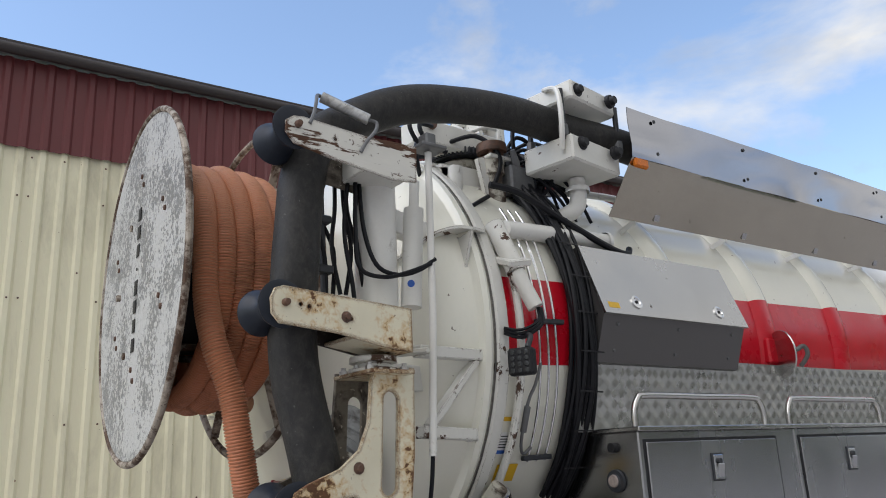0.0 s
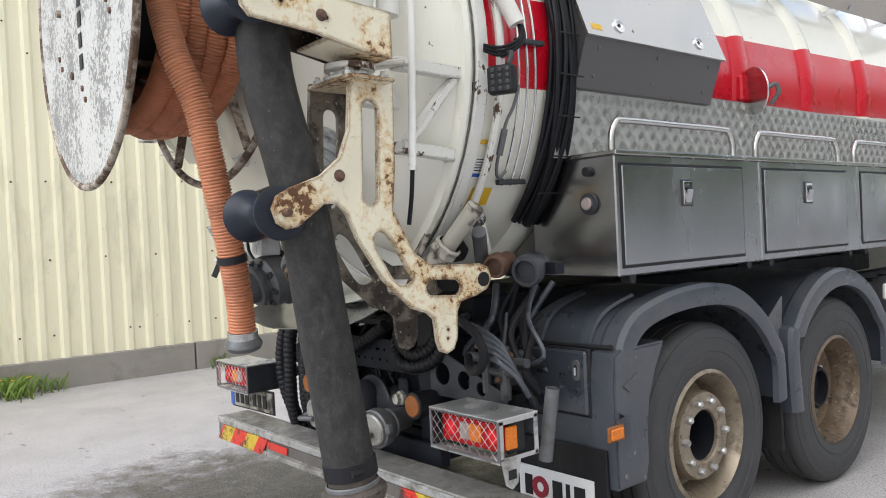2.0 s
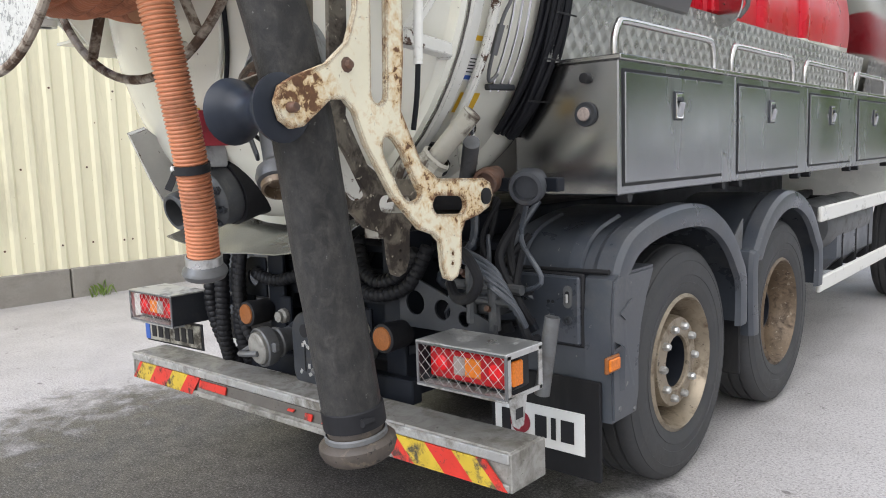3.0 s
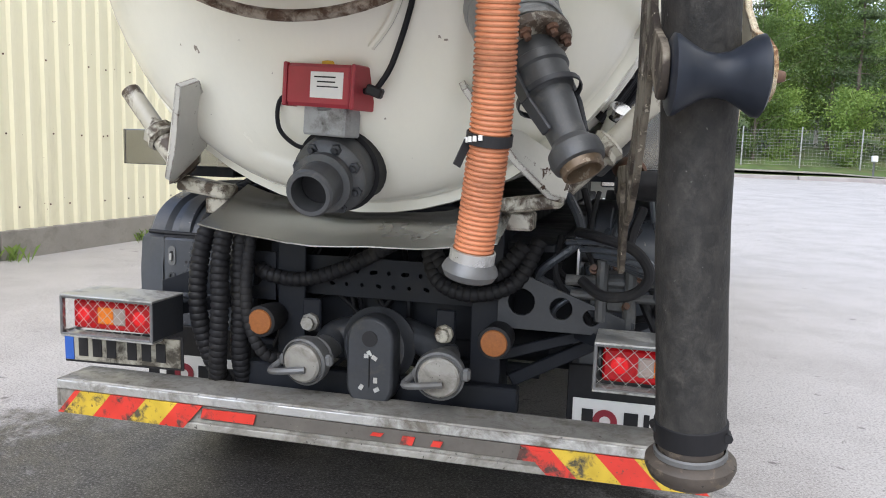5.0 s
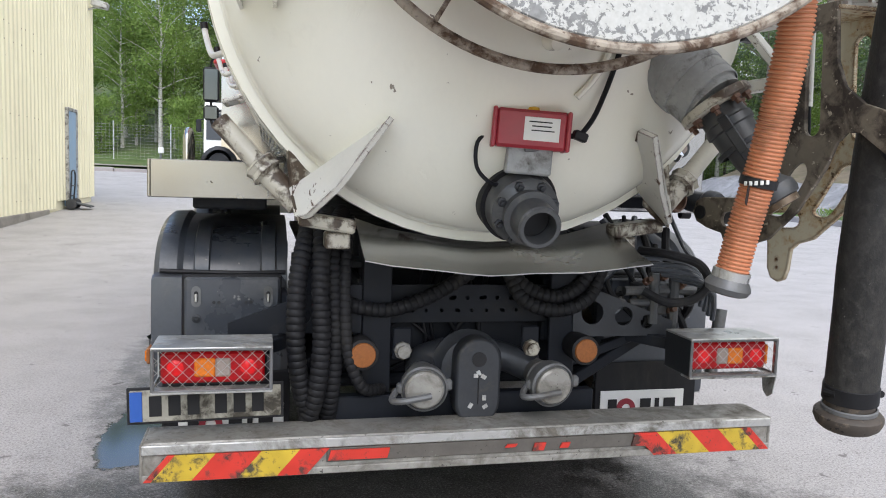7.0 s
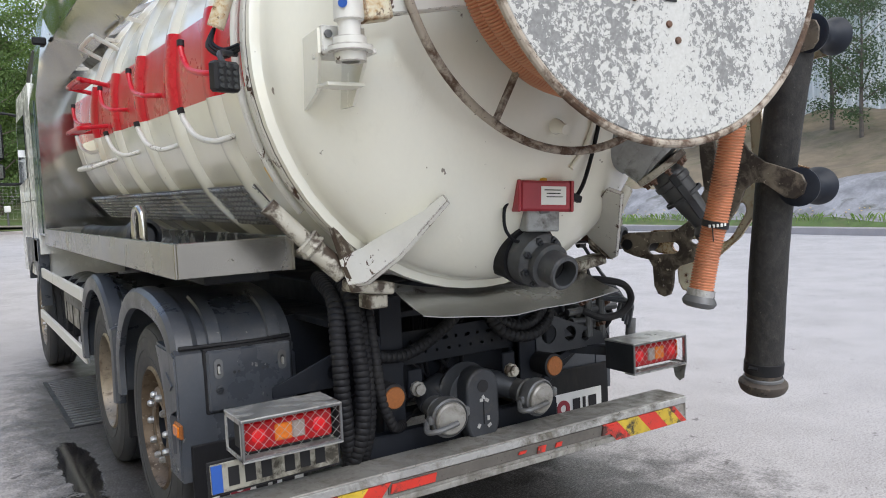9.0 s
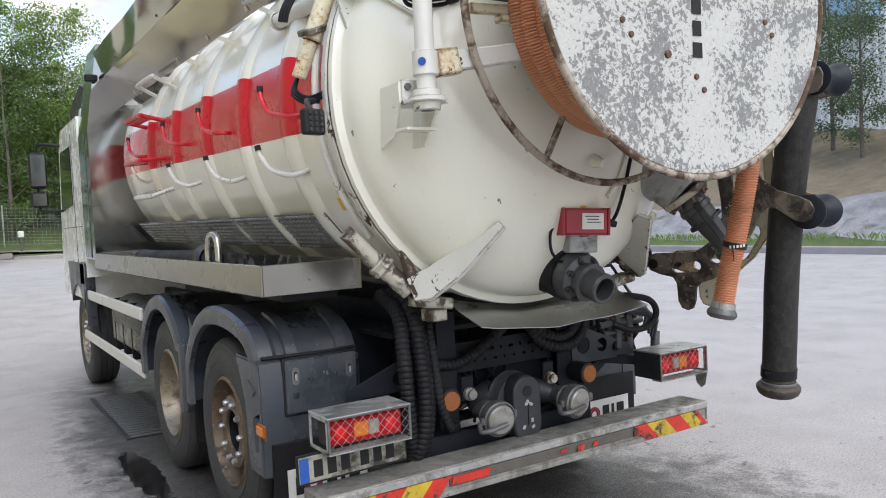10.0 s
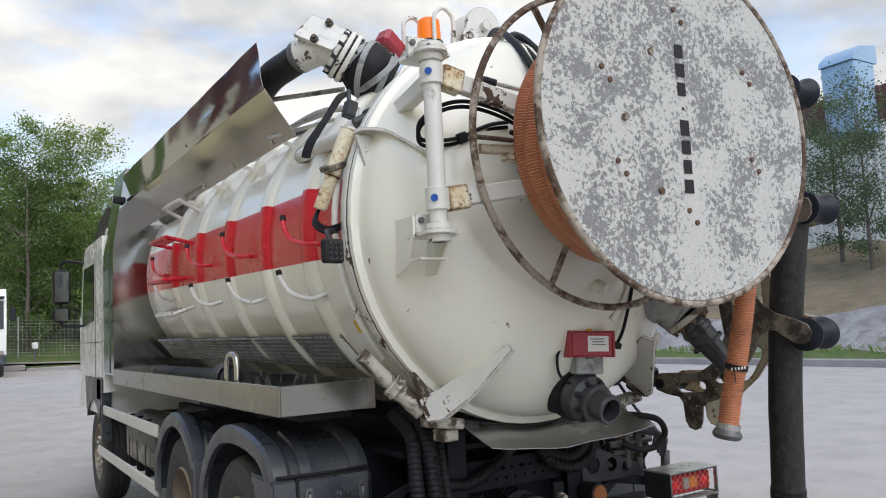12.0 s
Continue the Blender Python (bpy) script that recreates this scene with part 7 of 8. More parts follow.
for k in range(14):
    a = 2 * math.pi * k / 14
    part("bolt", G().lathe([(0.011, 0), (0.011, 0.012), (0, 0.013)], (0.0 + 0.135 * math.cos(a), 0.315, 0.72 + 0.135 * math.sin(a)), (0, -1, 0), 6), M["steel_dark"], gbx)
for x, dx in ((-0.255, -1), (0.262, 1)):
    cn = Vector((dx * 0.12, -1, -0.1)).normalized()
    cc = Vector((x + 0.035, 0.10, 0.682))
    cp = part("hose_coupling", G().lathe([(0.052, -0.20), (0.056, -0.12), (0.068, -0.10), (0.072, -0.085), (0.066, -0.078), (0.072, -0.06), (0.086, -0.05), (0.091, -0.03), (0.091, 0.004), (0.084, 0.010), (0.080, 0.002), (0.0, 0.002)], cc, cn, 32), M["steel"], truck, "grey capped quick coupling")
    part("cap", G().lathe([(0.074, 0.0), (0.074, 0.018), (0.066, 0.026), (0.0, 0.030)], cc, cn, 28), M["alu_dirty"], cp, "pale worn metal cap")
    part("lever", G().tube(smooth([cc + Vector(v) for v in ((0.02, -0.035, -0.02), (-0.05, -0.045, -0.028), (-0.105, -0.04, -0.035), (-0.125, -0.01, -0.035), (-0.10, 0.03, -0.01))], 4), 0.013, 8), M["steel"], cp)
    part("ear", G().box(cc + Vector((0.095, 0.01, 0.012)), (0.03, 0.035, 0.045), 0.008), M["steel"], cp)
    part("ear", G().box(cc + Vector((-0.09, 0.02, 0.0)), (0.026, 0.035, 0.04), 0.008), M["steel"], cp)
    part("feed_pipe", G().tube(smooth([cc + Vector((-0.02 * dx, 0.18, 0.02)), (x * 0.72, 0.34, 0.735), (x * 0.3, 0.38, 0.76)], 4), 0.060, 20), M["steel_dark"], cp)
for x in (-0.444, 0.471):
    rf = part("rear_reflector", G().lathe([(0.0, -0.11), (0.056, -0.11), (0.062, 0.0), (0.060, 0.014), (0.050, 0.018), (0.0, 0.018)], (x, 0.205, 0.795), (0, -1, 0), 28), M["rubber"], truck, "round amber lamp in a rubber housing")
    part("lens", G().lathe([(0.050, 0.017), (0.046, 0.024), (0, 0.027)], (x, 0.205, 0.795), (0, -1, 0), 24), M["reflector"], rf)
for x, mt in ((-0.275, "alu_dirty"), (0.265, "grimy")):
    sk = part("socket", G().box((x, 0.30, 0.815), (0.075, 0.02, 0.13), 0.005), M["chassis"], truck, "trailer socket on a plate")
    part("cap", G().lathe([(0.036, 0.0), (0.036, 0.02), (0.026, 0.03), (0.026, 0.045), (0, 0.047)], (x, 0.288, 0.79), (0, -1, 0), 8), M[mt], sk)
part("lower_bar", G().bar((0.50, 0.42, 0.60), (1.0, 0.50, 0.86), 0.03, 0.05), M["chassis"], truck)
part("lower_bar", G().bar((0.42, 0.34, 0.70), (0.95, 0.42, 0.86), 0.02, 0.04), M["chassis"], truck)
part("lower_bar", G().rod((-0.6, 0.5, 0.62), (0.6, 0.5, 0.62), 0.03, 10).box((0, 0.30, 0.56), (1.1, 0.06, 0.10), 0.006), M["chassis"], truck)
part("tow_beam", G().box((0, 0.55, 0.80), (0.74, 0.16, 0.16), 0.01), M["chassis"], truck)
part("axle", G().lathe([(0.0, -0.95), (0.10, -0.95), (0.11, -0.3), (0.2, -0.15), (0.2, 0.15), (0.11, 0.3), (0.10, 0.95), (0, 0.95)], (0, 1.38, 0.53), (1, 0, 0), 20), M["chassis"], truck)
part("axle", G().lathe([(0.0, -0.95), (0.10, -0.95), (0.11, -0.3), (0.24, -0.15), (0.24, 0.15), (0.11, 0.3), (0.10, 0.95), (0, 0.95)], (0, 2.75, 0.53), (1, 0, 0), 20), M["chassis"], truck)
# dark sheets added to stand in for the shade under the tank
part("shade_sheet", G().box((0, 1.6, 1.12), (1.3, 2.4, 0.03), 0.004).box((0, 0.80, 0.95), (1.4, 0.03, 0.35), 0.004), M["chassis"], truck)


# spiral-wrapped hoses
def spiral(pts, r, pitch=0.027):
    pp, rr = corrugated(smooth(pts, 8), r, pitch, r * 0.13, 14, 4)
    return G().tube(pp, rr, 14)


for a in ([(-0.62, 0.55, 1.32), (-0.66, 0.30, 1.24), (-0.695, 0.20, 1.08), (-0.70, 0.17, 0.85), (-0.675, 0.20, 0.66), (-0.63, 0.26, 0.50)],
          [(-0.56, 0.55, 1.32), (-0.60, 0.28, 1.26), (-0.61, 0.19, 1.06), (-0.605, 0.17, 0.85), (-0.62, 0.18, 0.66), (-0.66, 0.24, 0.50)],
          [(-0.50, 0.55, 1.32), (-0.555, 0.33, 1.26), (-0.56, 0.25, 1.06), (-0.55, 0.23, 0.85), (-0.56, 0.24, 0.66), (-0.57, 0.30, 0.50)]):
    part("spiral_hose", spiral(a, 0.036), M["rubber"], truck, "black hose in spiral wrap")
for a, r in (([(-0.46, 0.5, 1.30), (-0.505, 0.30, 1.22), (-0.515, 0.22, 1.0), (-0.50, 0.20, 0.80), (-0.44, 0.22, 0.66), (-0.35, 0.30, 0.63)], 0.024),
             ([(-0.506, 0.30, 0.985), (-0.44, 0.29, 0.962), (-0.32, 0.30, 0.953), (-0.176, 0.32, 0.996), (-0.035, 0.345, 1.068), (0.05, 0.36, 1.12)], 0.030),
             ([(0.18, 0.36, 1.12), (0.24, 0.32, 1.04), (0.36, 0.30, 1.0), (0.47, 0.31, 1.04), (0.55, 0.33, 1.14)], 0.034),
             ([(0.16, 0.38, 1.16), (0.22, 0.30, 1.0), (0.36, 0.27, 0.95), (0.52, 0.30, 1.0), (0.60, 0.34, 1.16)], 0.030)):
    part("spiral_hose", spiral(a, r), M["rubber"], truck)
random.seed(9)
for k in range(12):
    x0 = random.uniform(0.60, 0.98)
    z0 = random.uniform(1.0, 1.25)
    y0 = random.uniform(0.37, 0.60)
    pts_ = [(x0, y0 + 0.1, z0 + 0.1), (x0 + random.uniform(-0.08, 0.08), y0, z0 - 0.05), (x0 + random.uniform(-0.12, 0.15), y0 - 0.03, z0 - 0.2), (x0 + random.uniform(-0.2, 0.12), y0 + 0.04, z0 - random.uniform(0.22, 0.32))]
    part("hose", G().tube(smooth(pts_, 6), random.choice((0.010, 0.014, 0.018)), 8), M["rubber"] if k % 3 else M["plastic"], truck)
for k in range(8):
    x0 = random.uniform(-0.5, 0.35)
    part("hose", G().tube(smooth([(x0, 0.55, 1.15), (x0 + random.uniform(-0.1, 0.1), 0.45, 1.0), (x0 + random.uniform(-0.25, 0.25), 0.44, random.uniform(0.7, 0.9)), (x0 + random.uniform(-0.3, 0.3), 0.5, random.uniform(0.5, 0.7))], 6), random.choice((0.009, 0.012)), 8), M["cable"], truck)
part("loop_hose", G().tube(smooth([(0.74, 0.30, 1.20), (0.82, 0.20, 1.195), (0.94, 0.16, 1.16), (0.99, 0.16, 1.08), (0.94, 0.18, 1.01), (0.84, 0.22, 0.99), (0.76, 0.28, 1.03)], 6), 0.019, 10), M["rubber"], truck, "bent black rubber hose")
for k in range(5):
    part("hose", G().tube(smooth([(0.70 + 0.05 * k, 0.30, 1.16 - 0.02 * k), (0.86 + 0.04 * k, 0.24 - 0.01 * k, 1.17 - 0.03 * k), (1.00 + 0.02 * k, 0.25, 1.10 - 0.03 * k), (1.02 + 0.02 * k, 0.29, 0.98 - 0.02 * k)], 5), 0.011, 8), M["plastic"], truck)
vb2 = part("valve_bank", G().box((0.86, 0.40, 0.98), (0.16, 0.12, 0.14), 0.01).rod((0.70, 0.34, 1.02), (1.05, 0.34, 1.02), 0.02, 10).rod((0.72, 0.33, 0.97), (1.02, 0.33, 0.97), 0.018, 10).rod((0.83, 0.32, 0.88), (0.83, 0.32, 1.10), 0.022, 10).rod((0.93, 0.33, 0.86), (0.93, 0.33, 1.08), 0.024, 10), M["valve_grey"], truck, "grimy pneumatic valve bank")
for x, z in ((0.80, 1.06), (0.88, 1.08), (0.96, 1.04), (0.92, 0.93)):
    part("fitting", G().lathe([(0.018, 0), (0.018, 0.02), (0.012, 0.022), (0.012, 0.05), (0, 0.05)], (x, 0.34, z), (0, -1, 0.4), 8), M["brown_metal"], vb2)
part("drain_tube", G().lathe([(0.0, -0.29), (0.028, -0.29), (0.028, 0.0), (0.024, 0.0), (0.023, -0.05), (0.0, -0.05)], (1.176, 0.344, 0.935), (0.14, 0.05, 1), 18), M["steel"], truck, "grey drain tube")
part("drain_tube", G().tube([(0.79, 0.36, 1.42), (0.93, 0.22, 1.56)], 0.03, 14), M["steel"], truck)
for x, y, z, mt, r in ((0.90, 0.35, 1.42, "brown_metal", 0.052), (1.08, 0.35, 1.40, "steel_dark", 0.066)):
    part("nozzle", G().lathe([(0.03, -0.12), (r * 0.72, -0.10), (r * 0.75, -0.02), (r, 0.0), (r, 0.035), (r * 0.9, 0.05), (r * 0.7, 0.052), (r * 0.66, 0.02), (0.0, 0.02)], (x, y, z), (0.35, -0.9, -0.15), 20), M[mt], truck, "round pipe nozzle below the locker")
part("nozzle_bar", G().bar((0.70, 0.44, 1.40), (1.16, 0.44, 1.40), 0.05, 0.05), M["chassis"], truck)
part("funnel", G().lathe([(0.03, -0.08), (0.05, -0.05), (0.075, 0.0), (0.075, 0.05), (0.0, 0.06)], (0.67, 0.28, 1.50), (-0.4, -0.7, 0.4), 8), M["black"], truck, "black plastic funnel")
part("filler", G().tube([(0.80, 0.36, 1.48), (0.85, 0.285, 1.60)], 0.036, 16), M["tank"], truck, "white filler neck with a chrome cap")
part("filler_cap", G().lathe([(0.0, 0.03), (0.04, 0.028), (0.042, 0.0), (0.038, -0.01)], (0.853, 0.28, 1.61), (0.4, -0.5, 0.75), 20), M["chrome"], truck)


# ---- rear lamps in mesh guards ----
def rear_lamp(x0, x1, s):
    cx, w = (x0 + x1) / 2, x1 - x0
    xo, xi = (x0, x1) if s < 0 else (x1, x0)
    g = G().box((cx, 0.10, 0.875), (w, 0.21, 0.010), 0.002).box((cx, 0.03, 0.722), (w, 0.07, 0.010), 0.002)
    for z in (0.728, 0.866):
        g.box((xo - s * 0.003, 0.10, z), (0.006, 0.20, 0.016), 0.001)
    for y in (0.012, 0.192):
        g.box((xo - s * 0.003, y, 0.797), (0.006, 0.020, 0.15), 0.001)
    lamp = part("rear_lamp", g, M["alu"], truck, "rear lamp cluster behind a steel mesh guard")
    part("inner_side", G().box((xi + s * 0.004, 0.10, 0.80), (0.008, 0.20, 0.15), 0.002), M["steel_dark"], lamp)
    part("housing", G().box((cx, 0.11, 0.80), (w - 0.04, 0.10, 0.125), 0.012), M["black"], lamp)
    if s > 0:
        part("side_lens", G().box((xo - 0.016, 0.075, 0.80), (0.016, 0.055, 0.085), 0.006), M["lens_orange"], lamp, "amber side lens")
    lw = w - 0.055
    part("lens", G().box((cx, 0.050, 0.80), (lw, 0.03, 0.11), 0.008), M["lens_red_lit"], lamp, "red lamp lens")
    for mt, a, b_ in (("lens_orange", 0.32, 0.52), ("lens_clear", 0.52, 0.67)):
        u = (a + b_) / 2 if s < 0 else 1 - (a + b_) / 2
        part("lens_insert", G().box((x0 + 0.0275 + lw * u, 0.042, 0.80), (lw * (b_ - a), 0.026, 0.066), 0.005), M[mt], lamp)
    for u in (0.14, 0.84):
        part("bulb_lens", G().lathe([(0.0, 0.006), (0.024, 0.004), (0.032, -0.002)], (x0 + 0.0275 + lw * (u if s < 0 else 1 - u), 0.036, 0.80), (0, -1, 0), 20), M["lens_glow"], lamp)
    part("guard_frame", G().bar((x0, 0.0, 0.872), (x1, 0.0, 0.872), 0.010, 0.012).bar((x0, 0.0, 0.725), (x1, 0.0, 0.725), 0.010, 0.012).bar((x0 + 0.005, 0.0, 0.725), (x0 + 0.005, 0.0, 0.872), 0.010, 0.012, (1, 0, 0)).bar((x1 - 0.005, 0.0, 0.725), (x1 - 0.005, 0.0, 0.872), 0.010, 0.012, (1, 0, 0)), M["steel"], lamp)
    g = G()
    p = 0.042
    n = int(w / p) + 5
    for k in range(-5, n):
        for dr in (1, -1):
            a, b_ = Vector((x0 + k * p, 0.0, 0.73)), Vector((x0 + k * p + 0.14 * dr, 0.0, 0.87))
            lo, hi = sorted((a, b_), key=lambda v: v.x)
            t0, t1 = max(0, (x0 + 0.006 - lo.x) / (hi.x - lo.x)), min(1, (x1 - 0.006 - lo.x) / (hi.x - lo.x))
            if t1 > t0:
                g.rod(lo.lerp(hi, t0) + Vector((0, 0.002 * dr, 0)), lo.lerp(hi, t1) + Vector((0, 0.002 * dr, 0)), 0.0009, 5)
    tagged(part("wire_mesh", g, M["alu"], lamp), kind="stuff")
    part("arm", G().bar((cx - s * 0.08, 0.20, 0.80), (cx - s * 0.30, 0.42, 0.82), 0.05, 0.05), M["chassis"], lamp)
    return lamp


rear_lamp(-1.19, -0.785, -1)
lr = rear_lamp(0.832, 1.225, 1)
part("tab", G().prism([(1.226, 0.0, 0.73), (1.226, 0.10, 0.73), (1.226, 0.08, 0.64), (1.226, 0.05, 0.62), (1.226, 0.02, 0.64)], (0.005, 0, 0)), M["alu"], lr)
part("tab_print", G().box((1.2325, 0.052, 0.675), (0.002, 0.04, 0.035), 0.001), M["black"], lr)
pl = part("number_plate", G().box((-1.015, 0.128, 0.645), (0.525, 0.010, 0.115), 0.004, (0, -1.2, 0)), M["plate"], truck, "dirty registration plate with character bars")
part("plate_frame", G().box((-1.015, 0.135, 0.645), (0.545, 0.008, 0.135), 0.004, (0, -1.2, 0)), M["black"], pl)
part("country_band", G().box((-1.255, 0.1205, 0.640), (0.042, 0.004, 0.108), 0.001, (0, -1.2, 0)), M["blue"], pl)
for k, x in enumerate((-1.19, -1.125, -1.06, -0.965, -0.90, -0.835)):
    part("character_bar", G().box((x, 0.1205, 0.645 + 0.02 * (x + 1.015)), (0.042, 0.004, 0.074), 0.001, (0, -1.2, 0)), M["black"], pl)

# ---- hooks, steps and lines on the tank ----
def on_tank(a, y, d=0.0, s=-1):
    return Vector((s * (R + d) * math.cos(radians(a)), y, zc(y) + (R + d) * math.sin(radians(a))))


for a, y, mt in ((-19, 0.62, "white"), (-18.5, 1.58, "white"), (-18, 2.55, "white"), (-4, 0.50, "tank_red"), (-2.5, 1.66, "tank_red"), (-2, 2.62, "tank_red"), (-14, 3.8, "white_clean"), (-2, 3.9, "tank_red")):
    h = part("hook", G().tube(smooth([on_tank(a, y, -0.01), on_tank(a, y, 0.05), on_tank(a + 0.3, y + 0.05, 0.085), on_tank(a + 2.5, y + 0.22, 0.10), on_tank(a + 6.5, y + 0.30, 0.105), on_tank(a + 9, y + 0.32, 0.105)], 5), 0.0135, 10), M[mt], truck, "bent tube hose hook with a black cap")
    part("cap", G().tube([on_tank(a + 8.2, y + 0.316, 0.105), on_tank(a + 9.6, y + 0.322, 0.105)], 0.017, 10), M["black"], h)
for a, mt in ((12, "tank_red"), (-5, "tank_red"), (-19, "white"), (28, "white_clean")):
    st = part("step", G().tube(smooth([on_tank(a, 3.36, -0.01), on_tank(a, 3.36, 0.16), on_tank(a, 3.40, 0.19), on_tank(a, 3.90, 0.19), on_tank(a, 3.94, 0.16), on_tank(a, 3.94, -0.01)], 4), 0.017, 10), M[mt], truck, "tube step on the tank side")
    if a < 20:
        part("tread", G().bar(on_tank(a, 3.40, 0.13), on_tank(a, 3.90, 0.13), 0.09, 0.018), M[mt], st)
rp = part("round_plate", G().lathe([(0.0, 0.006), (0.128, 0.006), (0.130, 0.0), (0.128, -0.004), (0, -0.004)], (1.08, 2.17, 2.26), (0.45, 0.89, 0.05), 32), M["stainless"], truck, "round steel plate on the tank side")
part("lever", G().tube(smooth([(1.03, 2.21, 2.28), (1.10, 2.27, 2.28), (1.14, 2.30, 2.30), (1.15, 2.31, 2.25), (1.11, 2.29, 2.19)], 4), 0.013, 8), M["steel"], rp)
part("box", G().box((1.01, 2.17, 2.28), (0.07, 0.12, 0.14), 0.01), M["tank_red"], rp)

# cable bundle and steel lines behind the flange on the right
for k in range(16):
    o = 0.012 * (k % 5)
    dy = 0.012 * (k // 2) - 0.03
    pts_ = [on_tank(a, 0.63 + 1.3 * dy + 0.016 * math.sin(0.09 * a + 1.7 * k), 0.03 + o, 1) for a in range(48, -44, -6)]
    part("cable", G().tube(smooth([on_tank(58, 0.54 + dy, 0.02, 1)] + pts_, 3), (0.011, 0.014, 0.009, 0.012)[k % 4], 8), M["cable"], truck)
for a in range(40, -40, -9):
    part("cable_tie", G().bar(on_tank(a, 0.575, 0.098, 1), on_tank(a - 0.3, 0.72, 0.098, 1), 0.007, 0.003, (math.cos(radians(a)), 0, math.sin(radians(a))), 0.001), M["black"], truck)
for k in range(3):
    y = 0.40 + 0.05 * k
    part("steel_line", G().tube([on_tank(a, y + 0.0006 * max(0, -a), 0.022, 1) for a in range(36, -34, -4)], 0.006, 8), M["chrome"], truck, "thin steel hydraulic line")
for a in (2, -31):
    part("line_clamp", G().bar(on_tank(a, 0.385, 0.026, 1), on_tank(a, 0.545, 0.026, 1), 0.022, 0.03, (1, 0, 0)), M["steel_dark"], truck)
part("line_valve", G().tube(smooth([on_tank(-8, 0.40, 0.03, 1), on_tank(-13, 0.37, 0.035, 1), on_tank(-17, 0.34, 0.035, 1), on_tank(-26, 0.34, 0.035, 1), on_tank(-29.5, 0.37, 0.035, 1), on_tank(-28, 0.41, 0.03, 1)], 4), 0.007, 8).tube([on_tank(-18, 0.34, 0.035, 1), on_tank(-24, 0.34, 0.035, 1)], 0.014, 10), M["steel"], truck)
for a, y, w, h, mt in ((-35.5, 0.335, 0.115, 0.085, "yellow"), (-27.5, 0.285, 0.085, 0.10, "sign_white"), (-29.6, 0.285, 0.085, 0.016, "blue"), (-21.4, 0.285, 0.07, 0.018, "yellow")):
    c = on_tank(a, y, 0.003 if mt != "blue" else 0.005, 1)
    part("sticker", G().bar(c - Vector((0, w / 2, 0)), c + Vector((0, w / 2, 0)), h, 0.0015, Vector((math.cos(radians(a)), 0, math.sin(radians(a)))), 0.0004), M[mt], truck)
for k in range(5):
    c = on_tank(-25.6 - 0.7 * k, 0.275, 0.0045, 1)
    part("print_bar", G().bar(c - Vector((0, 0.025, 0)), c + Vector((0, 0.025 - 0.01 * (k % 2), 0)), 0.004, 0.0015, Vector((0.9, 0, -0.44)), 0.0004), M["black"], truck)
part("sticker", G().bar(on_tank(-30, 0.36, 0.003), on_tank(-30, 0.44, 0.003), 0.07, 0.0015, Vector((-math.cos(radians(30)), 0, -math.sin(radians(30)))), 0.0004), M["yellow"], truck)
for pp, r in (([(0.88, 0.30, 2.98), (0.92, 0.45, 2.95), (0.95, 0.7, 2.84), (0.98, 0.95, 2.74), (0.98, 1.08, 2.72), (0.95, 1.14, 2.76)], 0.017),
              ([(0.55, 0.3, 3.30), (0.66, 0.42, 3.33), (0.74, 0.5, 3.2), (0.70, 0.46, 3.02)], 0.012), 
              ([(-0.5, -0.46, 2.62), (-0.3, -0.5, 2.55), (-0.15, -0.5, 2.5)], 0.012),
              ([(0.10, 0.5, 3.45), (-0.05, 0.2, 3.40), (-0.15, -0.1, 3.20), (-0.18, -0.30, 2.95), (-0.15, -0.38, 2.7)], 0.020), ([(0.14, 0.5, 3.43), (0.02, 0.2, 3.36), (-0.08, -0.1, 3.18), (-0.10, -0.32, 2.92), (-0.10, -0.40, 2.7)], 0.016), ([(0.3, 0.5, 3.4), (0.12, 0.3, 3.42), (0.0, 0.05, 3.32), (-0.03, -0.15, 3.15)], 0.02)):
    part("hydraulic_hose", G().tube(smooth(pp, 6), r, 8), M["cable"], truck)
blk = part("valve_rack", G().box((0.62, 0.62, 3.10), (0.30, 0.16, 0.14), 0.01), M["steel"], truck, "bank of grey hydraulic valves")
for k in range(6):
    part("spool", G().lathe([(0.018, 0), (0.022, 0.03), (0.018, 0.06), (0.012, 0.10), (0, 0.10)], (0.50 + 0.05 * k, 0.60, 3.16), (0.3, -0.5, 0.8), 10), M["steel"], blk)
part("catwalk_rail", G().tube(smooth([(0.70, 0.7, 3.05), (0.72, 1.1, 3.12), (0.70, 2.0, 3.16), (0.68, 4.2, 3.22)], 4), 0.02, 10).tube(smooth([(-0.70, 0.8, 3.05), (-0.72, 1.2, 3.12), (-0.70, 2.0, 3.16), (-0.68, 4.2, 3.22)], 4), 0.02, 10), M["white_clean"], truck)
part("exhaust", G().tube(smooth([(-0.75, 4.0, 2.98), (-0.80, 4.3, 3.02), (-0.82, 4.8, 3.04)], 4), 0.12, 20), M["steel"], truck)
lh = part("laid_hose", G().tube(smooth([(-1.08, 2.05, 1.50), (-1.06, 2.6, 1.49), (-1.05, 3.4, 1.48), (-1.04, 4.2, 1.48)], 5), 0.075, 20), M["rubber"], truck, "dark hose with an open coupling in the tray")
part("hose_mouth", G().lathe([(0.08, 0.06), (0.10, 0.05), (0.105, -0.02), (0.09, -0.04), (0.07, -0.03), (0.06, 0.04), (0.0, 0.04)], (-1.08, 2.0, 1.51), (0, -1, 0.03), 24), M["steel_dark"], lh)


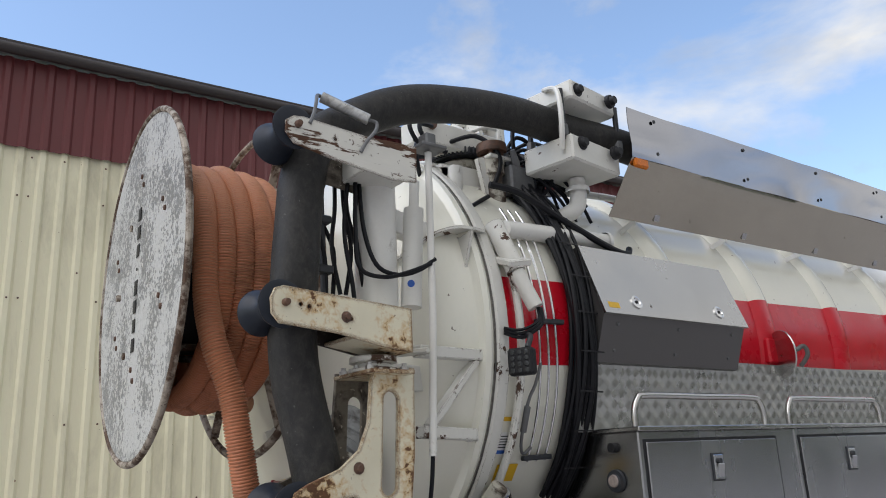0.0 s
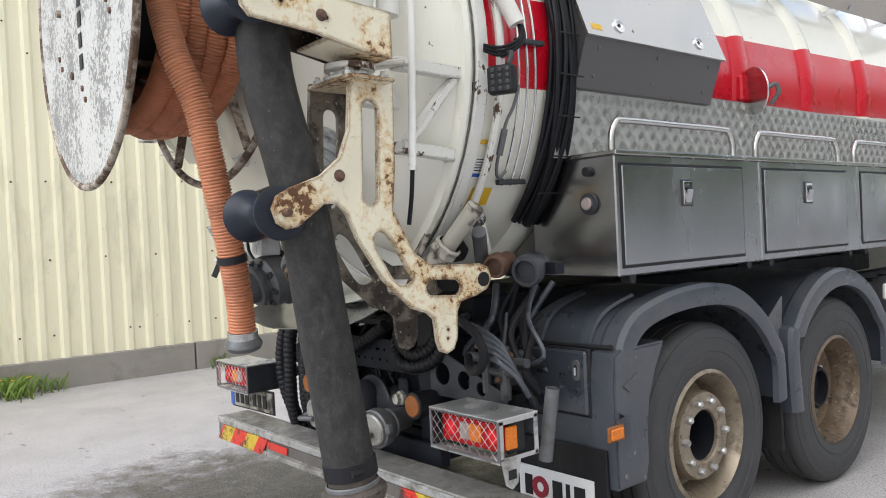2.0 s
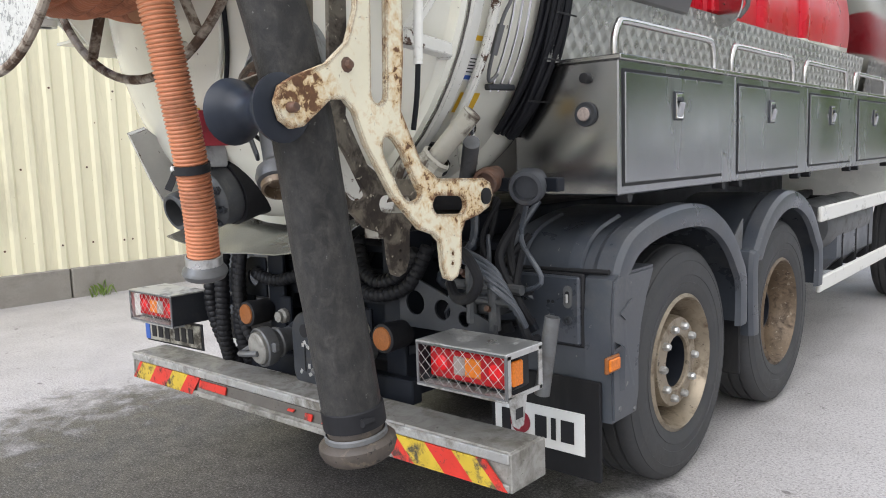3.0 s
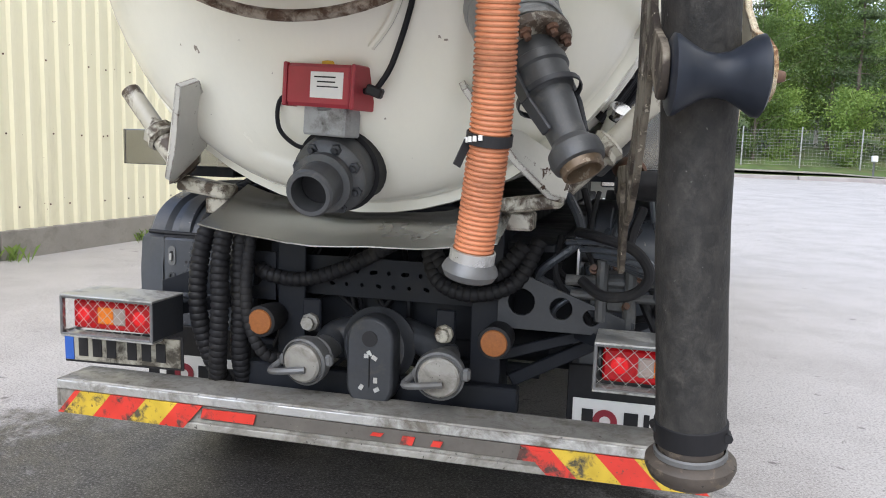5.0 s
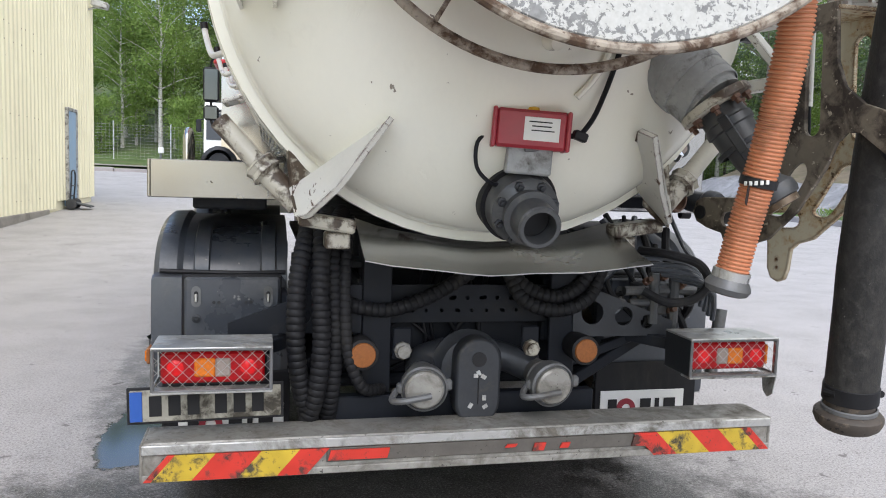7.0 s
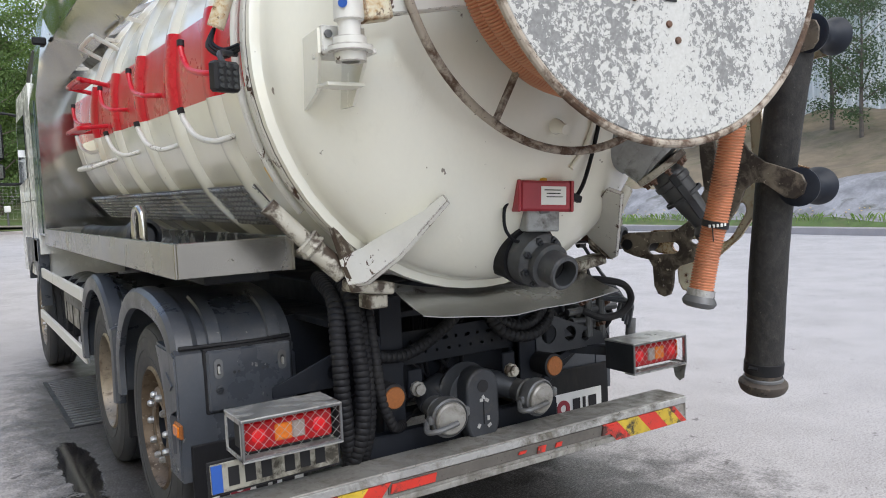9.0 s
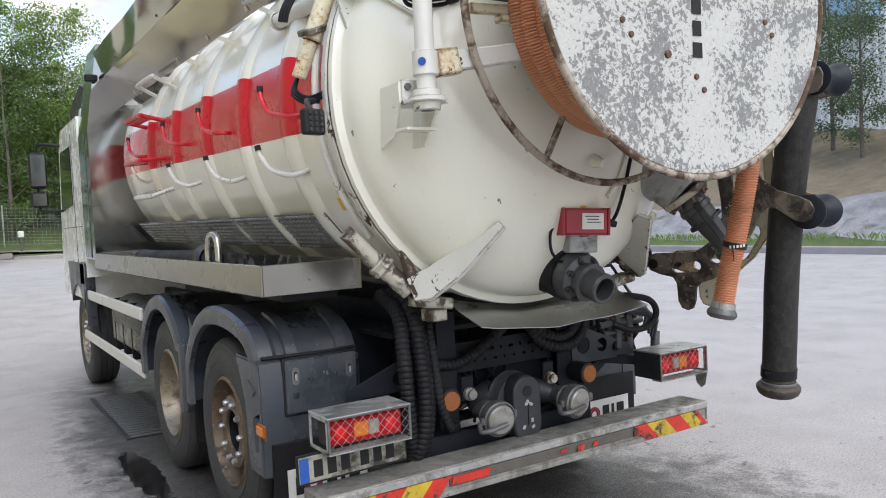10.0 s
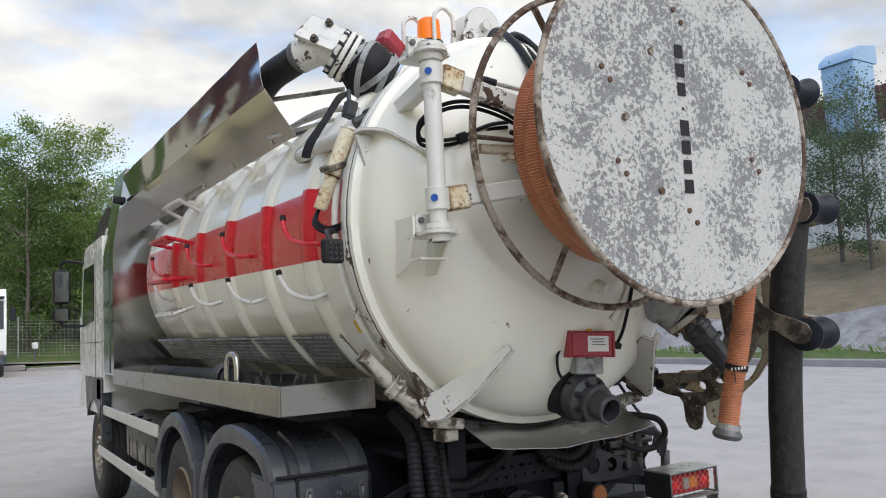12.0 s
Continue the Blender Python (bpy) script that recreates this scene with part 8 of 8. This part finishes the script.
# ---- trees, fence and distant things ----
def leaf_cloud(g, centre, rad, n, size, rng, flat=1.0):
    for _ in range(n):
        d = Vector((rng.gauss(0, 1), rng.gauss(0, 1), rng.gauss(0, 1) * flat))
        p = Vector(centre) + d * rad * 0.5
        u = Vector((rng.uniform(-1, 1), rng.uniform(-1, 1), rng.uniform(-1, 1))).normalized()
        w = u.cross(Vector((rng.uniform(-1, 1), rng.uniform(-1, 1), rng.uniform(-1, 1)))).normalized()
        s = size * rng.uniform(0.6, 1.4)
        g.add([p - u * s, p + w * s * 0.5, p + u * s, p - w * s * 0.5], [(0, 1, 2, 3)])


def tree(name, h, spread, bark, leaf, rng, label, conifer=False, dens=1.0, crown_from=0.25):
    t = thing(name, (0, 0, 0), label, "tree", "trees round the yard")
    g = G()
    bend = [Vector((rng.uniform(-0.02, 0.02) * h * k, rng.uniform(-0.02, 0.02) * h * k, h * k)) for k in (0, 0.2, 0.4, 0.6, 0.8, 1.0)]
    tp = smooth(bend, 3)
    g.tube(tp, [max(0.015, 0.013 * h * (1 - 0.95 * k / (len(tp) - 1))) for k in range(len(tp))], 8)
    lg = G()
    n = int(34 * dens) if not conifer else int(40 * dens)
    for k in range(n):
        f = crown_from + (1 - crown_from) * (k + rng.random()) / n
        base = tp[min(len(tp) - 1, int(f * (len(tp) - 1)))]
        a = rng.uniform(0, 2 * math.pi)
        prof = (1 - f) ** 0.8 if conifer else math.sin(math.pi * min(1, 0.12 + 0.88 * (1 - f) ** 0.75)) * 0.9 + 0.12
        ln = spread * max(0.12, prof) * rng.uniform(0.6, 1.15)
        rise_ = rng.uniform(-0.1, 0.15) if conifer else rng.uniform(0.2, 0.75)
        end = base + Vector((math.cos(a) * ln, math.sin(a) * ln, ln * rise_))
        g.tube([base, base.lerp(end, 0.5) + Vector((0, 0, 0.06 * ln)), end], [0.005 * h * (1.1 - f), 0.0035 * h * (1.1 - f), 0.01], 5)
        cl = 5 if not conifer else 4
        for j in range(cl):
            q = base.lerp(end, 0.35 + 0.7 * (j + rng.random()) / cl)
            leaf_cloud(lg, q + Vector((0, 0, -0.1 * ln if not conifer else 0)), 0.26 * ln + 0.30, int(52 * dens) if not conifer else 44, 0.078 if not conifer else 0.075, rng, 0.8 if not conifer else 0.4)
    part("trunk", g, M[bark], t)
    tagged(part("crown", lg, M[leaf], t), kind="stuff")
    return t


rng = random.Random(11)
kinds = [tree("birch_tree", 12.5, 2.6, "birch", "leaf", rng, "slender birch with fresh green leaves", dens=1.2),
         tree("birch_tree", 10.5, 2.2, "birch", "leaf", rng, "slender birch with fresh green leaves", dens=1.1, crown_from=0.15),
         tree("tree", 11.5, 3.2, "bark", "leaf_dark", rng, "dark green leafy tree at the wood's edge", dens=1.3, crown_from=0.12),
         tree("spruce_tree", 12.0, 2.2, "bark", "needle", rng, "dark spruce at the wood's edge", True, 1.3, 0.06),
         tree("pine_tree", 9.8, 3.0, "bark", "needle", rng, "young pine on the rocky bank", False, 0.95, 0.16),
         tree("small_tree", 4.2, 1.5, "bark", "leaf", rng, "bright green sapling on the verge", dens=0.9, crown_from=0.02)]


def plant(k, x, y, z, s, turn=None):
    c = copy_thing(kinds[k], Matrix.Translation((x, y, z)) @ Matrix.Rotation(rng.uniform(0, 6.28) if turn is None else turn, 4, "Z") @ Matrix.Scale(s, 4))
    c.scale = (s, s, s)
    return c


def verge_z(y, x=-8):
    return (0.9 + max(0, y - 44) * 0.22 if y < 54 else 3.0) - 0.33 + rise(x, 38)


for i in range(78):
    y = rng.choice((46, 48, 50, 53, 57, 62)) + rng.uniform(-1, 1)
    x = -34 + i * 1.02 + rng.uniform(-1.2, 1.2)
    plant(rng.choice((0, 0, 1, 2, 2, 3, 3)), x, y, verge_z(y, x) - 0.1, rng.uniform(0.62, 1.05))
for i in range(16):
    x = -30 + i * 4.2 + rng.uniform(-1.5, 1.5)
    plant(5, x, 45 + rng.uniform(-0.8, 1.2), 0.7 + rise(x, 38), rng.uniform(0.6, 1.15))
for x, y in ((-12, 50), (-9.6, 51), (-7.5, 49.5), (-6, 51.5), (-3.5, 50), (1.5, 49.5), (4.0, 49)):
    plant(0, x, y, verge_z(y, x) - 0.1, rng.uniform(1.0, 1.1))
for x, y, s in ((29.6, 14.9, 0.74), (30.5, 11.2, 0.8), (27.5, 7.5, 0.6), (31.0, 17.0, 0.8), (28.5, 5.5, 1.0), (30, 22, 0.9), (27.0, 26, 1.0), (29, 31, 1.1), (26, 36, 1.0), (32, 28, 1.2)):
    plant(4, x, y, bank_z(x, y) - 0.1, s)
for i in range(14):
    plant(rng.choice((2, 3, 0)), 24 + i * 1.3, 40 + rng.uniform(-2, 5), 1.5, rng.uniform(0.8, 1.1))
for k in kinds:
    k.location = (-50 - 2 * kinds.index(k), 53.5, verge_z(53.5) - 0.25)

# grass tufts with yellow flowers
def tufts(name, label, spots, rng):
    g = G()
    for x, y, z, r, n, hh in spots:
        for _ in range(n):
            px, py = x + rng.gauss(0, r), y + rng.gauss(0, r * 0.6)
            a = rng.uniform(0, 6.28)
            l = hh * rng.uniform(0.5, 1.2)
            d = Vector((math.cos(a), math.sin(a), 0))
            w = Vector((-d.y, d.x, 0)) * 0.007
            b0 = Vector((px, py, z))
            g.add([b0 - w, b0 + w, b0 + d * l * 0.3 + Vector((0, 0, l * 0.8)) + w, b0 + d * l * 0.6 + Vector((0, 0, l))], [(0, 1, 2, 3)])
    return solo(name, g, M["leaf"], label, "grass", kind="stuff")


spots = [(shed_x(y) + 0.10, y, 0.0, 0.12, 40, 0.16) for y in (-3.2, -1.6, 0.3, 2.3, 4.3, 5.1, 7.4, 9.2, 12.4, 14.8, 17.0)] + [(shed_x(-0.1) + 0.16, -0.1, 0.0, 0.16, 150, 0.22)]
tufts("grass_tufts", "grass tufts along the foot of the shed", spots, random.Random(3))
spots = [(20.9 + rng.uniform(0, 0.8), -14 + 0.35 * k, 0.3, 0.3, 26, 0.28) for k in range(140)]
tufts("bank_grass", "grass strip behind the kerb", spots, random.Random(4))
r5 = random.Random(6)
g = G()
for k in range(160):
    x, y = 20.8 + r5.uniform(0, 1.0), r5.uniform(-5, 28)
    g.lathe([(0.0, 0.01), (0.035, 0.0), (0.0, -0.01)], (x, y, 0.55 + r5.uniform(0, 0.2)), (0, 0, 1), 6)
for k in range(14):
    g.lathe([(0.0, 0.008), (0.022, 0.0), (0.0, -0.008)], (shed_x(-0.1) + 0.2 + r5.gauss(0, 0.08), -0.1 + r5.gauss(0, 0.16), 0.17 + r5.uniform(0, 0.05)), (0, 0, 1), 6)
solo("dandelions", g, M["yellow"], "yellow dandelion flowers", "flowers", kind="stuff")

# mesh fence along the far verge
fence = thing("fence", (0, 44.0, 0.9), "grey wire mesh fence on round posts", "fence")
post = G().tube([(0, 0, -0.3), (0, 0, 2.1)], 0.04, 8).mesh("post", [M["alu"]])
for k in range(25):
    p = part("post", post, None, fence)
    p.matrix_basis = Matrix.Translation((-36 + 3 * k, 43.6, 0.62 + rise(-36 + 3 * k, 38)))
g = G()
for k in range(24):
    x0, x1 = -36 + 3 * k, -33 + 3 * k
    for j in range(12):
        g.bar((x0, 43.6, 0.67 + rise(x0, 38) + 0.17 * j), (x1, 43.6, 0.67 + rise(x1, 38) + 0.17 * j), 0.008, 0.008)
for k in range(360):
    x = -36 + 0.2 * k
    g.bar((x, 43.6, 0.67 + rise(x, 38)), (x, 43.6, 2.62 + rise(x, 38)), 0.006, 0.006, (1, 0, 0))
tagged(part("wire", g, M["alu"], fence), kind="stuff")
for x, y in ((-6.2, 41.0), (0.6, 41.0), (12, 41)):
    z = 0.28 + rise(x, 38)
    bl = thing("bollard_light", (x, y, z), "low white path lamp on a thin post", "lamp", "path lamps")
    part("post", G().tube([(x, y, z - 0.2), (x, y, z + 0.75)], 0.05, 8), M["steel"], bl)
    part("head", G().box((x, y, z + 0.9), (0.28, 0.28, 0.32), 0.04), M["sign_white"], bl)

# pale hall with a brown band and a blue duct above the bank
hall = thing("hall", (40, 14, 3), "pale corrugated hall with a brown band and a blue duct", "building")
g = G()
cols = []
y = -12.0
while y < 22.5:
    for dy, d in ((0, 0), (0.18, 0), (0.23, -0.05), (0.37, -0.05)):
        cols.append((36.0 + d, y + dy))
    y += 0.42
part("wall", G().sheet([[(x, yy, 1.5) for x, yy in cols], [(x, yy, 10.95) for x, yy in cols]], (0.02, 0, 0)), M["sign_white"], hall, "off-white corrugated wall", sharp=20)
part("band", G().sheet([[(x - 0.06, yy, 10.9) for x, yy in cols], [(x - 0.06, yy, 12.6) for x, yy in cols]], (0.02, 0, 0)), M["band"], hall, sharp=20)
part("core", G().box((46.1, 5.2, 6.6), (20, 34.4, 11.8), 0.05), M["sign_white"], hall)
part("duct", G().box((35.2, 18.3, 12.0), (1.75, 1.75, 3.6), 0.06).prism([(34.20, 17.40, 13.8), (36.35, 17.40, 13.8), (36.35, 17.40, 14.75), (34.9, 17.40, 14.55), (34.30, 17.40, 14.1)], (0, 1.8, 0)), M["duct_blue"], hall, "square blue ventilation duct with a hooded top")

# parked tanker far across the yard
tk = thing("parked_tanker", (16.5, 38, 0.3), "white tanker trailer with a red stripe, parked far off", "tanker")
part("tank", G().lathe([(0.0, -3.2), (0.8, -3.1), (1.15, -2.8), (1.2, -2.4), (1.2, 3.5), (0.9, 3.9), (0, 4.0)], (16.2, 37.2, 2.35), (1, 0.1, 0), 28), M["sign_white"], tk)
part("stripe", G().box((14.2, 35.95, 2.45), (1.9, 0.03, 0.40), 0.01, (0, 0, 5.7)), M["red_film"], tk)
part("frame", G().box((16.2, 37.2, 1.05), (7.0, 2.2, 0.45), 0.05, (0, 0, 5.7)), M["chassis"], tk)
for k in range(4):
    part("wheel", G().lathe([(0, -0.2), (0.4, -0.2), (0.5, -0.12), (0.5, 0.12), (0.4, 0.2), (0.25, 0.18), (0, 0.1)], (13.9 + 1.25 * k + (0.6 if k > 1 else 0), 36.0 + 0.12 * k, 0.78), (0, -1, 0), 20), M["tyre"], tk)

tk.location += Vector((0, 0, -0.1))

# white lorry standing beyond the truck
pc = thing("parked_lorry", (-2.0, 23.0, 0.15), "white lorry with a dark windscreen parked beyond the truck", "lorry")
part("cab", G().prism([(-3.3, 21.0, 0.9), (-3.3, 23.2, 0.9), (-3.3, 23.2, 3.4), (-3.3, 21.6, 3.6), (-3.3, 21.2, 3.2), (-3.3, 20.95, 1.9)], (2.45, 0, 0)), M["cab"], pc)
part("windscreen", G().prism([(-3.2, 20.955, 1.95), (-0.95, 20.955, 1.95), (-0.95, 21.15, 3.08), (-3.2, 21.15, 3.08)], (0, -0.03, 0)), M["window"], pc)
part("visor", G().box((-2.075, 21.02, 3.22), (2.3, 0.28, 0.10), 0.03), M["black"], pc)
for k in range(5):
    part("grille_bar", G().box((-2.075, 20.95, 1.18 + 0.12 * k), (1.5, 0.05, 0.06), 0.01), M["black"], pc)
for x in (-3.0, -1.15):
    part("headlamp", G().box((x, 20.93, 0.98), (0.42, 0.08, 0.20), 0.03), M["lens_clear"], pc)
for x, d in ((-3.52, -1), (-0.63, 1)):
    mr = part("mirror", G().box((x, 21.15, 2.55), (0.22, 0.14, 0.55), 0.04), M["black"], pc)
    part("mirror_arm", G().rod((x, 21.2, 2.80), (x - d * 0.30, 21.3, 2.86), 0.025, 8), M["black"], mr)
part("bumper", G().box((-2.075, 20.93, 0.72), (2.45, 0.24, 0.42), 0.05), M["plastic"], pc)
part("body", G().box((-2.075, 27.0, 2.2), (2.45, 7.0, 2.5), 0.05), M["sign_white"], pc)
part("chassis", G().box((-2.075, 25.5, 0.82), (1.0, 9.4, 0.25), 0.02), M["chassis"], pc)
for x in (-3.1, -1.05):
    for y in (22.1, 28.2, 29.4):
        part("wheel", G().lathe([(0, -0.15), (0.45, -0.15), (0.52, -0.08), (0.52, 0.08), (0.45, 0.15), (0.28, 0.13), (0, 0.05)], (x, y, 0.52), (-1 if x < -2 else 1, 0, 0), 24), M["tyre"], pc)

pc.location += Vector((-0.15, 12.0, 0.66))

# drain grate in the wet strip beside the wheels
dg = thing("drain_grate", (-1.08, 4.75, 0), "long black drain grate set in the asphalt", "drain")
part("frame", G().box((-1.33, 4.75, 0.006), (0.04, 1.96, 0.016), 0.003), M["steel_dark"], dg)
part("frame", G().box((-0.84, 4.75, 0.006), (0.04, 1.96, 0.016), 0.003), M["steel_dark"], dg)
part("pit", G().box((-1.085, 4.75, 0.002), (0.46, 1.94, 0.004), 0.001), M["black"], dg)
barm = G().box((0, 0, 0), (0.46, 0.034, 0.016), 0.004).mesh("bar", [M["steel"]])
for k in range(22):
    part("bar", barm, None, dg).matrix_basis = Matrix.Translation((-1.085, 3.82 + 0.0885 * k, 0.010))

# small tube hand cart by the far end of the shed
hc = thing("hand_cart", (-7.75, 27.3, 0.22), "small dark tube hand cart leaning by the shed", "cart")
part("frame", G().tube(smooth([(-8.0, 27.2, 0.30), (-7.95, 27.2, 0.9), (-7.95, 27.25, 1.15), (-7.95, 27.55, 1.15), (-7.95, 27.6, 0.9), (-8.0, 27.6, 0.30)], 4), 0.02, 8), M["steel_dark"], hc)
part("shelf", G().box((-7.75, 27.4, 0.34), (0.5, 0.42, 0.03), 0.006, (0, 14, 0)), M["steel_dark"], hc)
for y in (27.14, 27.66):
    part("wheel", G().lathe([(0.0, -0.03), (0.10, -0.03), (0.13, -0.015), (0.13, 0.015), (0.10, 0.03), (0, 0.03)], (-7.95, y, 0.35), (0, 1, 0), 16), M["tyre"], hc)
for z in (0.55, 0.8):
    part("rung", G().rod((-7.965, 27.2, z), (-7.965, 27.6, z), 0.014, 8), M["steel_dark"], hc)
hc.location += Vector((2.45, -9.0, 0.08))
